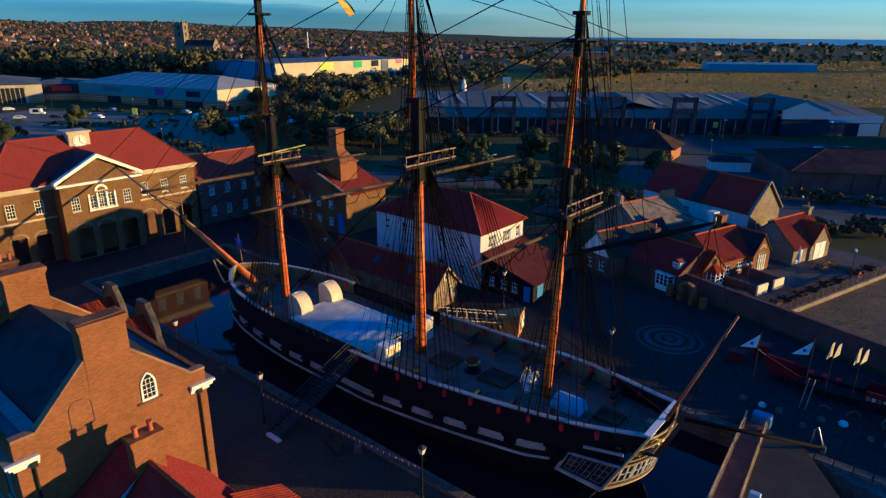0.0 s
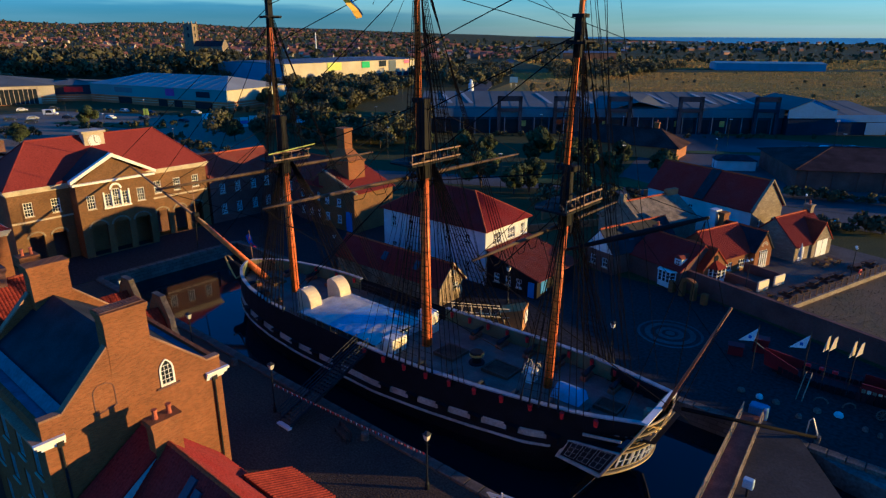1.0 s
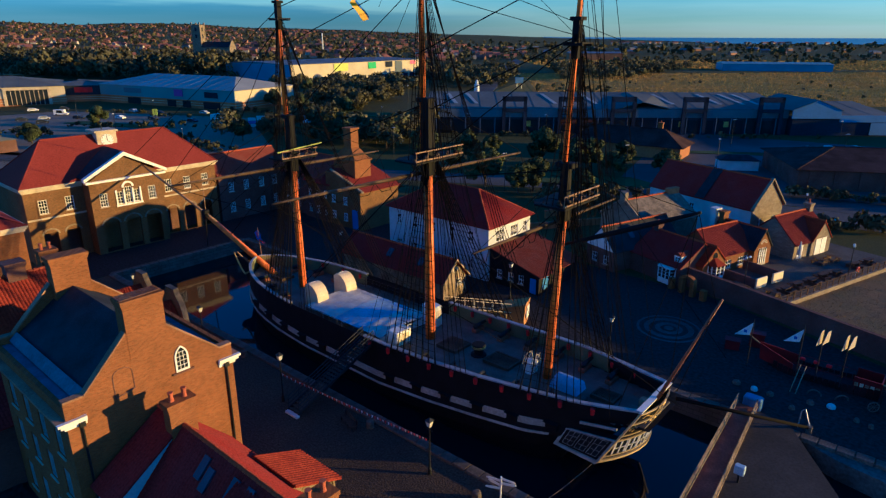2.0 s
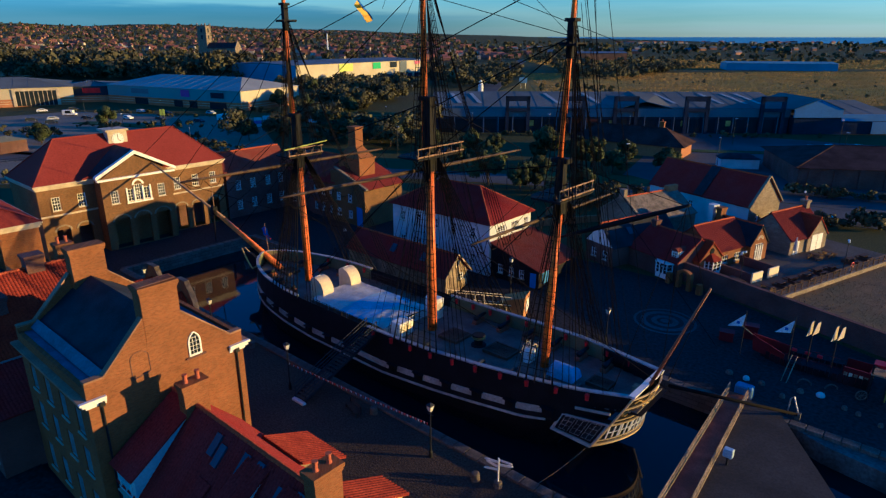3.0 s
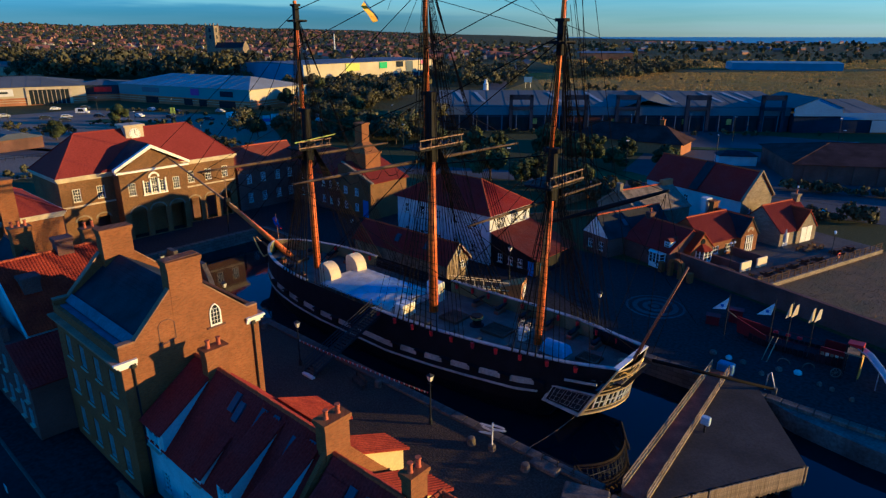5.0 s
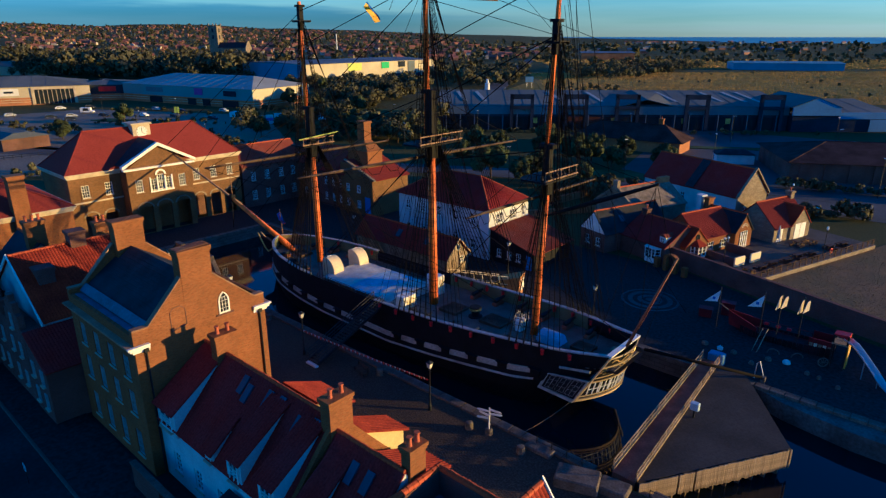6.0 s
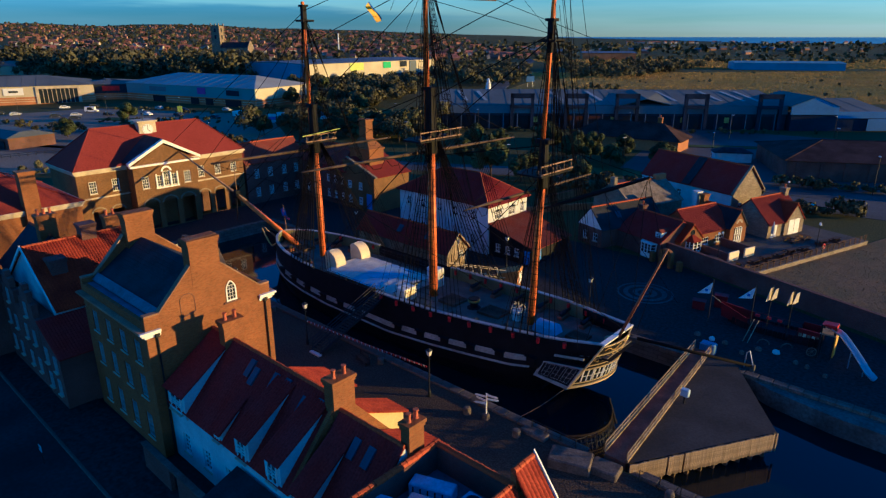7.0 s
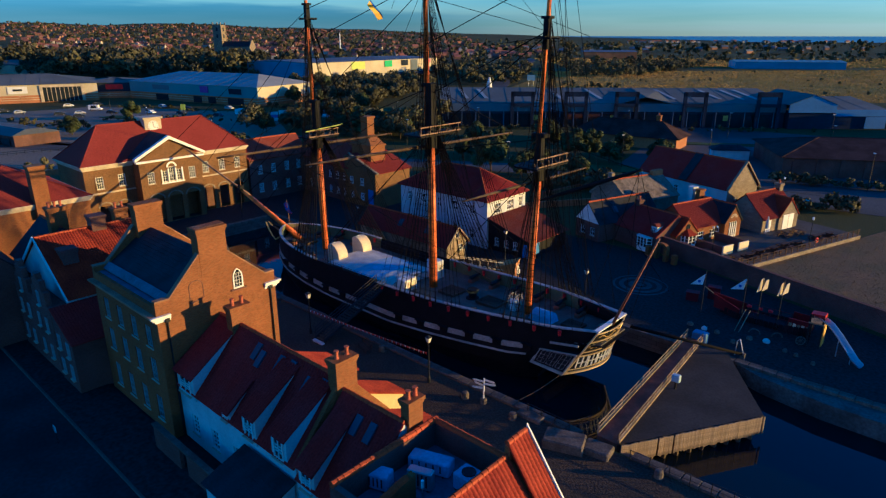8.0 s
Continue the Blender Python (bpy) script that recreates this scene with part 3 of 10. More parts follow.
RAIL_HB = [(-14.3, 0.25), (-13.7, 1.2), (-12.5, 2.35), (-11, 3.3), (-9.2, 4.1), (-7, 4.8), (-5, 5.2), (-2, 5.6), (2, 5.75), (15, 5.8), (20, 5.65), (25, 5.35), (30, 4.8), (34, 4.0), (37, 3.2), (38.9, 2.7)]
RAIL_Z = [(-14.3, 4.5), (-9, 4.25), (0, 4.05), (12, 4.0), (20, 4.2), (25, 4.5), (30, 4.8), (35, 5.0), (38.9, 5.3)]
STRIP_Z = [(-14.3, 1.3), (-6, 0.6), (3, 0.05), (14, 0.0), (20, 0.45), (26, 1.0), (33, 1.6), (38.9, 2.2)]
hb = lambda u: interp(u, RAIL_HB)
rz = lambda u: interp(u, RAIL_Z)
sz = lambda u: interp(u, STRIP_Z)
dz = lambda u: rz(u) - 1.3                     # spar deck
aft = lambda u: u if u < 33.5 else 33.5 + (u - 33.5) * 0.87     # the after end drawn in
ship = thing("frigate", 0, 0, 0, label="three-masted black and white wooden frigate museum ship afloat in the dock", category="ship")


def hull_point(u, z, side):
    """Half-breadth by height: tumblehome above, finer lines below and at the ends; the stern rakes aft."""
    top, st = rz(u), sz(u)
    r = hb(u)
    fine = interp(u, [(-14.3, 0.30), (-11, 0.62), (-6, 0.92), (0, 1), (27, 1), (33, 0.72), (38.9, 0.2)])
    mid = r + 0.40 * interp(u, [(-14.3, 0), (-8, 1), (30, 1), (38.9, 0.3)])
    if z >= st:
        f = (z - st) / (top - st)
        h = mid + (r - mid) * f ** 0.7
    else:
        f = (st - z) / (st + 4.5)
        h = mid * (1 - f * (1 - fine * 0.9) - 0.35 * f * f)
    rake = interp(u, [(30, 0), (38.9, 0.72)]) * min(0.0, z - top) if u > 30 else interp(u, [(-14.3, -0.12), (-8, 0)]) * (z - top) * -1
    return (aft(u) + rake, side * max(0.02, h), z)


stations = [-14.3, -14.0, -13.6, -13, -12.3, -11.4, -10.2, -8.8, -7, -5, -2.5, 0, 3, 6, 9, 12, 15, 18, 21, 24, 27, 29.5, 31.5, 33.2, 34.8, 36.2, 37.4, 38.3, 38.9]
bm = nb()
rows = []
for s in stations:
    zs = [-4.5, WATER_Z, sz(s) - 1.2, sz(s), sz(s) + 0.7, sz(s) + 1.4, (sz(s) + 1.4 + rz(s)) / 2, rz(s)]
    if s > 33.5:
        zs = [max(z, interp(s, [(33.5, -4.5), (35.5, 0.6), (38.9, 0.9)])) for z in zs]
        for i in range(1, 8):
            zs[i] = max(zs[i], zs[i - 1] + 0.02)
    port = [bm.verts.new(hull_point(s, z, -1)) for z in zs]
    star = [bm.verts.new(hull_point(s, z, 1)) for z in zs]
    rows.append((port, star))
for (p0, s0), (p1, s1) in zip(rows, rows[1:]):
    for i in range(7):
        bm.faces.new((p0[i], p1[i], p1[i + 1], p0[i + 1]))
        bm.faces.new((s0[i + 1], s1[i + 1], s1[i], s0[i]))
    bm.faces.new((p0[0], s0[0], s1[0], p1[0]))
for a, b in ((rows[0], 1), (rows[-1], -1)):
    for i in range(7):
        f = (a[0][i], a[0][i + 1], a[1][i + 1], a[1][i])
        bm.faces.new(f[::b])
part("hull", bm, PAINT_BLACK, ship, "black-painted wooden hull", smooth=False)

BAND_PAINT = surface("aged_cream_paint", (0.40, 0.36, 0.29), rough=0.6, big=0.5, small=6, spread=0.25)
# white gun band on both sides, with the open black port lids over it
for side in (-1, 1):
    bm = nb()
    us = [-12.5 + 0.75 * i for i in range(61)]
    for a, b in zip(us, us[1:]):
        pts = []
        for lift in (0.035, -0.05):
            for s, dzz in ((a, 0.64), (b, 0.64), (b, 1.20), (a, 1.20)):
                x, y, z = hull_point(s, sz(s) + dzz, side)
                pts.append((x, y + side * lift, z))
        if side < 0:
            hexa(bm, pts[4:][::-1], pts[:4][::-1])
        else:
            hexa(bm, pts[4:], pts[:4])
    bmesh.ops.remove_doubles(bm, verts=bm.verts, dist=0.001)
    wl_ = nb()
    for a, b in zip(us, us[1:]):
        pts = []
        for lift in (0.07, -0.05):
            for s, dzz in ((a, 0.0), (b, 0.0), (b, 0.18), (a, 0.18)):
                x, y, z = hull_point(s, sz(s) + dzz, side)
                pts.append((x, y + side * lift, z))
        hexa(wl_, pts[4:][::-1], pts[:4][::-1]) if side < 0 else hexa(wl_, pts[4:], pts[:4])
    bmesh.ops.remove_doubles(wl_, verts=wl_.verts, dist=0.001)
    part("wale_line", wl_, BAND_PAINT, ship, "thin pale line under the gun band")
    part("gun_band", bm, BAND_PAINT, ship, "white band along the gun deck")
    for i in range(13):
        u = -7.2 + 3.27 * i
        if side < 0 and 9.5 < u < 13.0:
            continue
        b2 = nb()
        x, y, z = hull_point(u, sz(u) + 1.25, side)
        box(b2, u - 0.60, min(y, y + side * 0.45), z - 0.02, u + 0.60, max(y, y + side * 0.45), z + 0.06)
        lid = part("port_lid", b2, PAINT_BLACK, ship)
        b2 = nb()
        box(b2, u - 0.47, min(y + side * 0.02, y + side * 0.26), z - 0.66, u + 0.47, max(y + side * 0.02, y + side * 0.26), z - 0.03)
        part("gun_port", b2, PAINT_BLACK, ship)

# decks of planks
bm = nb()
w = 0.26
for k in range(-22, 22):
    y0, y1 = k * w + 0.008, (k + 1) * w - 0.008
    far = max(abs(y0), abs(y1)) + 0.22
    us = [u / 2 for u in range(-28, 78) if hb(u / 2) > far]
    if len(us) < 2:
        continue
    for a, b in zip(us[::8], us[8::8] + [us[-1]]):
        if b - a < 0.5:
            continue
        hexa(bm, [(a, y0, dz(a) - 0.1), (b - 0.01, y0, dz(b) - 0.1), (b - 0.01, y1, dz(b) - 0.1), (a, y1, dz(a) - 0.1)],
             [(a, y0, dz(a)), (b - 0.01, y0, dz(b)), (b - 0.01, y1, dz(b)), (a, y1, dz(a))])
deck = part("deck", bm, DECK, ship, "grey weathered deck planking")
tagged(deck, kind="stuff")
bm = nb()
for a, b in zip(stations, stations[1:]):
    quad(bm, (a, -hb(a) + 0.2, dz(a) - 0.12), (b, -hb(b) + 0.2, dz(b) - 0.12), (b, hb(b) - 0.2, dz(b) - 0.12), (a, hb(a) - 0.2, dz(a) - 0.12))
part("under_deck", bm, PAINT_BLACK, ship)

# bulwark linings and rails
def along_side(bm, u0, u1, side, inner, outer, zlo, zhi, step=0.8):
    n = max(1, round((u1 - u0) / step))
    us = [u0 + (u1 - u0) * i / n for i in range(n + 1)]
    for a, b in zip(us, us[1:]):
        lo, hi = [], []
        for s, off in ((a, inner), (b, inner), (b, outer), (a, outer)):
            y = side * max(0.03, hb(s) + off)
            lo.append((aft(s), y, rz(s) + zlo))
            hi.append((aft(s), y, rz(s) + zhi))
        if side > 0:
            hexa(bm, lo, hi)
        else:
            hexa(bm, lo[::-1], hi[::-1])
    bmesh.ops.remove_doubles(bm, verts=bm.verts, dist=0.001)


OCHRE_GREEN = surface("olive_bulwark_paint", (0.14, 0.15, 0.07), rough=0.6, spread=0.2)
for side, gap in ((-1, 11.8), (1, 13.0)):
    for u0, u1 in ((-14.2, 0.2), (gap, 38.8)):
        bm = nb()
        along_side(bm, u0, min(u1, 32.4), side, -0.26, -0.04, -1.35, -0.02)
        part("bulwark", bm, OCHRE_GREEN, ship, "olive-painted inner bulwark")
        if u1 > 33:
            bm = nb()
            along_side(bm, 32.4, u1, side, -0.5, -0.12, -0.7, -0.02)
            part("bulwark", bm, PAINT_BLACK, ship)
        bm = nb()
        along_side(bm, u0, u1, side, -0.30, 0.10, 0.0, 0.12)
        part("rail", bm, RAIL_WHITE, ship, "pale-painted rail capping")
    bm = nb()
    along_side(bm, 0.2, gap, side, -0.26, -0.02, -1.35, -0.25)
    part("bulwark", bm, PAINT_BLACK, ship)
    bm = nb()
    for u in [0.6 + 1.25 * i for i in range(10)]:
        y = side * (hb(u) - 0.9)
        tube(bm, (u, y, dz(u)), (u, y, dz(u) + 1.25), 0.035, n=6)
    for h in (0.45, 0.85, 1.25):
        poly_tube(bm, [(u / 1.0, side * (hb(u) - 0.9), dz(u) + h) for u in range(0, 13)], 0.025)
    part("guard_rail", bm, IRON, ship, "dark guard rail of the waist")
bm = nb()
hexa(bm, [(37.85, -2.75, 5.22), (38.3, -2.75, 5.22), (38.3, 2.75, 5.22), (37.85, 2.75, 5.22)], [(37.85, -2.75, 5.42), (38.35, -2.75, 5.42), (38.35, 2.75, 5.42), (37.85, 2.75, 5.42)])
part("taffrail", bm, PAINT_WHITE, ship, "white taffrail")
bm = nb()
box(bm, 37.65, -2.6, 3.9, 37.85, 2.6, 5.2)
part("bulwark", bm, OCHRE_GREEN, ship)

# masts
def lerp3(a, b, f):
    return tuple(p + (q - p) * f for p, q in zip(a, b))


def mast(base, top, z_low, z_cap, r, label, z_end, wide=2.3):
    """Lower mast, dark doubling with its top, and topmast."""
    at = lambda z: lerp3(base, top, (z - base[2]) / (top[2] - base[2]))
    m = nb()
    tube(m, base, at(z_low), r, r * 0.82, 16)
    ob = part("lower_mast", m, MAST, ship, label, smooth=True)
    hoop = surface("mast_band", (0.40, 0.10, 0.02), rough=0.5)
    for k in range(int((z_low - base[2]) / 1.35)):
        m = nb()
        p = at(base[2] + 1.6 + 1.35 * k)
        q = at(base[2] + 1.6 + 1.35 * k + 0.10)
        rr = r * (1 - 0.18 * k / 11) + 0.02
        tube(m, p, q, rr, rr, 16)
        part("mast_hoop", m, hoop, ob)
    m = nb()
    p, q = at(z_low), at(z_cap)
    box(m, p[0] - r, p[1] - r * 0.9, p[2] - 0.2, p[0] + r, p[1] + r * 0.9, q[2], 0.06)
    part("doubling", m, PAINT_BLACK, ship, "black-painted doubling of the mast")
    m = nb()
    f = at(z_cap)
    tube(m, (f[0] - 0.45, f[1], z_low + 0.6), (at(z_end)[0] - 0.35, at(z_end)[1], z_end), r * 0.62, r * 0.45, 12)
    part("topmast", m, MAST, ship, "orange varnished topmast", smooth=True)
    # top platform with its rail
    m = nb()
    zt = z_low + 1.3
    c = at(zt)
    prism(m, [(c[0] - 1.7, c[1] - wide * 0.65), (c[0] - 1.1, c[1] - wide), (c[0] + 1.5, c[1] - wide), (c[0] + 1.5, c[1] + wide), (c[0] - 1.1, c[1] + wide), (c[0] - 1.7, c[1] + wide * 0.65)], zt, zt + 0.16)
    pl = part("top_platform", m, PAINT_BLACK, ship)
    for y in (-0.97, -0.49, 0.0, 0.49, 0.97):
        m = nb()
        tube(m, (c[0] + 1.42, c[1] + y * wide, zt + 0.16), (c[0] + 1.42, c[1] + y * wide, zt + 1.05), 0.035, n=6)
        part("rail_post", m, SPAR, pl)
    for h, rr in ((1.05, 0.065), (0.30, 0.075)):
        m = nb()
        tube(m, (c[0] + 1.5, c[1] - wide * 1.03, zt + h), (c[0] + 1.5, c[1] + wide * 1.03, zt + h), rr, n=8)
        part("top_rail", m, SPAR, pl)
    for k in range(9):
        m = nb()
        y = c[1] - wide * 0.9 + wide * 1.8 * k / 8
        bmesh.ops.create_icosphere(m, subdivisions=1, radius=0.14 + 0.05 * (k % 3), matrix=Matrix.Translation((c[0] + 1.0 - 0.5 * (k % 2), y, zt + 0.34)))
        part("rigging_block", m, SPAR_DARK, pl, smooth=True)
    for side in (-1, 1):
        m = nb()
        tube(m, (c[0] + 0.2, c[1] + side * 0.45, zt - 2.2), (c[0] + 0.1, c[1] + side * 0.5, zt - 0.05), 0.14, 0.34, 8)
        part("mast_hound", m, PAINT_BLACK, pl)
    m = nb()
    soft_box(m, at(z_cap)[0] - 0.9, c[1] - 0.5, z_cap - 0.1, at(z_cap)[0] + 0.6, c[1] + 0.5, z_cap + 0.3, 0.08)
    part("mast_cap", m, PAINT_BLACK, ship)
    return at


FORE, MAIN, MIZ = ((-5.1, 0, 2.6), (-5.7, 0, 36.0)), ((15.3, 0, 2.6), (14.8, 0, 36.0)), ((28.7, 0, 3.3), (29.9, 0, 36.0))
fore_at = mast(*FORE, 17.0, 22.7, 0.46, "tall orange varnished lower mast", 35.0)
main_at = mast(*MAIN, 19.4, 25.8, 0.50, "tall orange varnished lower mast", 44.0, 3.1)
miz_at = mast(*MIZ, 17.8, 21.9, 0.38, "tall orange varnished lower mast", 44.0, 2.6)


# ---- houses ----
def house_shell(root, x0, x1, y0, y1, ze, zr, axis, wall_mat, openings=(), t=0.3, gables="both", z0=0.0):
    """Four walls with real openings, and gable triangles. openings: side, s0, s1, z0, z1. Returns each side's start and way."""
    sides = {"S": ((x0, y0), (x1, y0)), "E": ((x1, y0 + t), (x1, y1 - t)), "N": ((x1, y1), (x0, y1)), "W": ((x0, y1 - t), (x0, y0 + t))}
    b = nb()
    for key, (p, q) in sides.items():
        wall(b, p, q, z0, ze, t, [o[1:] for o in openings if o[0] == key])
    if axis == "x" and gables:
        ym = (y0 + y1) / 2
        for xa in (x0, x1 - t):
            hexa(b, [(xa, y0, ze), (xa, y1, ze), (xa, ym, zr)][::-1], [(xa + t, y0, ze), (xa + t, y1, ze), (xa + t, ym, zr)][::-1])
    elif axis == "y" and gables:
        xm = (x0 + x1) / 2
        for ya in (y0, y1 - t):
            hexa(b, [(x0, ya, ze), (x1, ya, ze), (xm, ya, zr)], [(x0, ya + t, ze), (x1, ya + t, ze), (xm, ya + t, zr)])
    part("wall", b, wall_mat, root)
    return sides


def gable_roof(root, x0, x1, y0, y1, ze, zr, axis, mat, style="tile", over=0.3, end=0.15, ridge_mat=None):
    """Two slopes that reach past the walls, and a ridge."""
    make = {"tile": tiled_slope, "slab": slab_slope, "slate": slate_slope}[style]
    if axis == "x":
        ym, k = (y0 + y1) / 2, (zr - ze) / ((y1 - y0) / 2)
        low = ze - over * k + 0.1
        lines = [((x0 - end, y0 - over, low), (x1 + end, y0 - over, low), (x1 + end, ym, zr + 0.1), (x0 - end, ym, zr + 0.1)),
                 ((x1 + end, y1 + over, low), (x0 - end, y1 + over, low), (x0 - end, ym, zr + 0.1), (x1 + end, ym, zr + 0.1))]
        ridge = ((x0 - end, ym, zr + 0.13), (x1 + end, ym, zr + 0.13))
    else:
        xm, k = (x0 + x1) / 2, (zr - ze) / ((x1 - x0) / 2)
        low = ze - over * k + 0.1
        lines = [((x0 - over, y1 + end, low), (x0 - over, y0 - end, low), (xm, y0 - end, zr + 0.1), (xm, y1 + end, zr + 0.1)),
                 ((x1 + over, y0 - end, low), (x1 + over, y1 + end, low), (xm, y1 + end, zr + 0.1), (xm, y0 - end, zr + 0.1))]
        ridge = ((xm, y0 - end, zr + 0.13), (xm, y1 + end, zr + 0.13))
    b = nb()
    for l in lines:
        make(b, *l)
    roof = part("roof", b, mat, root)
    ridge_line(roof, *ridge, ridge_mat or RIDGE_TILE)
    return roof


def ridge_line(parent, a, b, mat, r=0.13, gap=0.45):
    a, b = Vector(a), Vector(b)
    n = max(1, round((b - a).length / gap))
    step = (b - a) / n
    bm = nb()
    tube(bm, (0, 0, 0), (step.length * 0.97, 0, 0), r + 0.02, r, 8)
    me = bpy.data.meshes.new("ridge_tile")
    bm.to_mesh(me)
    bm.free()
    me.materials.append(mat)
    turn = step.to_track_quat("X", "Z").to_matrix().to_4x4()
    for i in range(n):
        share("ridge_tile", me, parent, Matrix.Translation(a + step * i + Vector((0, 0, 0.012 * (i % 3 - 1)))) @ turn)


def hip_roof(root, x0, x1, y0, y1, ze, zr, inset0, inset1, axis, mat, style="slab", over=0.4):
    """Hipped roof with its ridge along an axis; inset: how far the ridge ends stand in from the walls."""
    X0, X1, Y0, Y1 = x0 - over, x1 + over, y0 - over, y1 + over
    if axis == "x":
        ym = (y0 + y1) / 2
        a, b = (x0 + inset0, ym, zr), (x1 - inset1, ym, zr)
        faces = [((X0, Y0, ze), (X1, Y0, ze), b, a), ((X1, Y1, ze), (X0, Y1, ze), a, b)]
        tris = [((X1, Y0, ze), (X1, Y1, ze), b), ((X0, Y1, ze), (X0, Y0, ze), a)]
    else:
        xm = (x0 + x1) / 2
        a, b = (xm, y0 + inset0, zr), (xm, y1 - inset1, zr)
        faces = [((X1, Y0, ze), (X1, Y1, ze), b, a), ((X0, Y1, ze), (X0, Y0, ze), a, b)]
        tris = [((X0, Y0, ze), (X1, Y0, ze), a), ((X1, Y1, ze), (X0, Y1, ze), b)]
    bm = nb()
    if style == "tile":
        for f in faces:
            tiled_slope(bm, *f, pitch=0.33, wave=0.045)
        for p, q, r in tris:
            tiled_slope(bm, p, q, r, r, pitch=0.33, wave=0.045)
    else:
        vs = {}
        pt = lambda q: vs.setdefault(q, bm.verts.new(q))
        for f in faces + tris:
            bm.faces.new([pt(q) for q in f])
        bm.faces.new([pt(q) for q in ((X0, Y0, ze), (X0, Y1, ze), (X1, Y1, ze), (X1, Y0, ze))])
    roof = part("roof", bm, mat, root)
    bm = nb()
    tube(bm, a, b, 0.13, n=8)
    for p, q in (((X0, Y0, ze), a), ((X0, Y1, ze), a if axis == "x" else b), ((X1, Y0, ze), b if axis == "x" else a), ((X1, Y1, ze), b)):
        tube(bm, p, q, 0.11, n=8)
    part("ridge", bm, mat if mat is PANTILE_ROSE or mat.name == "shade_brown_tile" else RIDGE_TILE, roof)
    return roof


def put_windows(root, sides, specs, frame=None):
    """specs: side, middle s, sill z, width, height, columns, rows. Returns the openings for the walls."""
    for side, s, z, w, h, c, r in specs:
        p, q = sides[side]
        window(root, p, (q[0] - p[0], q[1] - p[1]), s, z, w, h, frame, c, r)


def openings_of(specs):
    return [(side, s - w / 2, s + w / 2, z, z + h) for side, s, z, w, h, c, r in specs]


# customs house: red hipped roof, pedimented centre over an arcade, clock turret
def customs_house():
    root = thing("customs_house", -51.5, -1.4, 0, label="brown brick customs house with red roof and white pediment", category="house")
    x0, x1, y0, y1 = -6.0, 5.5, -14.4, 14.6       # own axes: x towards the dock
    specs = [("E", s, 7.1, 1.15, 2.0, 3, 4) for s in (1.9, 5.4, 20.2, 23.4, 26.6)]
    arches = [("E", s - 0.95, s + 0.95, 0.1, 4.2) for s in (2.2, 5.2, 20.4, 23.4, 26.4)]
    sides = house_shell(root, x0, x1, y0, y1, 10.6, 16, "x", BRICK_BUFF, openings_of(specs) + arches, t=0.4, gables=None)
    put_windows(root, sides, specs)
    hip_roof(root, x0, x1, y0, y1, 11.0, 16.6, 5.2, 5.2, "y", PANTILE_ROSE)
    b = nb()
    for i, (o, za, zb) in enumerate(((0.12, 10.3, 10.55), (0.28, 10.55, 10.8), (0.45, 10.8, 11.05))):
        for a in ((x0 - o, y0 - o, x1 + o, y0), (x0 - o, y1, x1 + o, y1 + o), (x0 - o, y0, x0, y1), (x1, y0, x1 + o, y1)):
            box(b, a[0], a[1], za, a[2], a[3], zb)
    part("cornice", b, STONE_PALE, root, "pale stone cornice")
    b = nb()
    box(b, x1, y0, 6.3, x1 + 0.10, y1, 6.55)
    part("string_course", b, STONE_PALE, root)
    # projecting centre bay with pediment
    px, c0, c1 = x1 + 2.4, -6.6, 4.2
    specs = [("E", s, 7.1, 1.15, 2.0, 3, 4) for s in (1.4, 8.6)] + [("E", 5.0, 7.1, 1.1, 2.5, 3, 5), ("E", 3.75, 7.1, 0.9, 1.9, 2, 4), ("E", 6.25, 7.1, 0.9, 1.9, 2, 4)]
    arches = [("E", s - 1.15, s + 1.15, 0.1, 4.6) for s in (1.9, 5.1, 8.3)]
    b = nb()
    wall(b, (x1 + 0.02, c0), (px, c0), 0, 10.8, 0.4)
    wall(b, (px, c0 + 0.4), (px, c1 - 0.4), 0, 10.8, 0.4, [o[1:] for o in openings_of(specs)] + [o[1:] for o in arches])
    wall(b, (px, c1), (x1 + 0.02, c1), 0, 10.8, 0.4)
    cm = (c0 + c1) / 2
    hexa(b, [(px - 0.4, c0, 11.0), (px - 0.4, c1, 11.0), (px - 0.4, cm, 14.2)][::-1], [(px, c0, 11.0), (px, c1, 11.0), (px, cm, 14.2)][::-1])
    bay = part("centre_bay", b, BRICK_BUFF, root)
    for side, s, z, w, h, c, r in specs:
        window(root, (px, c0 + 0.4), (0, 1), s, z, w, h, None, c, r)
    b = nb()
    box(b, px - 0.3, c0 - 0.5, 10.8, px + 0.5, c1 + 0.5, 11.1)
    for sg, ya in ((1, c0), (-1, c1)):
        a0, a1 = ya - sg * 0.7, cm
        hexa(b, [(px - 0.35, a0, 11.15), (px + 0.55, a0, 11.15), (px + 0.55, a1, 14.35), (px - 0.35, a1, 14.35)], [(px - 0.35, a0, 11.6), (px + 0.55, a0, 11.6), (px + 0.55, a1, 14.9), (px - 0.35, a1, 14.9)])
    part("pediment", b, PAINT_WHITE, root, "white moulded pediment")
    b = nb()
    hexa(b, [(-1.5, cm, 14.8), (px - 0.2, c0 - 0.5, 11.45), (px - 0.2, cm, 14.8)], [(-1.5, cm, 15.0), (px - 0.2, c0 - 0.5, 11.65), (px - 0.2, cm, 15.0)])
    slab_slope(b, (x1 - 0.5, c0 - 0.6, 11.55), (px - 0.36, c0 - 0.6, 11.55), (px - 0.36, cm, 14.95), (-1.0, cm, 14.95))
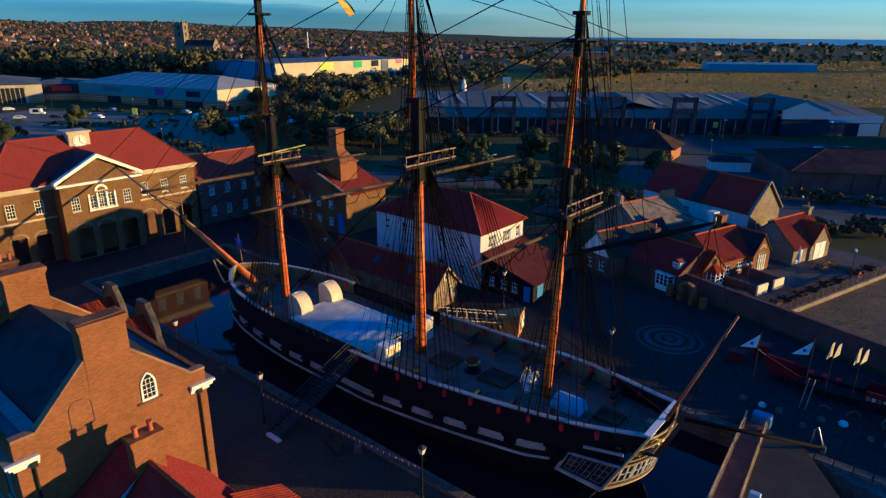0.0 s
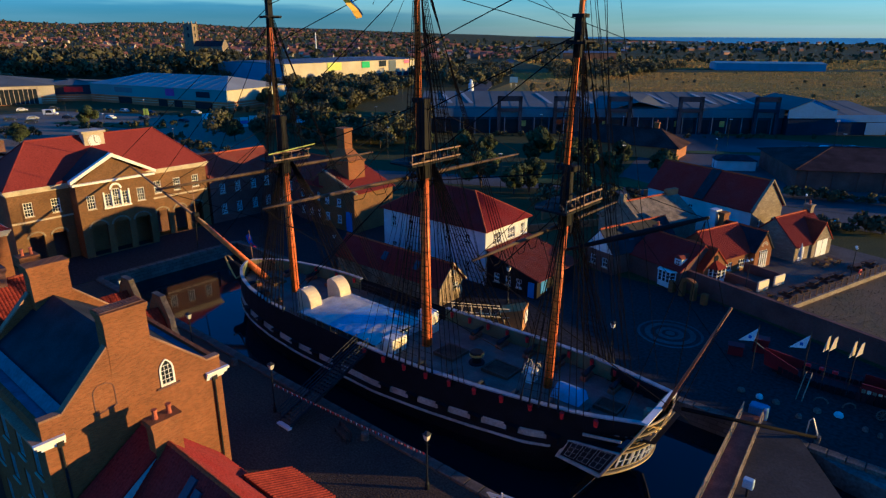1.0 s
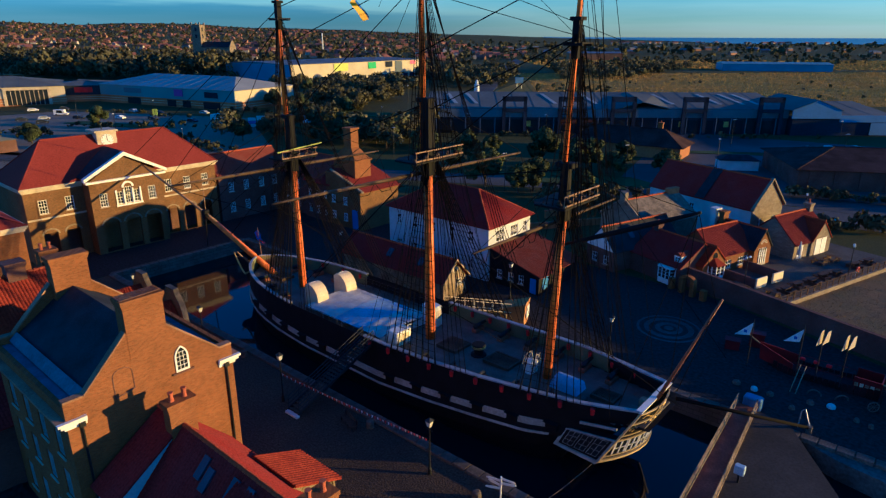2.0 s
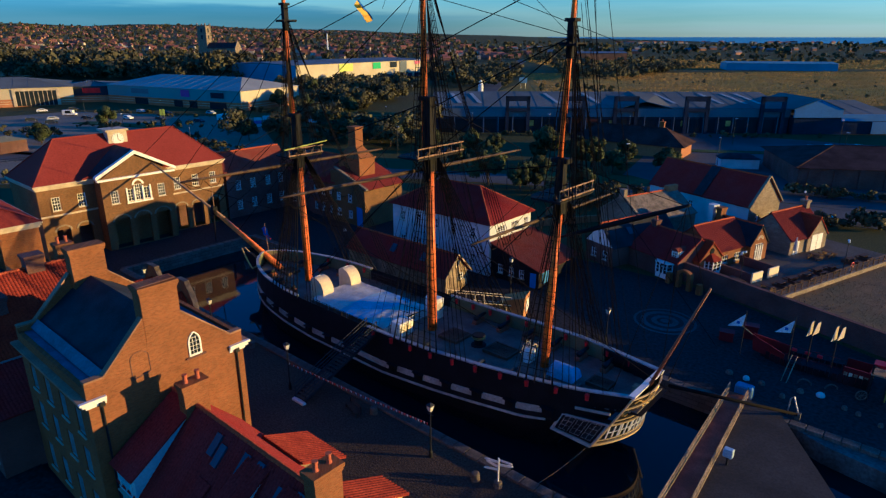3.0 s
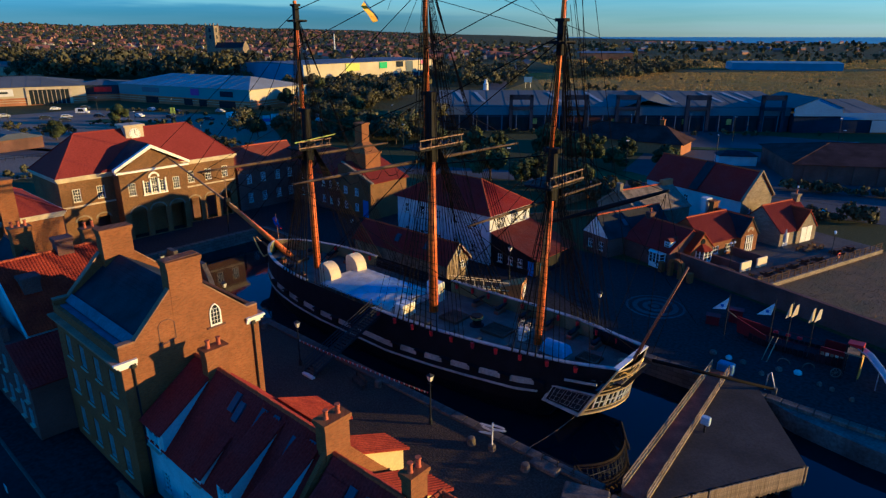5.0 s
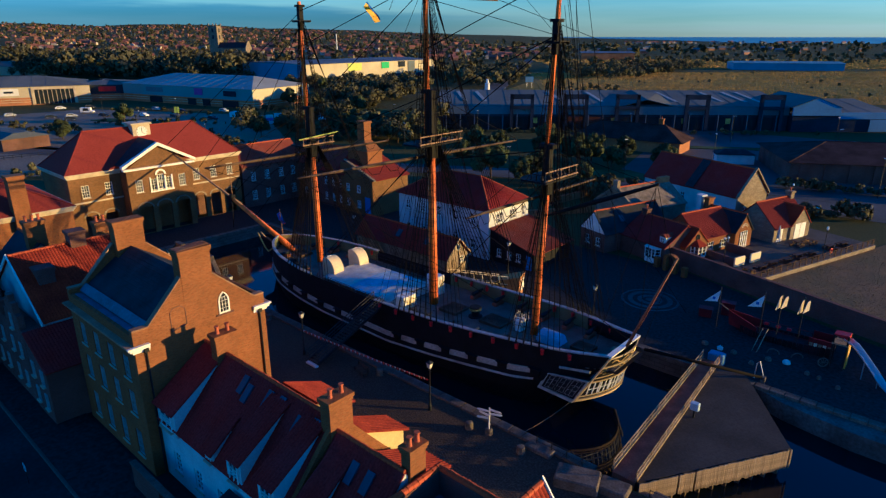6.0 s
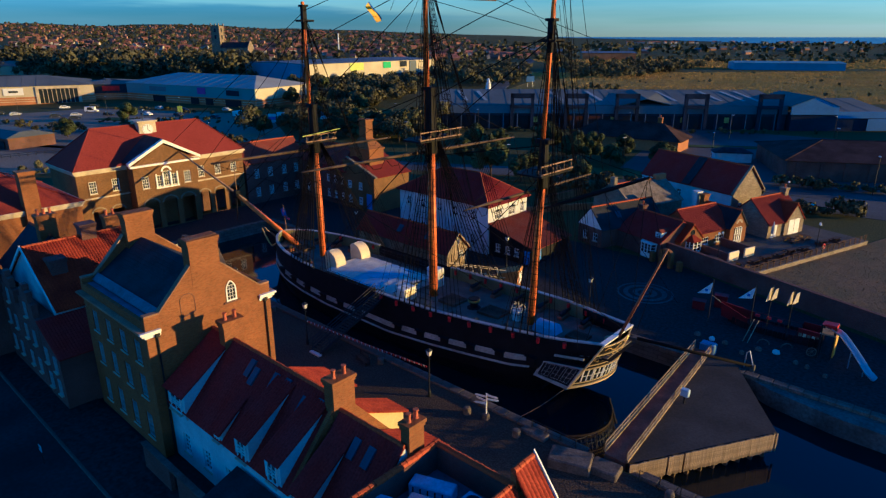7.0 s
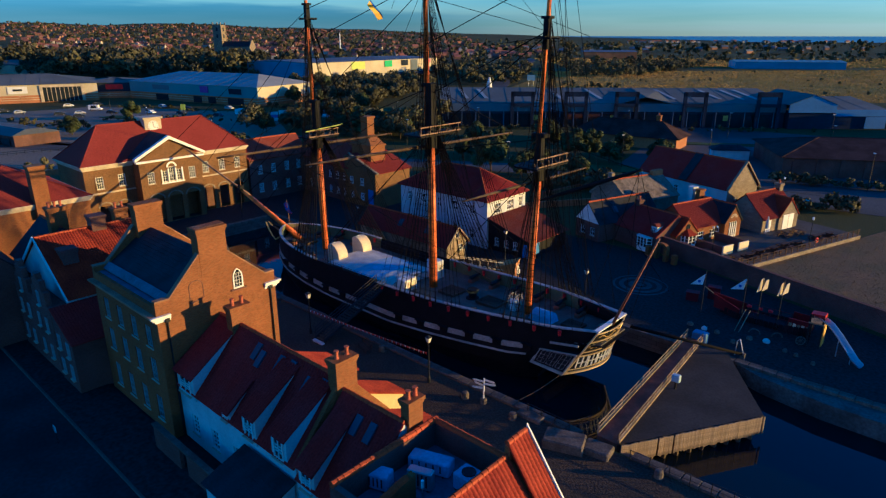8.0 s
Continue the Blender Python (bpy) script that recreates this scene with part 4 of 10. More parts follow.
    slab_slope(b, (px - 0.36, c1 + 0.6, 11.55), (x1 - 0.5, c1 + 0.6, 11.55), (-1.0, cm, 14.95), (px - 0.36, cm, 14.95))
    part("pediment_roof", b, SLATE, root)
    # round-headed centre window trim
    b = nb()
    for i in range(9):
        a0, a1 = math.pi * i / 9, math.pi * (i + 1) / 9
        y = c0 + 5.4
        for r0, r1 in ((0.62, 0.92),):
            pts = [(y + r0 * math.cos(a0), 9.55 + r0 * math.sin(a0)), (y + r1 * math.cos(a0), 9.55 + r1 * math.sin(a0)), (y + r1 * math.cos(a1), 9.55 + r1 * math.sin(a1)), (y + r0 * math.cos(a1), 9.55 + r0 * math.sin(a1))]
            hexa(b, [(px + 0.01, *q) for q in pts], [(px + 0.12, *q) for q in pts])
    for s in (3.2, 4.35, 5.65, 6.8):
        box(b, px + 0.01, c0 + 0.4 + s - 0.12, 7.0, px + 0.14, c0 + 0.4 + s + 0.12, 9.3)
    box(b, px + 0.012, c0 + 0.4 + 3.0, 6.8, px + 0.2, c0 + 0.4 + 7.0, 7.0)
    part("window_surround", b, PAINT_WHITE, root)
    # arch heads: round tops above the square openings, and dark back wall of the arcade
    b = nb()
    for x, s0, w in [(px, c0 + 0.4 + s, 1.15) for s in (1.9, 5.1, 8.3)] + [(x1, y0 + 0.4 + s, 0.95) for s in (2.2, 5.2, 20.4, 23.4, 26.4)]:
        zt = 4.6 if w > 1 else 4.2
        b = nb()
        for k in range(10):
            a0, a1 = math.pi * k / 10, math.pi * (k + 1) / 10
            r0, r1 = w, w + 0.28
            pts = [(s0 + r0 * math.cos(a0), zt + 0.75 * r0 * math.sin(a0) - 0.2), (s0 + r1 * math.cos(a0), zt + 0.75 * r1 * math.sin(a0) - 0.2),
                   (s0 + r1 * math.cos(a1), zt + 0.75 * r1 * math.sin(a1) - 0.2), (s0 + r0 * math.cos(a1), zt + 0.75 * r0 * math.sin(a1) - 0.2)]
            hexa(b, [(x + 0.005, *q) for q in pts], [(x + 0.08, *q) for q in pts])
        bmesh.ops.remove_doubles(b, verts=b.verts, dist=0.001)
        part("arch_ring", b, STONE, root)
    b = nb()
    box(b, x1 - 2.6, y0 + 0.5, 0, x1 - 2.4, y1 - 0.5, 6)
    part("arcade_wall", b, BRICK_DARK, root)
    # clock turret
    b = nb()
    tx, ty = -0.2, -0.4
    soft_box(b, tx - 1.5, ty - 1.5, 14.2, tx + 1.5, ty + 1.5, 17.0, 0.05)
    box(b, tx - 1.75, ty - 1.75, 17.0, tx + 1.75, ty + 1.75, 17.3)
    tur = part("clock_turret", b, STONE_PALE, root, "pale stone clock turret")
    b = nb()
    tube(b, (tx + 1.5, ty, 15.8), (tx + 1.58, ty, 15.8), 0.92, n=24)
    part("clock_face", b, WHITE_BOARD, tur, "round white clock face")
    b = nb()
    box(b, tx + 1.585, ty - 0.04, 15.75, tx + 1.61, ty + 0.04, 16.5)
    hexa(b, [(tx + 1.585, ty, 15.76), (tx + 1.585, ty + 0.42, 15.45), (tx + 1.585, ty + 0.38, 15.38), (tx + 1.585, ty, 15.68)], [(tx + 1.61, ty, 15.76), (tx + 1.61, ty + 0.42, 15.45), (tx + 1.61, ty + 0.38, 15.38), (tx + 1.61, ty, 15.68)])
    for k in range(12):
        a = math.pi * k / 6
        box(b, tx + 1.585, ty + 0.78 * math.sin(a) - 0.035, 15.8 + 0.78 * math.cos(a) - 0.06, tx + 1.60, ty + 0.78 * math.sin(a) + 0.035, 15.8 + 0.78 * math.cos(a) + 0.06)
    part("clock_pointer", b, PAINT_BLACK, tur)
    b = nb()
    tube(b, (tx, ty, 17.3), (tx, ty, 18.4), 0.06, n=6)
    box(b, tx - 0.3, ty - 0.05, 18.2, tx + 0.4, ty + 0.05, 18.5)
    part("weathervane", b, IRON, tur)
    return root


customs_house()


# tall brick house with the big gable, slate roof and parapets
def tall_house():
    root = thing("tall_brick_house", 11.3, -27.8, 0, label="tall warm brick house with slate roof and gothic attic window", category="house")
    x0, x1, y0, y1 = -6.0, 6.1, -5.1, 5.3
    specs = []
    for z, h in ((1.0, 2.2), (4.6, 2.0), (7.6, 1.9)):
        specs += [("S", s, z, 1.1, h, 3, 4) for s in (2.0, 4.7, 7.4, 10.1)]
    sides = house_shell(root, x0, x1, y0, y1, 10.4, 14.7, "x", BRICK, openings_of(specs), t=0.4, gables=None)
    put_windows(root, sides, specs, RAIL_WHITE)
    # gables with parapet shoulders rising to the chimneys
    b = nb()
    for xa in (x0, x1 - 0.4):
        prof = [(y0, 10.4), (y1, 10.4), (y1, 11.6), (4.45, 11.6), (1.25, 14.45), (-1.25, 14.75), (-4.0, 11.85), (y0, 11.85)]
        prof2 = [(xa, y, z) for y, z in prof]
        prof3 = [(xa + 0.4, y, z) for y, z in prof]
        hexa(b, prof2[::-1], prof3[::-1])
    part("gable", b, BRICK, root)
    worn = surface("worn_coping_shaded_cornice", (0.30, 0.17, 0.09), spread=0.3)
    for xa in (x0, x1 - 0.4):
        for (ya, za), (yb, zb) in (((4.42, 11.65), (1.2, 14.5)), ((-3.98, 11.9), (-1.22, 14.78)), ((4.4, 11.65), (5.3, 11.65)), ((-4.0, 11.9), (-5.1, 11.9))):
            b = nb()
            hexa(b, [(xa - 0.06, ya, za - 0.03), (xa + 0.46, ya, za - 0.03), (xa + 0.46, yb, zb - 0.03), (xa - 0.06, yb, zb - 0.03)], [(xa - 0.06, ya, za + 0.10), (xa + 0.46, ya, za + 0.10), (xa + 0.46, yb, zb + 0.10), (xa - 0.06, yb, zb + 0.10)])
            part("gable_coping", b, worn, root)
    b = nb()
    for y in (y0 - 0.0, y1 - 0.3):
        box(b, x0 + 0.4, y, 10.4, x1 - 0.4, y + 0.3, 11.5)
    part("parapet", b, BRICK, root)
    b = nb()
    slate_slope(b, (x0 + 0.4, -4.2, 11.55), (x1 - 0.4, -4.2, 11.55), (x1 - 0.4, 0, 14.5), (x0 + 0.4, 0, 14.5))
    slate_slope(b, (x1 - 0.4, 4.5, 11.3), (x0 + 0.4, 4.5, 11.3), (x0 + 0.4, 0, 14.5), (x1 - 0.4, 0, 14.5))
    roof = part("roof", b, SLATE, root, "dark slate roof")
    b = nb()
    box(b, x0 + 0.4, -4.8, 11.2, x1 - 0.4, -4.2, 11.42)
    box(b, x0 + 0.4, 4.5, 11.1, x1 - 0.4, 5.0, 11.25)
    part("gutter", b, LEAD, roof, "lead-lined parapet gutter")
    b = nb()
    hexa(b, [(x0 + 0.42, -4.25, 11.5), (x1 - 0.42, -4.25, 11.5), (x1 - 0.42, -3.72, 12.0), (x0 + 0.42, -3.72, 12.0)], [(x0 + 0.42, -4.3, 11.62), (x1 - 0.42, -4.3, 11.62), (x1 - 0.42, -3.78, 12.12), (x0 + 0.42, -3.78, 12.12)])
    part("lead_flashing", b, LEAD, roof)
    # eaves cornice: long runs coloured darker in place of shade, returns left white
    for sg, y in ((-1, y0), (1, y1)):
        b, b2 = nb(), nb()
        for o, za, zb in ((0.15, 10.25, 10.45), (0.35, 10.45, 10.65), (0.5, 10.65, 10.8)):
            ya, yb = sorted((y, y + sg * o))
            box(b, x0 - 0.1, ya, za, x1 - 0.003, yb, zb)
            yc, yd = sorted((y + sg * o, y - sg * 1.05))
            box(b2, x1, yc, za, x1 + o * 0.5, yd, zb)
        part("cornice", b, worn, root, "eaves cornice with shade put into its darker tone")
        part("cornice_return", b2, PAINT_WHITE, root, "white moulded cornice return")
    chimney(root, x1 - 1.05, -1.15, x1 + 0.02, 1.22, 13.0, 16.75, BRICK, pots=0)
    chimney(root, x0 - 0.02, -1.15, x0 + 1.05, 1.22, 13.0, 16.75, BRICK, pots=0)
    b = nb()
    for k in range(5):
        tube(b, (x1 - 0.95 + 0.2 * k, -1.2, 16.75), (x1 - 0.95 + 0.2 * k, 1.25, 16.82), 0.05, n=6)
    part("chimney_cap", b, BRICK_DARK, root)
    # gothic attic window
    gy, gz, gw, gh = 1.85, 11.1, 0.45, 0.95
    top = [(gy - gw + 2 * gw * math.cos(math.radians(60 * k / 8)), gz + gh + 2 * gw * math.sin(math.radians(60 * k / 8))) for k in range(0, 9)]
    left = [(2 * gy - y, z) for y, z in top[::-1]]
    outline = [(gy - gw, gz), (gy + gw, gz)] + top + left[1:]
    b = nb()
    inner = [(gy + (y - gy) * 0.76, gz + 0.13 + (z - gz) * 0.87) for y, z in outline]
    for i in range(len(outline)):
        j = (i + 1) % len(outline)
        hexa(b, [(x1 - 0.02, *outline[i]), (x1 - 0.02, *outline[j]), (x1 - 0.02, *inner[j]), (x1 - 0.02, *inner[i])], [(x1 + 0.07, *outline[i]), (x1 + 0.07, *outline[j]), (x1 + 0.07, *inner[j]), (x1 + 0.07, *inner[i])])
    win = part("gothic_window", b, PAINT_WHITE, root, "white-framed pointed gothic window")
    b = nb()
    b.faces.new([b.verts.new((x1 + 0.012, *q)) for q in inner])
    part("pane", b, GLASS, win)
    b = nb()
    for y in (-0.12, 0.12):
        box(b, x1 + 0.015, gy + y - 0.014, gz + 0.12, x1 + 0.045, gy + y + 0.014, gz + 1.35)
    for z in (0.4, 0.7, 1.0, 1.3):
        box(b, x1 + 0.015, gy - (0.33 if z < 1.2 else 0.24), gz + z - 0.014, x1 + 0.04, gy + (0.33 if z < 1.2 else 0.24), gz + z + 0.014)
    part("glazing_bar", b, PAINT_WHITE, win)
    b = nb()
    box(b, x1 + 0.001, gy - 0.7, gz - 0.14, x1 + 0.12, gy + 0.7, gz - 0.01)
    part("sill", b, BRICK_DARK, win)
    # blind arch, outlined in rubbed brick
    b = nb()
    by, bz = -1.75, 11.3
    for i in range(12):
        a0, a1 = math.radians(180 - 15 * i), math.radians(165 - 15 * i)
        pts = [(by + r * math.cos(a), bz + 1.0 + 0.8 * r * math.sin(a)) for a, r in ((a0, 0.55), (a0, 0.6), (a1, 0.6), (a1, 0.55))]
        hexa(b, [(x1 + 0.001, *q) for q in pts][::-1], [(x1 + 0.03, *q) for q in pts][::-1])
    box(b, x1 + 0.001, by + 0.55, bz - 0.1, x1 + 0.03, by + 0.6, bz + 1.0)
    box(b, x1 + 0.001, by - 0.6, bz - 0.3, x1 + 0.03, by - 0.55, bz + 1.0)
    hexa(b, [(x1 + 0.001, by - 0.6, bz - 0.35), (x1 + 0.04, by - 0.6, bz - 0.35), (x1 + 0.04, by + 0.6, bz - 0.1), (x1 + 0.001, by + 0.6, bz - 0.1)], [(x1 + 0.001, by - 0.6, bz - 0.28), (x1 + 0.04, by - 0.6, bz - 0.28), (x1 + 0.04, by + 0.6, bz - 0.03), (x1 + 0.001, by + 0.6, bz - 0.03)])
    part("blind_arch", b, BRICK_DARK, root)
    for y in (y0 + 0.75, y1 - 0.55):
        b = nb()
        tube(b, (x1 + 0.09, y, 0), (x1 + 0.09, y, 10.2), 0.07, n=8)
        box(b, x1 + 0.001, y - 0.16, 10.2, x1 + 0.25, y + 0.16, 10.5)
        part("downpipe", b, IRON, root, "black cast-iron rainwater pipe")
    return root


tall_house()


def cottage(name, u, v, turn, x0, x1, y0, y1, ze, zr, axis, wall_mat, roof_mat, style, label, specs=(), frame=None, over=0.3, end=0.15, ridge=None, category="house", group="", gable_end=True):
    root = thing(name, u, v, 0, turn, label=label, category=category, group=group)
    sides = house_shell(root, x0, x1, y0, y1, ze, zr, axis, wall_mat, openings_of(specs))
    put_windows(root, sides, specs, frame)
    gable_roof(root, x0, x1, y0, y1, ze, zr, axis, roof_mat, style, over, end, ridge)
    return root


def dormer(root, x, w, y_face, z0, z1, y_back, z_back, axis_sign=-1, roof_mat=None, cheek=None):
    """A catslide dormer on a slope that faces -y: front window wall, cheeks, long sloping roof."""
    b = nb()
    hexa(b, [(x - w / 2, y_face, z0), (x + w / 2, y_face, z0), (x + w / 2, y_back, z0), (x - w / 2, y_back, z0)],
         [(x - w / 2, y_face, z1), (x + w / 2, y_face, z1), (x + w / 2, y_back, z_back), (x - w / 2, y_back, z_back)])
    d = part("dormer", b, cheek or RENDER_WHITE, root, "white-rendered dormer")
    b = nb()
    tiled_slope(b, (x - w / 2 - 0.15, y_face - 0.3, z1 - 0.02), (x + w / 2 + 0.15, y_face - 0.3, z1 - 0.02), (x + w / 2 + 0.15, y_back, z_back + 0.12), (x - w / 2 - 0.15, y_back, z_back + 0.12))
    part("dormer_roof", b, roof_mat or PANTILE, d)
    window(d, (x - w / 2, y_face), (1, 0), w / 2, z0 + 0.35, w * 0.62, z1 - z0 - 0.55, None, 2, 3, recess=-0.06)
    return d


# row of pantiled cottages beside the tall house
row = thing("cottage_row", 25.5, -27.8, 0, label="white-rendered cottage row with dark red pantiles and catslide dormers", category="house")
sp = [("S", s, 1.0, 1.0, 1.7, 2, 4) for s in (2.0, 5.0, 8.2, 11.5, 14.2)]
sd = house_shell(row, -8.0, 7.6, -4.2, 4.2, 4.9, 9.3, "x", RENDER_WHITE, openings_of(sp))
put_windows(row, sd, sp)
gable_roof(row, -8.0, 7.6, -4.2, 4.2, 4.9, 9.3, "x", PANTILE_WINE, "tile", end=0.0, over=0.2)
chimney(row, -5.75, -0.75, -4.95, 0.85, 8.5, 11.0, BRICK, 2, "y")
dormer(row, -6.45, 2.6, -4.35, 4.3, 6.3, -0.3, 9.15, roof_mat=PANTILE_WINE)
dormer(row, -0.7, 1.1, -4.3, 4.4, 5.5, -2.2, 7.2, roof_mat=PANTILE_WINE)
dormer(row, 2.45, 1.7, -4.3, 4.4, 6.5, -0.5, 8.95, roof_mat=PANTILE_WINE)
dormer(row, 6.0, 1.7, -4.3, 4.5, 6.6, -0.5, 8.95, roof_mat=PANTILE_WINE)
for x, y in ((-1.5, -0.75), (-0.7, -1.0), (1.4, -0.75), (2.7, -0.7), (4.9, -1.0), (6.3, -0.75)):
    b = nb()
    k = (9.3 - 4.9) / 4.2
    z = 9.38 + y * k
    hexa(b, [(x - 0.28, y - 0.5, z - 0.5 * k), (x + 0.28, y - 0.5, z - 0.5 * k), (x + 0.28, y + 0.4, z + 0.4 * k), (x - 0.28, y + 0.4, z + 0.4 * k)],
         [(x - 0.28, y - 0.62, z - 0.5 * k + 0.14), (x + 0.28, y - 0.62, z - 0.5 * k + 0.14), (x + 0.28, y + 0.28, z + 0.4 * k + 0.14), (x - 0.28, y + 0.28, z + 0.4 * k + 0.14)])
    part("roof_light", b, SKYLIGHT, row)
ch = chimney(row, 6.9, -0.7, 7.8, 1.0, 8.0, 11.0, BRICK, 2, "y")
b = nb()
hexa(b, [(7.4, -4.3, 4.95), (7.72, -4.3, 4.95), (7.72, 4.3, 4.95), (7.4, 4.3, 4.95)], [(7.4, -0.3, 9.55), (7.72, -0.3, 9.55), (7.72, 0.3, 9.55), (7.4, 0.3, 9.55)])
part("party_gable", b, BRICK, row)

row2 = thing("end_cottage", 36.2, -28.0, 0, label="lower cottage with weathered red pantiles continuing the row", category="house")
sp = [("S", 1.5, 1.0, 1.1, 1.8, 2, 4)]
sd = house_shell(row2, -2.9, 2.8, -4.1, 4.1, 4.4, 8.8, "x", RENDER_WHITE, openings_of(sp))
put_windows(row2, sd, sp)
gable_roof(row2, -2.9, 2.8, -4.1, 4.1, 4.4, 8.8, "x", PANTILE_WINE, "tile", end=0.0, over=0.2)
dormer(row2, -1.7, 1.6, -4.2, 3.7, 5.6, -0.8, 8.1, roof_mat=PANTILE_WINE)
for x in (-0.4, 0.9):
    b = nb()
    k = 4.4 / 4.1
    y = -1.0
    z = 8.88 + y * k
    hexa(b, [(x - 0.28, y - 0.5, z - 0.5 * k), (x + 0.28, y - 0.5, z - 0.5 * k), (x + 0.28, y + 0.4, z + 0.4 * k), (x - 0.28, y + 0.4, z + 0.4 * k)],
         [(x - 0.28, y - 0.62, z - 0.5 * k + 0.14), (x + 0.28, y - 0.62, z - 0.5 * k + 0.14), (x + 0.28, y + 0.28, z + 0.4 * k + 0.14), (x - 0.28, y + 0.28, z + 0.4 * k + 0.14)])
    part("roof_light", b, SKYLIGHT, row2)
chimney(row2, 2.3, 0.2, 3.0, 1.4, 7.6, 10.25, BRICK, 2, "y")
# low outbuilding against the row's street side
ob_ = thing("lean_to", 30.2, -33.9, 0, label="low slate-roofed lean-to against the white cottages", category="outbuilding")
b = nb()
hexa(b, [(-2.7, -1.5, 0), (2.9, -1.5, 0), (2.9, 1.7, 0), (-2.7, 1.7, 0)], [(-2.7, -1.5, 2.8), (2.9, -1.5, 2.8), (2.9, 1.7, 3.9), (-2.7, 1.7, 3.9)])
part("wall", b, RENDER_WHITE, ob_)
b = nb()
slate_slope(b, (-2.9, -1.75, 2.75), (3.1, -1.75, 2.75), (3.1, 1.69, 4.0), (-2.9, 1.69, 4.0))
part("roof", b, SLATE, ob_)
# rear wings facing the dock
for nm, u, v, w, d, ze, zr, wm, lb in (("rear_wing", 25.0, -23.4, 1.9, 1.5, 5.4, 6.6, TIMBER, "small rear wing with slatted timber wall and orange pantiles"),
                                       ("rear_wing", 31.6, -23.8, 1.0, 1.9, 5.6, 7.3, RENDER_CREAM, "small cream-rendered rear wing with orange pantiles"),
                                       ("rear_wing", 35.6, -24.2, 1.3, 1.8, 5.0, 6.6, RENDER_CREAM, "small cream-rendered rear wing with orange pantiles")):
    r = thing(nm, u, v, 0, label=lb, category="house", group="rear wings")
    b = nb()
    hexa(b, [(-w, -d, 0), (w, -d, 0), (w, d, 0), (-w, d, 0)], [(-w, -d, zr), (w, -d, zr), (w, d, ze), (-w, d, ze)])
    part("wall", b, wm, r)
    if wm is TIMBER:
        for k in range(14):
            b = nb()
            x = -w + 0.14 + k * (2 * w - 0.28) / 13
            box(b, w + 0.002, -d + k * 2 * d / 14, 3.6, w + 0.05, -d + k * 2 * d / 14 + 0.14, ze - 0.1)
            part("slat", b, TIMBER, r)
    b = nb()
    tiled_slope(b, (w + 0.25, d + 0.35, ze - 0.12), (-w - 0.25, d + 0.35, ze - 0.12), (-w - 0.25, -d, zr + 0.1), (w + 0.25, -d, zr + 0.1))
    part("roof", b, PANTILE, r)

# flat-roofed block with tile copings and plant, and the big orange-tiled gable beside it
flat = thing("flat_roof_block", 42.0, -29.2, 0, label="flat-roofed building with tile-capped parapets and rooftop plant", category="building")
b = nb()
wall(b, (-2.6, -4.8), (3.3, -4.8), 0, 8.25, 0.35)
wall(b, (3.3, -4.45), (3.3, 3.1), 0, 8.25, 0.35)
wall(b, (3.3, 3.45), (-2.6, 3.45), 0, 8.25, 0.35)
wall(b, (-2.6, 3.1), (-2.6, -4.45), 0, 8.25, 0.35)
part("wall", b, BRICK_DARK, flat)
b = nb()
box(b, -2.3, -4.5, 6.5, 3.0, 3.2, 6.7)
part("flat_roof", b, LEAD, flat, "grey flat roof")
for p, q in (((-2.45, -4.8, 8.33), (-2.45, 3.5, 8.33)), ((-2.45, 3.3, 8.33), (3.3, 3.3, 8.33))):
    ridge_line(flat, p, q, RIDGE_TILE, r=0.2, gap=0.4)
for x, y, w, d, h, m_ in ((-2.1, -1.8, 1.5, 1.0, 1.0, CANVAS_BLUE), (-0.8, 1.2, 2.6, 1.0, 0.9, CANVAS_BLUE), (-0.2, -0.3, 1.5, 0.6, 1.2, STEEL), (1.9, 1.4, 1.4, 1.2, 1.1, CANVAS_BLUE)):
    ac = thing("roof_plant", 42.0 + x, -29.2 + y, 6.7, 20 if w > 1.4 else 0, label="pale metal air-handling unit on the flat roof", category="air conditioner", group="rooftop plant")
    b = nb()
    soft_box(b, -w / 2, -d / 2, 0.12, w / 2, d / 2, h, 0.06)
    part("casing", b, m_, ac)
    for sx in (-1, 1):
        b = nb()
        box(b, sx * w * 0.35 - 0.06, -d / 2, 0, sx * w * 0.35 + 0.06, d / 2, 0.12)
        part("foot", b, IRON, ac)
    b = nb()
    if w == 1.4:
        turned(b, [(0.42, h + 0.002), (0.42, h + 0.08), (0.36, h + 0.08), (0.30, h + 0.03)], n=16)
    else:
        for k in range(5):
            box(b, -w * 0.4 + k * w * 0.17, -d / 2 - 0.03, 0.3, -w * 0.4 + k * w * 0.17 + 0.08, -d / 2 - 0.002, h - 0.15)
    part("grille", b, IRON, ac)
gs = thing("gable_stub", 42.1, -31.0, 6.7, label="small brick gable stub with tiled coping on the flat roof", category="wall")
b = nb()
hexa(b, [(-0.2, -2.6, 0), (0.2, -2.6, 0), (0.2, 0.6, 0), (-0.2, 0.6, 0)], [(-0.2, -2.6, 1.0), (0.2, -2.6, 1.0), (0.2, 0.6, 1.7), (-0.2, 0.6, 1.7)])
part("brick_face", b, BRICK, gs)
ridge_line(gs, (0, -2.6, 1.1), (0, 0.1, 1.65), RIDGE_TILE, r=0.2, gap=0.4)
fl = thing("flood_lamp", 43.0, -30.6, 6.7, label="small white floodlight on a pole", category="lamp")
b = nb()
tube(b, (0, 0, 0), (0, 0, 1.3), 0.04, n=6)
part("pole", b, STEEL, fl)
b = nb()
tube(b, (0, 0, 1.3), (0, 0, 1.75), 0.09, n=8)
part("head", b, PAINT_WHITE, fl)
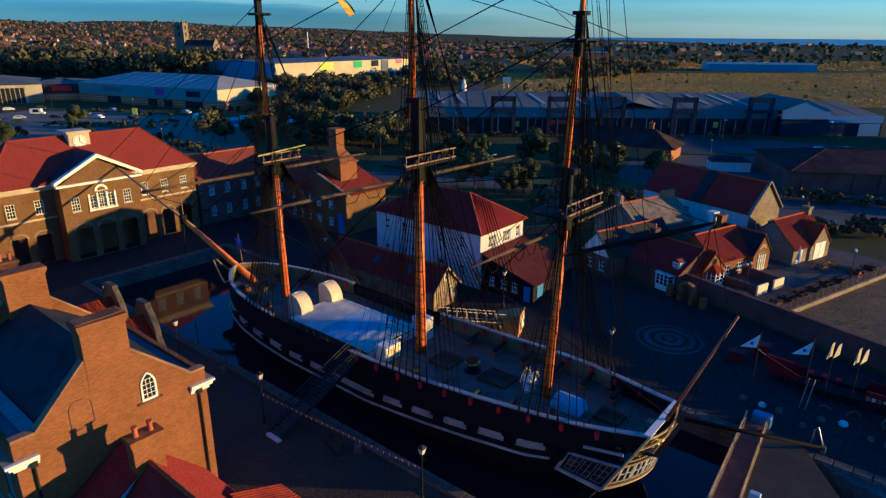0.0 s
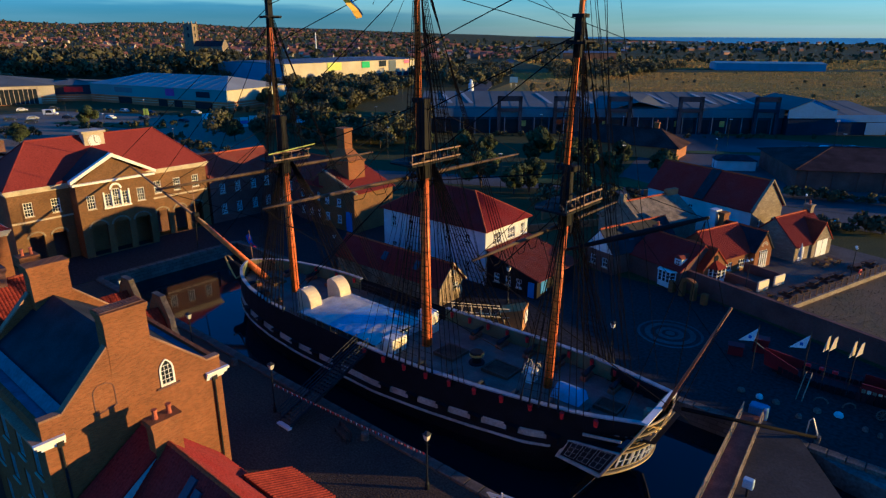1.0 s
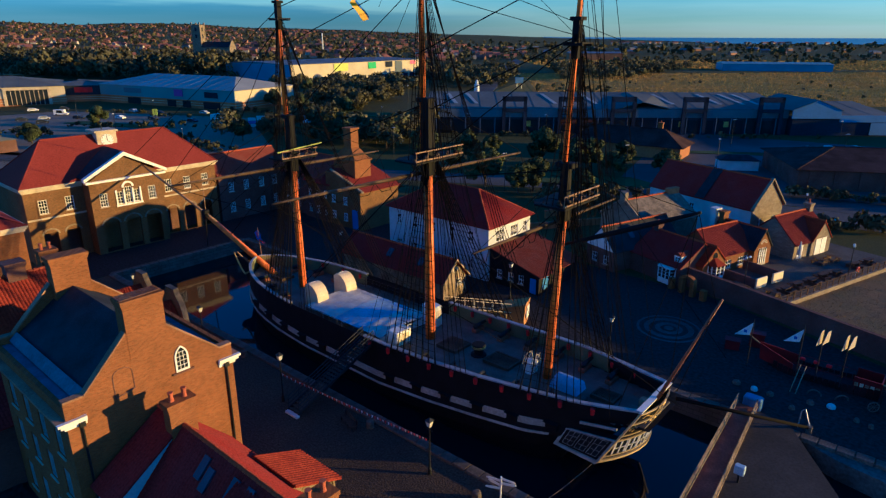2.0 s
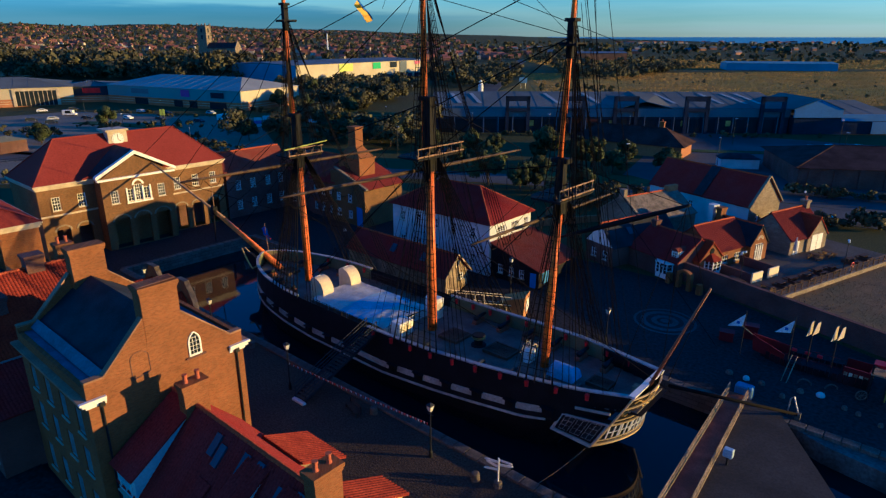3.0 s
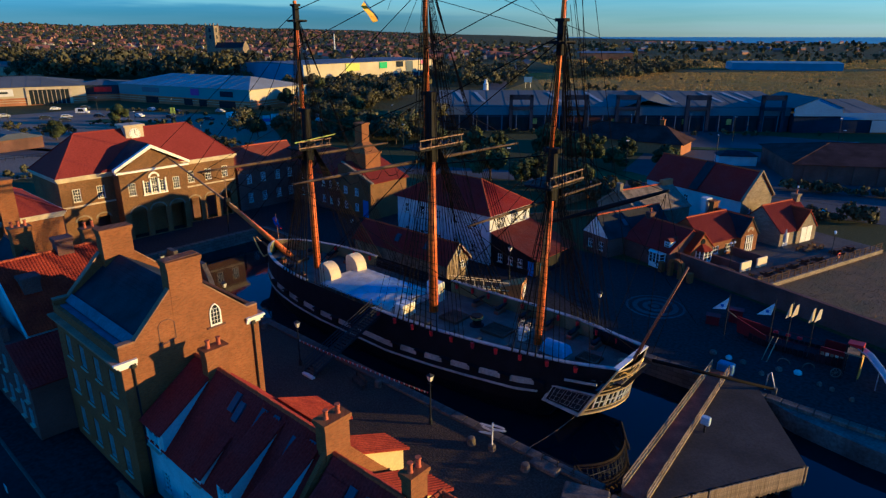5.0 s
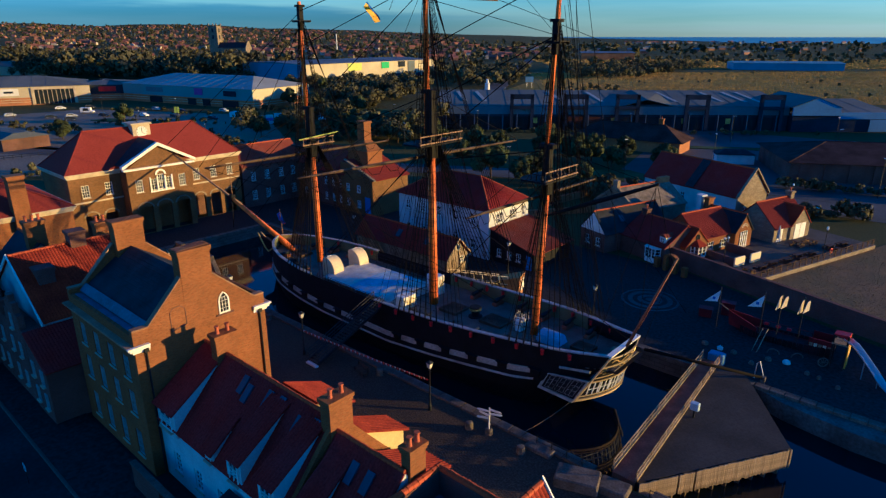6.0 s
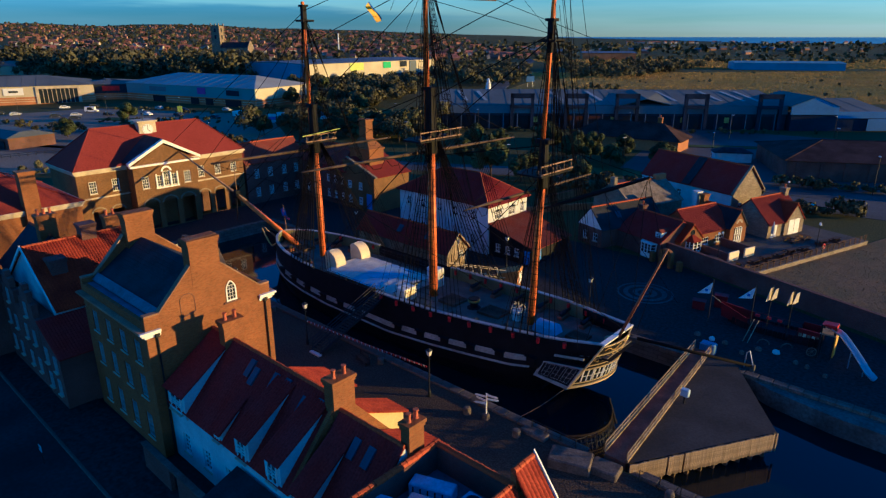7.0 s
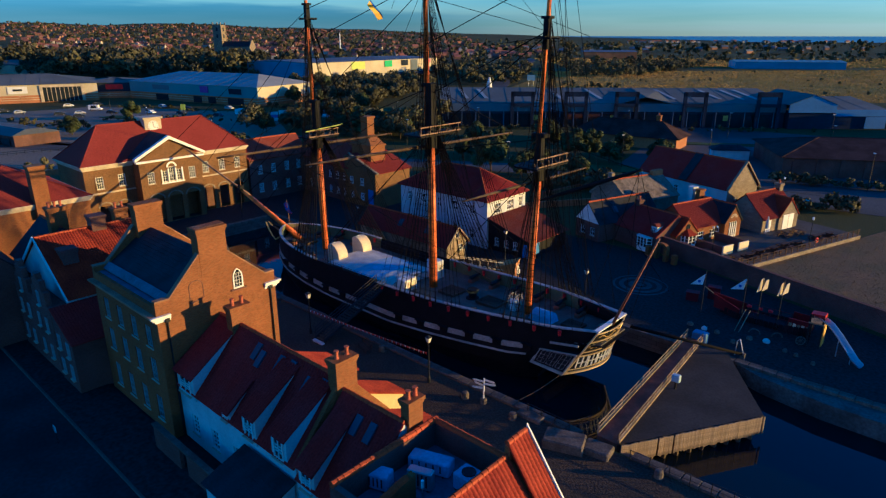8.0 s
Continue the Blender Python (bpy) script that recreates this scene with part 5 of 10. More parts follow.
tg = thing("orange_tiled_house", 45.6, -29.0, 0, label="house with bright orange pantiles and white barge boards", category="house")
b = nb()
hexa(b, [(-0.25, -8.0, 0), (3.5, -8.0, 0), (3.5, 4.2, 0), (-0.25, 4.2, 0)], [(-0.25, -8.0, 4.7), (3.5, -8.0, 4.7), (3.5, 4.2, 4.7), (-0.25, 4.2, 4.7)])
hexa(b, [(-0.25, -8.0, 4.7), (3.5, -8.0, 4.7), (0.0, -8.0, 8.75), (-0.25, -8.0, 8.75)], [(-0.25, 4.2, 4.7), (3.5, 4.2, 4.7), (0.0, 4.2, 8.75), (-0.25, 4.2, 8.75)])
box(b, -0.25, 2.5, 8.75, 0.1, 4.2, 9.6)
part("wall", b, BRICK, tg)
b = nb()
tiled_slope(b, (3.75, 2.5, 4.55), (3.75, 4.3, 4.55), (0.0, 4.3, 9.75), (0.0, 2.5, 9.75), pitch=0.3)
tr = part("roof", b, PANTILE, tg)
ridge_line(tr, (-0.1, 2.5, 9.8), (-0.1, 4.3, 9.8), RIDGE_TILE, r=0.17)
b = nb()
tiled_slope(b, (3.75, -8.1, 4.4), (3.75, 2.5, 4.4), (0.0, 2.5, 8.95), (0.0, -8.1, 8.95), pitch=0.3)
tr = part("roof", b, PANTILE, tg)
ridge_line(tr, (-0.1, -8.1, 9.0), (-0.1, 2.5, 9.0), RIDGE_TILE, r=0.16)
b = nb()
hexa(b, [(3.8, 4.32, 4.35), (3.8, 4.42, 4.35), (-0.1, 4.42, 9.75), (-0.1, 4.32, 9.75)], [(3.8, 4.32, 4.75), (3.8, 4.42, 4.75), (-0.1, 4.42, 10.15), (-0.1, 4.32, 10.15)])
part("barge_board", b, PAINT_WHITE, tg)

# houses beyond the tall one
lh = thing("pantiled_house", -6.6, -28.8, 0, label="brick house with bright red pantiles and broad chimneys", category="house")
sp = [("S", s, z, 1.0, 1.7, 2, 4) for s in (2.2, 6.4, 10.0) for z in (1.2, 4.6)]
sd = house_shell(lh, -6.6, 6.7, -4.9, 5.2, 7.6, 12.0, "y", RENDER_WHITE, openings_of(sp))
put_windows(lh, sd, sp)
gable_roof(lh, -6.6, 6.7, -4.9, 5.2, 7.6, 12.0, "y", PANTILE, "tile")
for x, y in ((-0.05, -5.12),):
    b = nb()
    for sg in (-1, 1):
        hexa(b, [(x + sg * 7.0, y - 0.1, 7.2), (x + sg * 7.0, y, 7.2), (x, y, 11.95), (x, y - 0.1, 11.95)], [(x + sg * 7.0, y - 0.1, 7.55), (x + sg * 7.0, y, 7.55), (x, y, 12.3), (x, y - 0.1, 12.3)])
    part("barge_board", b, PAINT_WHITE, lh)
chimney(lh, 2.2, -3.9, 3.6, -2.5, 8.8, 11.3, BRICK_DARK, 0)
chimney(lh, -0.6, 0.1, 0.7, 1.5, 11, 13.3, BRICK_DARK, 0)
chimney(lh, -3.0, 3.4, -1.9, 4.8, 9, 13.0, BRICK, 2, "y")
prof = [(-2.9, 0), (2.9, 0), (2.9, 5.0), (2.5, 5.8), (2.0, 6.6), (1.85, 7.6), (1.5, 8.2), (0.8, 9.1), (0.75, 9.4), (-0.75, 9.4), (-0.8, 9.1), (-1.5, 8.2), (-1.85, 7.6), (-2.0, 6.6), (-2.5, 5.8), (-2.9, 5.0)]
for gu_ in (-0.5, -6.5):
    dg = thing("dutch_gabled_house", gu_, -17.6, 0, label="brick quayside house with a shaped dutch gable and red pantiles", category="house", group="dutch-gabled houses")
    b = nb()
    wall(b, (2.8, -6.0), (2.8, -0.3), 0, 5.3, 0.3)
    wall(b, (-2.8, -0.3), (-2.8, -6.0), 0, 5.3, 0.3)
    part("wall", b, BRICK_DARK, dg)
    b = nb()
    hexa(b, [(x, 0, z) for x, z in prof][::-1], [(x, -0.38, z) for x, z in prof][::-1])
    g = part("shaped_gable", b, BRICK, dg)
    b = nb()
    for (xa, za), (xb, zb) in zip(prof[2:], prof[3:]):
        hexa(b, [(xa, 0.05, za), (xa, -0.43, za), (xb, -0.43, zb), (xb, 0.05, zb)], [(xa * 1.03, 0.05, za + 0.09), (xa * 1.03, -0.43, za + 0.09), (xb * 1.03, -0.43, zb + 0.09), (xb * 1.03, 0.05, zb + 0.09)])
    bmesh.ops.remove_doubles(b, verts=b.verts, dist=0.001)
    part("coping", b, COPING, g)
    b = nb()
    tiled_slope(b, (3.0, -6.0, 5.0), (3.0, -0.4, 5.0), (0, -0.4, 8.3), (0, -6.0, 8.3))
    tiled_slope(b, (-3.0, -0.4, 5.0), (-3.0, -6.0, 5.0), (0, -6.0, 8.3), (0, -0.4, 8.3))
    part("roof", b, PANTILE, dg)

tw = thing("twin_gabled_house", -4.0, -34.6, 0, label="dark brick street front with two stepped gables", category="house")
for x0, x1 in ((-6.6, -1.4), (-1.4, 3.8)):
    b = nb()
    box(b, x0 + 0.003, -0.8, 0, x1 - 0.003, 0.75, 7.0)
    box(b, x0 + 0.7, -0.8, 7.0, x1 - 0.7, -0.3, 8.3)
    box(b, x0 + 1.5, -0.8, 8.3, x1 - 1.5, -0.3, 9.3)
    box(b, x0 + 2.2, -0.8, 9.3, x1 - 2.2, -0.3, 9.9)
    g = part("street_gable", b, BRICK_DARK, tw)
    for z in (1.4, 4.2, 6.7):
        for sx in (1.5, 3.7) if z < 6 else (2.6,):
            window(g, (x0, -0.8), (1, 0), sx, z, 0.65, 1.4, RAIL_WHITE, 2, 4, recess=-0.06)
ln = thing("link_house", 2.7, -31.0, 0, label="narrow dark brick house with a long wine-red pantile roof", category="house")
b = nb()
hexa(b, [(-2.3, -4.5, 0), (2.0, -4.5, 0), (2.0, 6, 0), (-2.3, 6, 0)], [(-2.3, -4.5, 7.0), (2.0, -4.5, 5.0), (2.0, 6, 5.0), (-2.3, 6, 7.0)])
part("wall", b, BRICK_DARK, ln)
for sx, z in ((-1.2, 1.2), (0.9, 1.2), (-1.2, 3.6), (0.9, 3.4)):
    window(ln, (-2.3, -4.5), (1, 0), sx + 2.3, z, 0.7, 1.4, RAIL_WHITE, 2, 4, recess=-0.06)
b = nb()
tiled_slope(b, (2.3, -4.6, 5.0), (2.3, 6.1, 5.0), (-2.3, 6.1, 7.25), (-2.3, -4.6, 7.25))
part("roof", b, PANTILE_WINE, ln)
cottage("slate_roofed_house", -18.5, -37.2, 0, -7.5, 7.4, -3.4, 3.2, 7.4, 10.8, "x", BRICK_DARK, SLATE, "slate", "dark brick house with blue-grey slate roof in shade")
sg_ = cottage("stone_gabled_house", -17.0, -29.2, 0, -4.0, 3.0, -3.6, 3.6, 7.0, 10.6, "x", STONE, SLATE, "slate", "stone gabled house with dark slate roof behind the pantiled one")
chimney(sg_, 1.4, -0.9, 2.6, 0.9, 9.5, 12.9, BRICK, 3, "y")
lh2 = thing("corner_house", -38.0, -28.4, 0, label="brick house with pale cornice and red hipped roof", category="house")
sd = house_shell(lh2, -9.0, 7.4, -7.5, 7.9, 9.6, 14, "x", BRICK, (), gables=None)
hip_roof(lh2, -9.0, 7.4, -7.5, 7.9, 10.0, 14.2, 7.0, 7.0, "x", PANTILE_ROSE)
for o, za, zb in ((0.15, 9.3, 9.55), (0.3, 9.55, 9.8), (0.45, 9.8, 10.02)):
    b = nb()
    for a in ((-9 - o, -7.5 - o, 7.4 + o, -7.5), (-9 - o, 7.9, 7.4 + o, 7.9 + o), (-9 - o, -7.5, -9, 7.9), (7.4, -7.5, 7.4 + o, 7.9)):
        box(b, a[0], a[1], za, a[2], a[3], zb)
    bmesh.ops.remove_doubles(b, verts=b.verts, dist=0.001)
    part("cornice", b, STONE_PALE, lh2, "pale moulded cornice")
chimney(lh2, 6.6, 1.2, 8.2, 3.0, 8, 15.0, BRICK, 0)

# range right of the customs house
rg = thing("brick_terrace", -50.0, 20.5, 0, label="dark brick terrace with white sash windows beside the customs house", category="house")
sp = [("E", s, z, 1.0, 1.7, 3, 4) for s in (2.0, 5.0, 8.2, 11.0) for z in (1.4, 5.0)]
sd = house_shell(rg, -4.0, 4.0, -6.8, 7.0, 8.0, 11.2, "y", BRICK_DARK, openings_of(sp))
put_windows(rg, sd, sp)
gable_roof(rg, -4.0, 4.0, -6.8, 7.0, 8.0, 11.2, "y", PANTILE_OLD, "slab")
rg2 = thing("gabled_terrace", -40.0, 30.5, 0, label="dark brick gabled house in shade", category="house")
sp = [("S", s, z, 1.0, 1.6, 2, 4) for s in (2.0, 5.0, 8.0, 11.0) for z in (1.2, 4.6)]
sd = house_shell(rg2, -9.0, 6.0, -4.0, 4.0, 7.4, 10.6, "x", BRICK_DARK, openings_of(sp))
put_windows(rg2, sd, sp)
gable_roof(rg2, -9.0, 6.0, -4.0, 4.0, 7.4, 10.6, "x", PANTILE_OLD, "slab")
oc = thing("chimney_house", -25.0, 30.5, 0, label="brown brick house with tall tapering chimney and red tiled roof", category="house")
sp = [("S", s, z, 0.9, 1.4, 2, 3) for s in (1.5, 3.7, 5.9) for z in (1.2, 4.2)]
sd = house_shell(oc, -13.2, -6.1, -4.6, 4.4, 6.8, 10.2, "x", BRICK_DARK, openings_of(sp))
put_windows(oc, sd, sp)
gable_roof(oc, -13.2, -6.1, -4.6, 4.4, 6.8, 10.2, "x", PANTILE_WINE, "tile")
b = nb()
box(b, -7.4, -2.4, 6.0, -1.9, 1.2, 10.9)
box(b, -7.6, -2.6, 10.9, -1.7, 1.4, 11.2)
hexa(b, [(-7.3, -2.3, 11.2), (-2.0, -2.3, 11.2), (-2.0, 1.1, 11.2), (-7.3, 1.1, 11.2)], [(-5.9, -1.2, 12.9), (-4.0, -1.2, 12.9), (-4.0, 0.5, 12.9), (-5.9, 0.5, 12.9)])
box(b, -5.9, -1.2, 12.9, -4.0, 0.5, 15.9)
box(b, -6.05, -1.35, 15.9, -3.85, 0.65, 16.3)
part("chimney", b, BRICK, oc, "tall brick chimney on a broad shouldered breast")
# lower wing under the chimney, its roof turned to the sun
oc2 = thing("chimney_wing", -24.5, 30.5, 0, label="brown brick wing with a bright rose-red roof below the chimney", category="house")
b = nb()
box(b, -7.5, -4.7, 0, 1.2, 4.2, 6.6)
hexa(b, [(-7.5, -4.7, 6.6), (1.2, -4.7, 6.6), (1.2, -4.3, 6.6), (-7.5, -4.3, 6.6)], [(-7.5, -4.7, 9.1), (-5.6, -4.7, 9.1), (-5.6, -4.3, 9.1), (-7.5, -4.3, 9.1)])
part("wall", b, BRICK_BUFF, oc2)
b = nb()
tiled_slope(b, (1.6, -4.25, 6.6), (1.6, 4.5, 6.6), (-6.4, 4.5, 9.5), (-6.4, -4.25, 9.5), pitch=0.33, wave=0.03)
part("roof", b, PANTILE_ROSE, oc2)
b = nb()
hexa(b, [(1.7, -4.75, 6.55), (1.7, -4.25, 6.55), (-6.4, -4.25, 9.5), (-6.4, -4.75, 9.5)], [(1.7, -4.75, 6.8), (1.7, -4.25, 6.8), (-6.4, -4.25, 9.75), (-6.4, -4.75, 9.75)])
part("coping", b, STONE, oc2, "pale stone verge coping")
for sx, z in ((-5.5, 1.2), (-2.5, 1.2), (-5.5, 4.0), (-2.5, 4.0)):
    window(oc2, (-7.5, -4.7), (1, 0), sx + 7.5, z, 0.85, 1.3, None, 2, 3, recess=-0.06)
b = nb()
box(b, -0.9, -4.76, 0.1, 0.5, -4.705, 3.4)
part("door", b, BLUE_PAINT, oc2, "tall blue-painted door")

# white house with the hipped roof
wh = thing("white_house", -2.8, 26.3, 0, label="white-rendered two-storey house with dark red hipped pantile roof", category="house")
sp = [("S", s, z, 0.95, 1.5, 2, 3) for s in (2.0, 5.2, 8.6, 12.0, 15.4) for z in (1.2, 5.0)] + [("E", 2.3, 5.1, 1.7, 1.6, 4, 3), ("E", 5.6, 5.1, 1.7, 1.6, 4, 3), ("E", 8.3, 5.1, 0.9, 1.6, 2, 3)]
sd = house_shell(wh, -9.2, 9.2, -4.9, 4.9, 7.4, 10, "x", RENDER_WHITE, openings_of(sp), gables=None)
put_windows(wh, sd, sp)
hip_roof(wh, -9.2, 9.2, -4.9, 4.9, 7.4, 11.0, 5.5, 5.5, "x", PANTILE_WINE, "tile", over=0.45)
dk = thing("tarred_shed", 12.0, 24.0, 0, label="black tarred shed with brown pantile roof and white window panels", category="shed")
sp = [("S", s, 0.9, 0.8, 1.2, 2, 2) for s in (1.6, 3.4, 5.0)]
WX, EX, SY, NY = -5.5, 2.2, -2.3, 7.2          # own axes: west side against the white house, east eave
b = nb()
wall(b, (WX, SY), (EX, SY), 0, 2.75, 0.25, [o[1:] for o in openings_of(sp)])
wall(b, (EX, SY + 0.25), (EX, NY - 0.25), 0, 2.6, 0.25)
wall(b, (EX, NY), (WX, NY), 0, 2.75, 0.25)
for ya in (SY, NY - 0.25):
    hexa(b, [(WX, ya, 2.75), (EX - 0.3, ya, 2.75), (WX, ya, 4.8)], [(WX, ya + 0.25, 2.75), (EX - 0.3, ya + 0.25, 2.75), (WX, ya + 0.25, 4.8)])
part("wall", b, PAINT_BLACK, dk)
put_windows(dk, {"S": ((WX, SY), (EX, SY))}, sp)
b = nb()
tiled_slope(b, (EX + 0.5, SY - 0.35, 2.55), (EX + 0.5, NY + 0.3, 2.55), (WX, NY + 0.3, 4.95), (WX, SY - 0.35, 4.95))
part("roof", b, PANTILE_OLD, dk)
b = nb()
box(b, 0.9, SY - 0.06, 0.1, 1.8, SY - 0.005, 2.1)
part("door", b, BLUE_PAINT, dk, "blue-painted plank door")
b = nb()
box(b, 2.21, -1.5, 0.6, 2.29, -0.1, 2.3)
part("blue_board", b, BLUE_PAINT, dk, "bright blue notice board")
PALE_TIMBER = surface("pale_weathered_boards", (0.36, 0.27, 0.16), rough=0.85, big=0.8, small=7, spread=0.3, per_piece=0.25)
lr = thing("quayside_range", -3.0, 14.5, 0, label="low quayside range with red pantiles and timber-boarded gable", category="shed")
sd = house_shell(lr, -9.0, 9.4, -2.2, 2.2, 2.6, 4.9, "x", TIMBER, ())
gable_roof(lr, -9.0, 9.4, -2.2, 2.2, 2.6, 4.9, "x", PANTILE_WINE, "tile", end=0.3)
for k in range(16):
    b = nb()
    y = -2.1 + 4.2 * k / 16
    z = 2.7 + (2.2 - abs(y + 0.13)) / 2.2 * 2.1
    box(b, 9.402, y, 0.6, 9.44, y + 0.24, z)
    part("board", b, PALE_TIMBER, lr)
for sg in (-1, 1):
    b = nb()
    hexa(b, [(9.72, sg * 2.6, 2.25), (9.82, sg * 2.6, 2.25), (9.82, 0, 4.95), (9.72, 0, 4.95)], [(9.72, sg * 2.6, 2.5), (9.82, sg * 2.6, 2.5), (9.82, 0, 5.2), (9.72, 0, 5.2)])
    part("barge_board", b, PALE_TIMBER, lr, "pale timber barge board")
b = nb()
for k in range(12):
    a0, a1 = math.pi * k / 6, math.pi * (k + 1) / 6
    p = [(r * math.cos(a), 3.75 + r * math.sin(a)) for a, r in ((a0, 0.28), (a0, 0.48), (a1, 0.48), (a1, 0.28))]
    hexa(b, [(9.45, y, z) for y, z in p][::-1], [(9.52, y, z) for y, z in p][::-1])
bmesh.ops.remove_doubles(b, verts=b.verts, dist=0.001)
part("round_emblem", b, CREAM, lr, "round pale carved emblem")
window(lr, (9.44, -2.2), (0, 1), 2.9, 1.5, 0.8, 0.9, None, 2, 2, recess=-0.07)
b = nb()
box(b, 9.45, -1.4, 0.1, 9.5, -0.5, 2.1)
part("door", b, TIMBER, lr)
for x in (-1.2, 4.4):
    b = nb()
    k = 2.3 / 2.2
    hexa(b, [(x, -1.5, 3.45), (x + 0.8, -1.5, 3.45), (x + 0.8, -0.7, 3.45 + 0.8 * k), (x, -0.7, 3.45 + 0.8 * k)], [(x, -1.6, 3.62), (x + 0.8, -1.6, 3.62), (x + 0.8, -0.8, 3.62 + 0.8 * k), (x, -0.8, 3.62 + 0.8 * k)])
    part("roof_light", b, SKYLIGHT, lr)

# village group, turned a little from the dock's axes
GV, GT = (38.1, 36.2), -18.0


def gv(x, y):
    c, s = math.cos(radians(GT)), math.sin(radians(GT))
    return GV[0] + c * x - s * y, GV[1] + s * x + c * y


def village(name, cx, cy, hx, hy, ze, zr, axis, wm, rm, style, label, specs=(), **kw):
    u, v = gv(cx, cy)
    return cottage(name, u, v, GT, -hx, hx, -hy, hy, ze, zr, axis, wm, rm, style, label, specs, **kw)


sh = village("slate_hall", -22.0, -0.5, 2.6, 6.5, 3.1, 5.9, "y", BRICK_DARK, SLATE, "slate", "white-gabled hall with dark slate roof", [("S", 1.6, 0.8, 1.0, 1.3, 2, 2), ("S", 3.8, 0.8, 1.0, 1.3, 2, 2)])
b = nb()
hexa(b, [(-2.7, -6.58, 2.95), (2.7, -6.58, 2.95), (0, -6.58, 5.85)], [(-2.7, -6.502, 2.95), (2.7, -6.502, 2.95), (0, -6.502, 5.85)])
part("gable_board", b, PAINT_WHITE, sh, "white boarded gable")
b = nb()
hexa(b, [(1.05, -2.6, 4.92), (1.75, -2.6, 4.17), (1.75, -1.7, 4.17), (1.05, -1.7, 4.92)], [(1.11, -2.6, 5.02), (1.83, -2.6, 4.25), (1.83, -1.7, 4.25), (1.11, -1.7, 5.02)])
part("rooflight", b, SKYLIGHT, sh)
ss = village("stone_slate_house", -26.7, 8.0, 4.4, 6.0, 4.6, 7.5, "y", STONE, SLATE_TAN, "slate", "stone house with sunlit lichened slate roof")
b = nb()
for sx in (-1, 1):
    hexa(b, [(sx * 4.75, -6.2, 4.45), (sx * 4.75, -5.8, 4.45), (0, -5.8, 7.75), (0, -6.2, 7.75)][::sx], [(sx * 4.75, -6.2, 4.8), (sx * 4.75, -5.8, 4.8), (0, -5.8, 8.1), (0, -6.2, 8.1)][::sx])
part("gable_coping", b, STONE, ss, "pale stone gable coping")
b = nb()
soft_box(b, -0.5, -6.4, 7.3, 0.5, -5.6, 8.9, 0.06)
part("chimney", b, STONE, ss)
b = nb()
soft_box(b, -0.4, 3.6, 7.2, 0.4, 6.1, 8.3, 0.05)
part("brick_stack", b, BRICK_FAR, ss, "broad orange brick stack")
sr = village("bay_house", -15.2, 0.6, 4.2, 4.2, 2.7, 5.3, "x", BRICK_DARK, PANTILE_WINE, "tile", "brick house with white bay window and dark red pantiles")
village("museum_house", -14.0, 7.2, 3.4, 4.3, 3.1, 6.0, "y", BRICK, PANTILE_ROSE, "tile", "brick museum house with sunlit red pantiles", [("E", 2.2, 1.0, 2.2, 1.2, 4, 2), ("E", 5.8, 1.0, 2.2, 1.2, 4, 2)])
mg = village("arched_gable_house", -13.4, 12.2, 3.6, 1.9, 3.3, 5.7, "x", BRICK, SLATE, "slate", "brick gabled house with tall white windows", [("E", 1.6, 0.8, 1.9, 2.3, 4, 1)])
g2 = village("door_house", -12.2, 22.5, 3.6, 4.5, 2.9, 6.2, "y", STONE, PANTILE_ROSE, "tile", "stone house with red pantiles and tall white doors")
ru = village("stone_chapel", -27.5, 24.5, 10.0, 4.0, 5.7, 9.9, "x", RENDER_WHITE, PANTILE_WINE, "slab", "long white-walled house with stone gable and dark red roof", [("E", 2.0, 2.4, 0.8, 1.2, 1, 2), ("E", 5.6, 2.4, 0.9, 1.5, 1, 2), ("S", 4, 3.2, 1, 1.2, 2, 2), ("S", 9, 3.2, 1, 1.2, 2, 2)])


# ---- ship: spars, rigging, fittings ----
def spar(name, a, b, r, mat, label="", mid=None):
    """A spar that swells towards its middle."""
    bm = nb()
    a, b = Vector(a), Vector(b)
    steps = [(0, 0.5), (0.15, 0.75), (0.35, 0.97), (0.5, 1.0), (0.65, 0.97), (0.85, 0.75), (1, 0.5)]
    for (f0, k0), (f1, k1) in zip(steps, steps[1:]):
        tube(bm, a.lerp(b, f0), a.lerp(b, f1), r * k0, r * k1, 10, caps=f0 == 0 or f1 == 1)
    bmesh.ops.remove_doubles(bm, verts=bm.verts, dist=0.002)
    return part(name, bm, mat, ship, label, smooth=True)


fy, my, cy = fore_at(17.4), main_at(19.5), miz_at(17.3)
spar("fore_yard", (fy[0] - 0.8, -14.0, 17.3), (fy[0] - 0.8, 14.0, 17.1), 0.19, SPAR_DARK, "long weathered fore yard")
spar("main_yard", (my[0] - 0.8, -16.2, 19.5), (my[0] - 0.8, 16.2, 19.0), 0.18, SPAR_DARK, "long weathered main yard")
spar("crossjack_yard", (cy[0] - 0.7, -10.5, 17.4), (cy[0] - 0.7, 10.5, 17.2), 0.15, SPAR_DARK, "weathered mizzen yard")
spar("topsail_yard", (14.2, -11.8, 34.9), (14.2, 11.8, 34.9), 0.17, SPAR_DARK, "weathered main topsail yard")
spar("gaff", (29.6, 0, 15.7), (39.6, 0, 20.1), 0.21, PAINT_BLACK, "black gaff of the mizzen mast")
bm = nb()
tube(bm, (37.9, 0, 4.2), (41.8, 0, 14.4), 0.15, 0.09, 10)
part("ensign_staff", bm, surface("red_brown_spar", (0.26, 0.10, 0.05), rough=0.5), ship, "red-brown raked ensign staff", smooth=True)
bm = nb()
soft_box(bm, 37.0, -0.35, 3.8, 37.7, 0.35, 4.9, 0.1)
part("staff_step", bm, TIMBER, ship)
bm = nb()
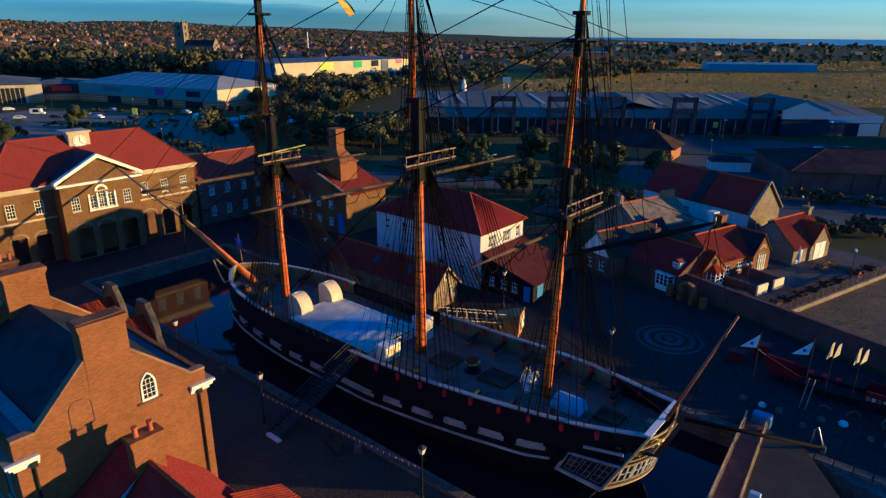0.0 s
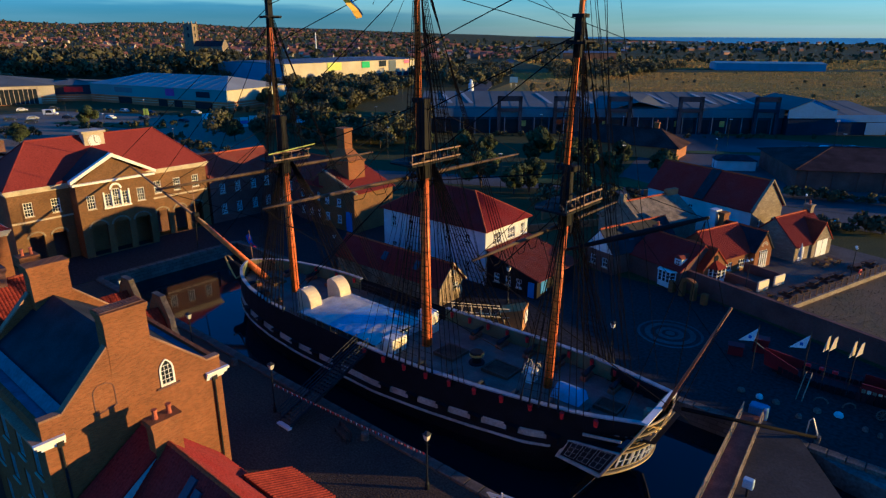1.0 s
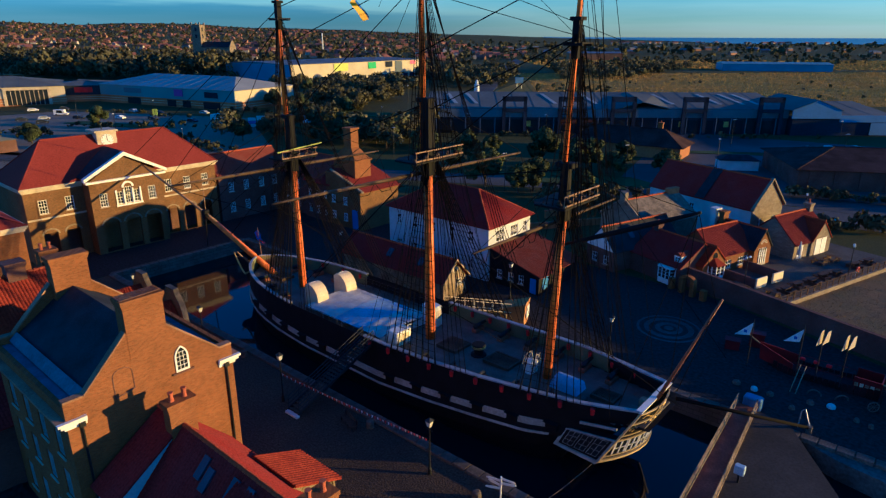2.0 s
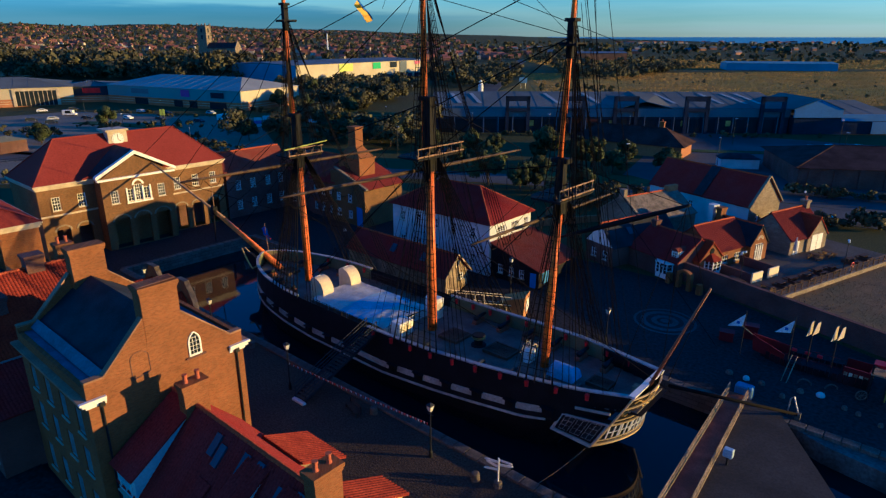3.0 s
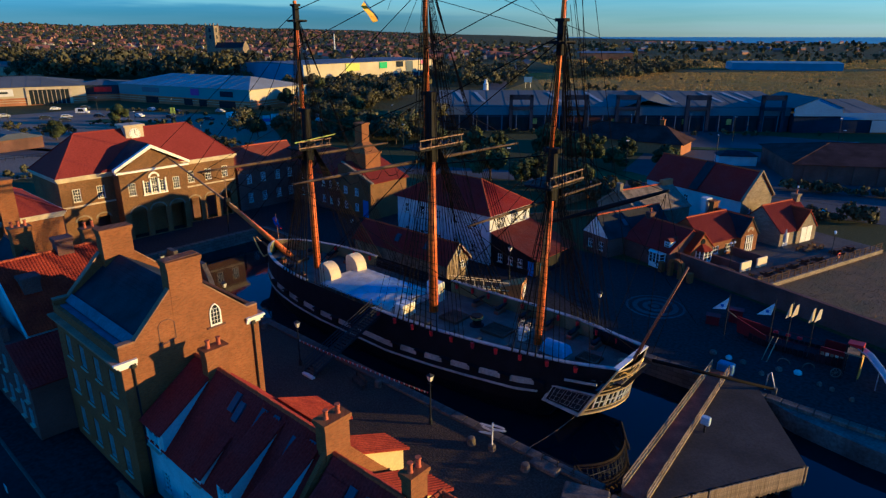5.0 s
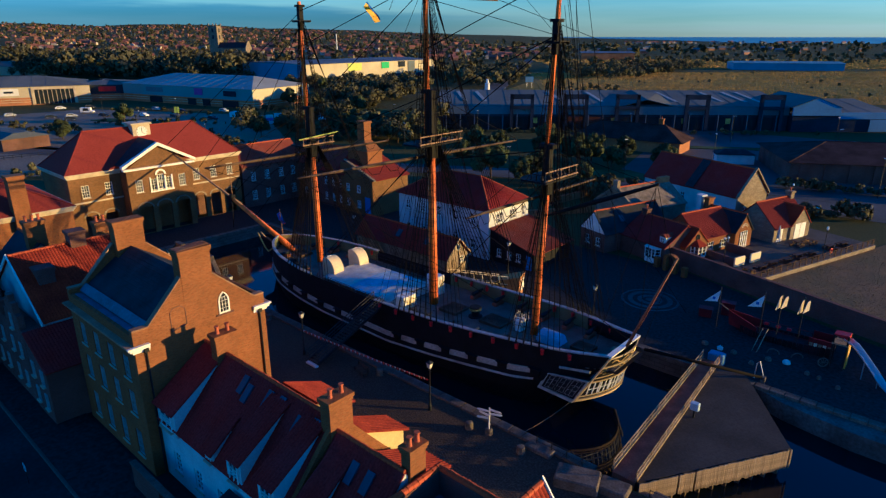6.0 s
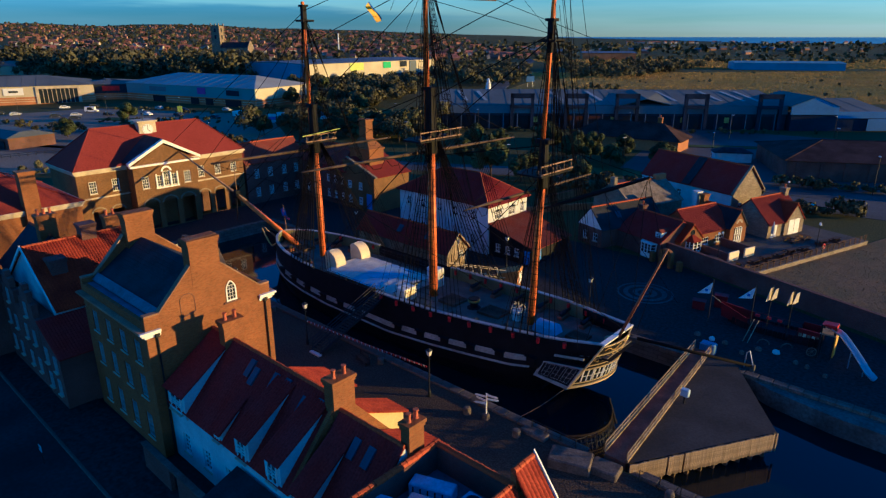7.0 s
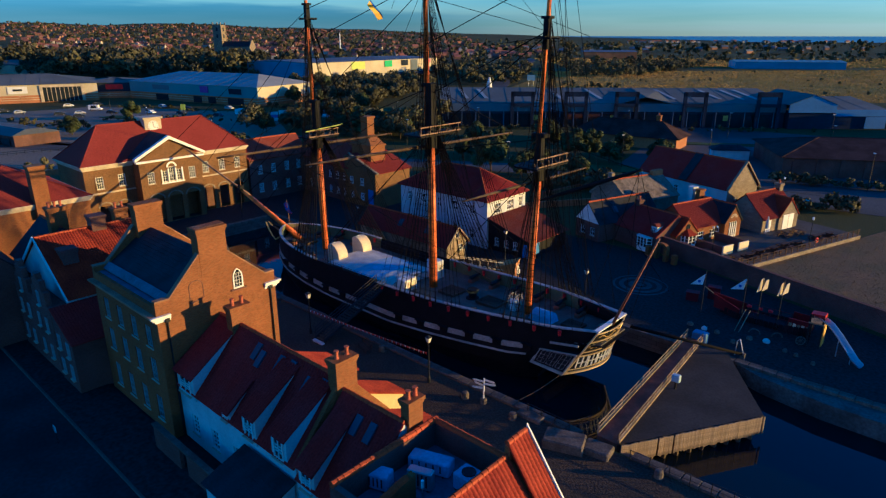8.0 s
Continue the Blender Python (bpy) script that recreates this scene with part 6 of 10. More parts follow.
tube(bm, (-10.5, 0, 2.9), (-26.0, 0, 7.9), 0.42, 0.30, 12)
part("bowsprit", bm, MAST, ship, "orange varnished bowsprit", smooth=True)
bm = nb()
tube(bm, (-23.5, 0, 7.35), (-47.0, 0, 13.4), 0.19, 0.11, 10)
part("jib_boom", bm, SPAR, ship, smooth=True)
bm = nb()
soft_box(bm, -26.4, -0.4, 7.4, -25.7, 0.4, 8.6, 0.1)
part("bowsprit_cap", bm, PAINT_BLACK, ship)
bm = nb()
tube(bm, (-26.0, 0, 8.2), (-26.0, 0, 12.0), 0.07, 0.05, 8)
part("jack_staff", bm, SPAR, ship, smooth=True)
bm = nb()
tube(bm, (-26.2, 0, 7.6), (-26.6, 0, 3.2), 0.09, 0.06, 8)
part("dolphin_striker", bm, PAINT_BLACK, ship, smooth=True)
# beakhead: knee and curved rails
bm = nb()
prism_pts = [(-14.0, -2.5), (-14.2, 2.5), (-17.5, 3.6), (-19.6, 3.3), (-19.0, 2.4), (-16.8, 1.2), (-15.2, -2.5)]
hexa(bm, [(x, -0.2, z) for x, z in prism_pts][::-1], [(x, 0.2, z) for x, z in prism_pts][::-1])
part("beakhead", bm, PAINT_BLACK, ship)
for side in (-1, 1):
    bm = nb()
    poly_tube(bm, [(-13.0, side * 2.0, 3.4), (-14.8, side * 1.7, 2.5), (-16.6, side * 1.0, 2.5), (-18.4, side * 0.45, 3.2), (-19.4, side * 0.22, 3.9)], 0.10, 6)
    part("head_rail", bm, BRASS, ship)
bm = nb()
tube(bm, (-14.75, 0.9, 4.3), (-15.1, 0.9, 8.0), 0.045, 0.03, 8)
part("flag_staff", bm, SPAR, ship, smooth=True)


def cloth(name, p, d, length, hang, mat, parent, label="", bend=0.25, n=10):
    """A hanging flag with folds."""
    bm = nb()
    p, d, hang = Vector(p), Vector(d).normalized(), Vector(hang)
    side = d.cross(hang).normalized()
    grid = []
    for i in range(n + 1):
        col = []
        for k in range(5):
            f, g = i / n, k / 4
            q = p + d * length * f * (1 - 0.15 * g) + hang * g + side * bend * math.sin(f * 7 + g * 1.5) * f
            col.append(q)
        grid.append(col)
    for off in (0.0, 0.012):
        vs = [[bm.verts.new(q + side * off) for q in col] for col in grid]
        for i in range(n):
            for k in range(4):
                f = (vs[i][k], vs[i + 1][k], vs[i + 1][k + 1], vs[i][k + 1])
                bm.faces.new(f if off else f[::-1])
    return part(name, bm, mat, parent, label, smooth=True)


jk = thing("jack_flag", -15.1, 0.9, 6.2, label="small red, white and blue flag on the bow staff", category="flag")
cloth("field", (0, 0, 1.5), (0.25, 0.1, -0.55), 1.9, (-0.6, -0.15, -0.5), BLUE_CLOTH, jk)
cloth("red_cross", (-0.2, -0.04, 1.3), (0.25, 0.1, -0.55), 1.9, (-0.18, -0.05, -0.16), RED, jk, bend=0.26)

# lines of rope
def lines(name, segs, r, mat=None, label="", n=4):
    if len(segs) <= 26:
        for a, b in segs:
            bm = nb()
            tube(bm, a, b, r, r, n, caps=True)
            part(name, bm, mat or ROPE, ship, label)
        return
    bm = nb()
    for a, b in segs:
        tube(bm, a, b, r, r, n, caps=False)
    ob = part(name, bm, mat or ROPE, ship, label)
    tagged(ob, kind="stuff")


def tagged_ratline(segs, r):
    bm = nb()
    for a, b in segs:
        tube(bm, a, b, r, r, 4, caps=False)
    tagged(part("ratline_ladder", bm, ROPE, ship), kind="stuff")


def shrouds(at, z_top, x_base, gang, half_top=2.1):
    for side in (-1, 1):
        feet = [(x_base + 0.3 + 0.75 * i, side * (hb(x_base + 0.75 * i) + 0.25), rz(x_base + 0.75 * i) - 0.1) for i in range(gang)]
        c = at(z_top)
        heads = [(c[0] + 0.15 + 0.06 * i, c[1] + side * 0.55, z_top) for i in range(gang)]
        segs = list(zip(feet, heads))
        lines("shroud", segs, 0.05 if gang < 8 else 0.058)
        rat = []
        k = int((z_top - feet[0][2]) / 0.55)
        for j in range(1, k):
            f = j / k
            ring = [lerp3(a, b, f) for a, b in segs]
            rat.append((ring[0], ring[-1]))
        tagged_ratline(rat, 0.022)
        for a, b in segs:
            dead = nb()
            tube(dead, a, lerp3(a, b, 0.07), 0.09, 0.05, 6)
            part("deadeye", dead, PAINT_BLACK, ship)


def topmast_shrouds(at, z_plat, z_head, gang=4):
    for side in (-1, 1):
        c, d = at(z_plat), at(z_head)
        segs = [((c[0] - 0.3 + 0.55 * i, c[1] + side * 2.2, z_plat), (d[0] - 0.35 + 0.05 * i, d[1] + side * 0.25, z_head)) for i in range(gang)]
        lines("topmast_shroud", segs, 0.04)
        k = int((z_head - z_plat) / 0.55)
        tagged_ratline([(lerp3(*segs[0], j / k), lerp3(*segs[-1], j / k)) for j in range(1, k)], 0.022)
        lines("futtock_shroud", [((c[0] - 0.3 + 0.55 * i, c[1] + side * 2.2, z_plat), (c[0] + 0.2, c[1] + side * 0.45, z_plat - 2.6)) for i in range(gang)], 0.036)


shrouds(fore_at, 18.3, -4.9, 8)
shrouds(main_at, 20.7, 15.5, 8)
shrouds(miz_at, 19.1, 29.0, 5)
topmast_shrouds(fore_at, 18.4, 32.6)
topmast_shrouds(main_at, 20.8, 36.5, 5)
topmast_shrouds(miz_at, 19.2, 31.4)
stay = []
for side in (-1, 1):
    for at, zh, x, k in ((fore_at, 33.0, 2.5, 4), (main_at, 37.0, 22.0, 5), (miz_at, 32.0, 33.0, 3)):
        h = at(zh)
        for i in range(k):
            xx = x + 0.55 * i
            stay.append(((h[0], side * 0.15, zh - 0.3 * i), (xx, side * (hb(xx) + 0.15), rz(xx))))
lines("backstay", stay, 0.036)
fs = []
for z, (x, zz) in ((19.0, (-24.0, 7.8)), (18.5, (-20.0, 6.3)), (22.4, (-25.8, 8.5)), (32.5, (-36.0, 10.9)), (34.0, (-46.5, 13.3)), (33.0, (-26.0, 8.4))):
    p = fore_at(z)
    fs.append(((p[0], 0, z), (x, 0, zz)))
for z, q in ((21.0, (-3.6, 0.5, 4.0)), (20.6, (-3.8, -0.5, 4.0)), (25.6, (-5.2, 0, 18.6)), (36.0, (-5.6, 0.2, 22.6)), (36.4, (-5.7, -0.3, 30.0)), (38.5, (-5.8, 0, 34.0))):
    p = main_at(z)
    fs.append(((p[0], 0, z), q))
for z, q in ((19.0, (16.0, 0.3, 5.0)), (21.6, (15.6, 0, 19.0)), (31.4, (15.2, 0, 25.0)), (31.2, (15.2, 0.4, 20.9)), (38.0, (15.0, 0, 34.5)), (36.0, (15.0, -0.6, 30.0))):
    p = miz_at(z)
    fs.append(((p[0], 0, z), q))
gaff_lines = [((29.7, 0, 21.8), (39.4, 0, 20.0)), ((29.8, 0, 24.5), (36.0, 0, 18.5)), ((39.5, 0, 20.0), (41.5, -0.2, 14.0)), ((41.7, 0, 14.2), (39.0, 2.0, 5.2)), ((41.7, 0, 14.2), (39.0, -2.2, 5.3)), ((39.4, 0, 19.8), (38.2, 2.4, 5.3)), ((39.4, 0, 19.8), (36.5, -2.9, 5.1))]
lines("stay", fs, 0.045)
fs = gaff_lines
for z, q in ((43.0, (31.5, -4.0, 40.0)), (42.0, (31.0, 3.5, 36.5)), (43.5, (38.0, 0, 40.5)), (37.0, (30.6, 5.5, 30.8)), (43.0, (34.0, 6.0, 36.0)), (36.8, (6.0, 4.5, 30.0)), (40.0, (4.0, -5.0, 36.0)), (43.0, (3.0, 6.0, 34.0))):
    p = main_at(z)
    fs.append(((p[0], 0, z), q))
for z, q in ((31.0, (18.5, 10.5, 35.2)), (31.2, (18.5, -9.0, 35.0)), (38.0, (16.0, 11.5, 34.9)), (30.8, (21.0, 3.0, 30.0)), (43.0, (36.0, 4.8, 5.0)), (43.0, (36.5, -4.2, 5.0)), (40.0, (33.0, 5.0, 5.0))):
    p = miz_at(z)
    fs.append(((p[0], 0, z), q))
lines("light_stay", fs, 0.026)
br = []
for x, z, half, at, zc in ((fy[0] - 0.8, 17.2, 13.8, fore_at, 22.5), (my[0] - 0.8, 19.3, 16.0, main_at, 25.6), (cy[0] - 0.7, 17.3, 10.4, miz_at, 21.8)):
    c = at(zc)
    for side in (-1, 1):
        br.append(((x, side * half, z), (c[0], 0.3 * side, zc)))
        br.append(((x, side * half * 0.55, z), (c[0], 0.3 * side, zc - 0.5)))
        br.append(((x, side * half, z), (x + 13, side * 4.5, 13.0 if x < 10 else 8.0)))
        for k in range(6):
            y0, y1 = side * (1.0 + (half - 1.2) * k / 6), side * (1.0 + (half - 1.2) * (k + 1) / 6)
            ym, dip = (y0 + y1) / 2, 0.85
            br += [((x, y0, z), (x + 0.1, y0 * 0.7 + y1 * 0.3, z - dip)), ((x + 0.1, y0 * 0.7 + y1 * 0.3, z - dip), (x + 0.1, y0 * 0.3 + y1 * 0.7, z - dip)), ((x + 0.1, y0 * 0.3 + y1 * 0.7, z - dip), (x, y1, z))]
lines("brace_rigging", br, 0.030)
fine = []
rnd = random.Random(5)
for at, x0, z1, n in ((fore_at, -5, 21.0, 16), (main_at, 15.5, 24.5, 20), (miz_at, 29, 21.0, 18), (miz_at, 29, 31.0, 10), (main_at, 15.5, 33.0, 18), (fore_at, -5, 31.0, 12), (main_at, 12.5, 25.0, 12), (miz_at, 31.5, 36.0, 6)):
    for i in range(n):
        c = at(z1 - rnd.uniform(0, 3))
        x = x0 + rnd.uniform(-1.0, 4.0)
        side = rnd.choice((-1, 1))
        fine.append(((c[0], side * rnd.uniform(0.1, 0.6), c[2]), (x, side * (hb(x) - 0.2), rz(x))))
lines("running_rigging", fine, 0.022)
def crosstree_piece(*a):
    bm = nb()
    box(bm, *a)
    part("crosstree", bm, PAINT_BLACK, ship)


for at, zh in ((fore_at, 32.7), (miz_at, 30.6), (main_at, 36.6)):
    c = at(zh)
    crosstree_piece(c[0] - 0.9, c[1] - 0.8, zh, c[0] + 0.6, c[1] - 0.6, zh + 0.12)
    crosstree_piece(c[0] - 0.9, c[1] + 0.6, zh, c[0] + 0.6, c[1] + 0.8, zh + 0.12)
    for x in (-0.85, -0.1, 0.5):
        crosstree_piece(c[0] + x, c[1] - 0.85, zh + 0.125, c[0] + x + 0.12, c[1] + 0.85, zh + 0.24)
    crosstree_piece(c[0] - 0.55, c[1] - 0.28, zh - 0.9, c[0] - 0.05, c[1] + 0.28, zh + 1.7)
    crosstree_piece(c[0] - 0.75, c[1] - 0.4, zh + 1.7, c[0] + 0.15, c[1] + 0.4, zh + 1.95)
# yellow-green boom of the fore top
bm = nb()
tube(bm, (fore_at(19.6)[0] + 1.5, -2.9, 19.35), (fore_at(19.6)[0] + 1.5, 3.1, 19.75), 0.07, n=8)
part("top_rail_bar", bm, surface("lime_paint", (0.42, 0.46, 0.06), rough=0.5), ship, "lime-painted bar on the fore top")

flag = thing("signal_flag", 6.6, -0.6, 34.6, label="yellow and blue cloth flag flying from a stay", category="flag")
cloth("stripe", (0, 0, 0), (0.18, 0.58, -0.7), 2.4, (-0.02, -0.10, -0.13), BLUE_CLOTH, flag, bend=0.16)
cloth("cloth", (-0.02, -0.10, -0.13), (0.18, 0.58, -0.7), 2.4, (-0.07, -0.33, -0.42), YELLOW, flag, bend=0.16)

# quarter galleries and carved stern
for side in (-1, 1):
    bl, brr, tr, tl = (32.5, 1.0), (35.9, 0.95), (37.0, 3.1), (33.1, 2.45)
    y0, y1 = side * 3.3, side * 4.35
    bm = nb()
    low = [(x, y0, z) for x, z in (bl, brr, tr, tl)]
    out = [(x, y1 if z < 2 else side * 4.05, z) for x, z in (bl, brr, tr, tl)]
    if side < 0:
        hexa(bm, low, out)
    else:
        hexa(bm, low[::-1], out[::-1])
    qg = part("quarter_gallery", bm, PAINT_BLACK, ship, "projecting quarter gallery with white glazing bars")

    def on_face(f, g, lift=0.0):
        x = (1 - g) * (bl[0] + (brr[0] - bl[0]) * f) + g * (tl[0] + (tr[0] - tl[0]) * f)
        z = (1 - g) * (bl[1] + (brr[1] - bl[1]) * f) + g * (tl[1] + (tr[1] - tl[1]) * f)
        y = (1 - g) * 4.35 + g * 4.05
        return (x, side * (y + lift), z)

    def bar(bm, f0, g0, f1, g1, lift=0.07):
        lo = [on_face(f0, g0, -0.02), on_face(f1, g0, -0.02), on_face(f1, g1, -0.02), on_face(f0, g1, -0.02)]
        hi = [on_face(f0, g0, lift), on_face(f1, g0, lift), on_face(f1, g1, lift), on_face(f0, g1, lift)]
        hexa(bm, lo, hi) if side < 0 else hexa(bm, lo[::-1], hi[::-1])

    bm = nb()
    bar(bm, -0.06, -0.09, 1.03, 0.03, 0.16)
    bar(bm, -0.05, 0.97, 1.03, 1.03, 0.13)
    bar(bm, -0.06, 0.03, 0.015, 0.97, 0.10)
    bar(bm, 0.985, 0.03, 1.03, 0.97, 0.14)
    part("gallery_frame", bm, BAND_PAINT, qg)
    for k in range(3):
        f0 = 0.09 + 0.295 * k
        bm = nb()
        bar(bm, f0, 0.14, f0 + 0.235, 0.90, 0.012)
        pane = part("pane", bm, GLASS, qg)
        bm = nb()
        for i in range(3):
            bar(bm, f0 + 0.235 * i / 2 - 0.004, 0.14, f0 + 0.235 * i / 2 + 0.004, 0.90, 0.03)
        for i in range(4):
            g = 0.14 + 0.76 * i / 3
            bar(bm, f0, g - 0.006, f0 + 0.235, g + 0.006, 0.026)
        part("glazing_bar", bm, BAND_PAINT, qg)
    bm = nb()
    lo = [(32.4, side * 3.6, 0.95), (35.9, side * 3.6, 0.9), (35.9, side * 4.5, 0.9), (32.4, side * 4.5, 0.95)]
    hi = [(33.6, side * 3.4, 0.2), (35.2, side * 3.4, 0.25), (35.2, side * 3.7, 0.25), (33.6, side * 3.7, 0.2)]
    hexa(bm, hi, lo) if side > 0 else hexa(bm, hi[::-1], lo[::-1])
    part("gallery_drop", bm, PAINT_BLACK, qg)
    bm = nb()
    for a, b in ((34.2, 37.0),):
        lo = [(a, side * 4.12, rz(a) - 1.55), (b, side * 3.75, rz(b) - 1.35), (b, side * 3.75, rz(b) - 1.15), (a, side * 4.12, rz(a) - 1.35)]
        hi = [(x, y + side * 0.12, z) for x, y, z in lo]
        hexa(bm, lo, hi) if side < 0 else hexa(bm, lo[::-1], hi[::-1])
    part("side_moulding", bm, BAND_PAINT, ship)

# transom: curved rails, window row and carving, raked aft
def stern(y, g, lift=0.0):
    """A point of the stern face: y across, g from the lower counter (0) to the taffrail (1)."""
    half = 4.2 - 1.45 * g
    bow = 1.9 * (1 - (y / half) ** 2)
    return (35.8 + 2.3 * g + bow * (1 - 0.68 * g) + lift, y, 0.85 + 4.35 * g + 0.25 * (1 - (y / half) ** 2) * (1 - g))


bm = nb()
N = 18
for g0, g1 in ((0, 0.25), (0.25, 0.5), (0.5, 0.75), (0.75, 1.0)):
    for i in range(N):
        pts = []
        for g, k in ((g0, i), (g0, i + 1), (g1, i + 1), (g1, i)):
            half = 4.2 - 1.45 * g
            y = -half + 2 * half * k / N
            pts.append(stern(y, g, 0.02))
        quad(bm, *pts)
bmesh.ops.remove_doubles(bm, verts=bm.verts, dist=0.001)
st = part("transom", bm, PAINT_BLACK, ship, "black raked transom")


def stern_rail(name, g0, g1, thick, mat, span=1.0):
    bm = nb()
    for i in range(N):
        lo, hi = [], []
        for g, k in ((g0, i), (g0, i + 1), (g1, i + 1), (g1, i)):
            half = (4.2 - 1.45 * g) * span
            y = -half + 2 * half * k / N
            lo.append(stern(y, g, 0.0))
            hi.append(stern(y, g, thick))
        hexa(bm, lo, hi)
    bmesh.ops.remove_doubles(bm, verts=bm.verts, dist=0.001)
    return part(name, bm, mat, st)


GOLD_PAINT = surface("yellow_ochre_paint", (0.62, 0.46, 0.20), rough=0.5, spread=0.15)
for g0, g1, th in ((-0.03, 0.02, 0.20), (0.065, 0.085, 0.10), (0.41, 0.435, 0.14), (0.50, 0.52, 0.08), (0.75, 0.775, 0.14), (0.96, 0.99, 0.14)):
    stern_rail("moulding", g0, g1, th, GOLD_PAINT)
for k in range(7):
    y = -3.0 + k
    bm = nb()
    quad(bm, stern(y - 0.36, 0.12, 0.04), stern(y + 0.36, 0.12, 0.04), stern(y + 0.34, 0.37, 0.04), stern(y - 0.34, 0.37, 0.04))
    sw = part("stern_window", bm, GLASS, st)
    bm = nb()
    for dy in (-0.42, 0.0, 0.42):
        hexa(bm, [stern(y + dy - 0.03, 0.10, 0.03), stern(y + dy + 0.03, 0.10, 0.03), stern(y + dy + 0.03, 0.39, 0.03), stern(y + dy - 0.03, 0.39, 0.03)],
             [stern(y + dy - 0.03, 0.10, 0.09), stern(y + dy + 0.03, 0.10, 0.09), stern(y + dy + 0.03, 0.39, 0.09), stern(y + dy - 0.03, 0.39, 0.09)])
    for g in (0.235,):
        hexa(bm, [stern(y - 0.4, g - 0.008, 0.03), stern(y + 0.4, g - 0.008, 0.03), stern(y + 0.4, g + 0.008, 0.03), stern(y - 0.4, g + 0.008, 0.03)],
             [stern(y - 0.4, g - 0.008, 0.08), stern(y + 0.4, g - 0.008, 0.08), stern(y + 0.4, g + 0.008, 0.08), stern(y - 0.4, g + 0.008, 0.08)])
    part("glazing_bar", bm, PAINT_WHITE, sw)
for s in (-1, 1):
    for k in range(5):
        bm = nb()
        cy0, r0 = s * (0.5 + 0.55 * k), 0.36 - 0.03 * k
        pts = []
        for i in range(11):
            a = i / 10 * 1.7 * math.pi
            rr = r0 * (1 - 0.07 * i)
            pts.append(stern(cy0 + s * rr * math.cos(a), 0.63 + 0.19 * rr / 0.7 * math.sin(a), 0.10))
        poly_tube(bm, pts, 0.055, 5)
        part("scroll", bm, BRASS, st, "gilded scroll carving")
    bm = nb()
    poly_tube(bm, [stern(s * y, 0.86 + 0.05 * math.sin(y * 4), 0.1) for y in (0.2, 0.5, 0.8, 1.1, 1.4, 1.7, 2.0, 2.3)], 0.06, 5)
    part("garland", bm, BRASS, st, "gilded carved garland")
for s in (-1, 1):
    bm = nb()
    pts = [stern(s * (4.2 - 1.45 * g) * 0.985, g, 0.1) for g in (0.0, 0.2, 0.4, 0.6, 0.8, 1.0)]
    poly_tube(bm, pts, 0.10, 8)
    part("quarter_pillar", bm, GOLD_PAINT, st)

# waist awning, hoods, companions
aw = thing("waist_awning", 6.8, -0.6, 0, label="pale and blue-grey canvas awning over the ship's waist", category="awning")
for x0, x1, mt, lb in ((-6.0, -1.2, CANVAS, "sunlit pale canvas"), (-1.2, 3.0, CANVAS_BLUE, "blue-grey canvas"), (3.0, 5.7, CANVAS, "pale canvas")):
    bm = nb()
    n, m2 = 10, 12
    vs = {}
    for i in range(n + 1):
        for k in range(m2 + 1):
            x, y = x0 + (x1 - x0) * i / n, -3.6 + 7.0 * k / m2
            vs[i, k] = (x, y, 3.42 + 0.25 * (1 - (y / 3.7) ** 2) + 0.03 * math.sin(x * 5 + y) + 0.02 * math.sin(y * 6))
    for i in range(n):
        for k in range(m2):
            quad(bm, vs[i, k], vs[i + 1, k], vs[i + 1, k + 1], vs[i, k + 1])
            quad(bm, *[(p[0], p[1], p[2] - 0.03) for p in (vs[i, k], vs[i, k + 1], vs[i + 1, k + 1], vs[i + 1, k])])
    bmesh.ops.remove_doubles(bm, verts=bm.verts, dist=0.002)
    part("canvas", bm, mt, aw, lb, smooth=True)
bm = nb()
for x in (-6.0, -3.0, 0.0, 3.0, 5.7):
    for y in (-3.6, 3.4):
        tube(bm, (x, y, 2.6), (x, y, 3.45), 0.04, n=6)
    tube(bm, (x, -3.6, 3.4), (x, 3.4, 3.4), 0.035, n=6)
part("frame", bm, STEEL, aw)
bm = nb()
box(bm, 5.72, -3.6, 2.66, 5.80, 3.3, 3.4)
part("end_screen", bm, CANVAS, aw)


def hood(u, v, label):
    root = thing("companion_hood", u, v, 2.7, label=label, category="hatch hood", group="companion hoods")
    bm = nb()
    prof = [(-1.0, 0.0), (-1.0, 2.35), (-0.75, 2.62), (-0.35, 2.7)] + [(-0.35 + 1.55 * math.sin(a), 1.0 + 1.7 * math.cos(a)) for a in (0.25, 0.5, 0.75, 1.0, 1.25, 1.5)] + [(1.2, 0.0)]
    hexa(bm, [(x, -0.75, z) for x, z in prof], [(x, 0.75, z) for x, z in prof])
    part("shell", bm, CREAM, root)
    bm = nb()
    for k in range(1, 4):
        tube(bm, (-0.3 + 0.4 * k, 0, 2.66 - 0.15 * k * k), (-0.26 + 0.4 * k, 0.0, 2.71 - 0.15 * k * k), 0.07, n=8)
    tube(bm, (-0.5, -0.3, 2.7), (-0.5, 0.3, 2.7), 0.04, n=6)
    part("vent", bm, PAINT_WHITE, root)
    return root


hood(0.4, -2.3, "cream curved companion hood on the forward deck edge")
hood(0.4, 1.8, "cream curved companion hood on the forward deck edge")
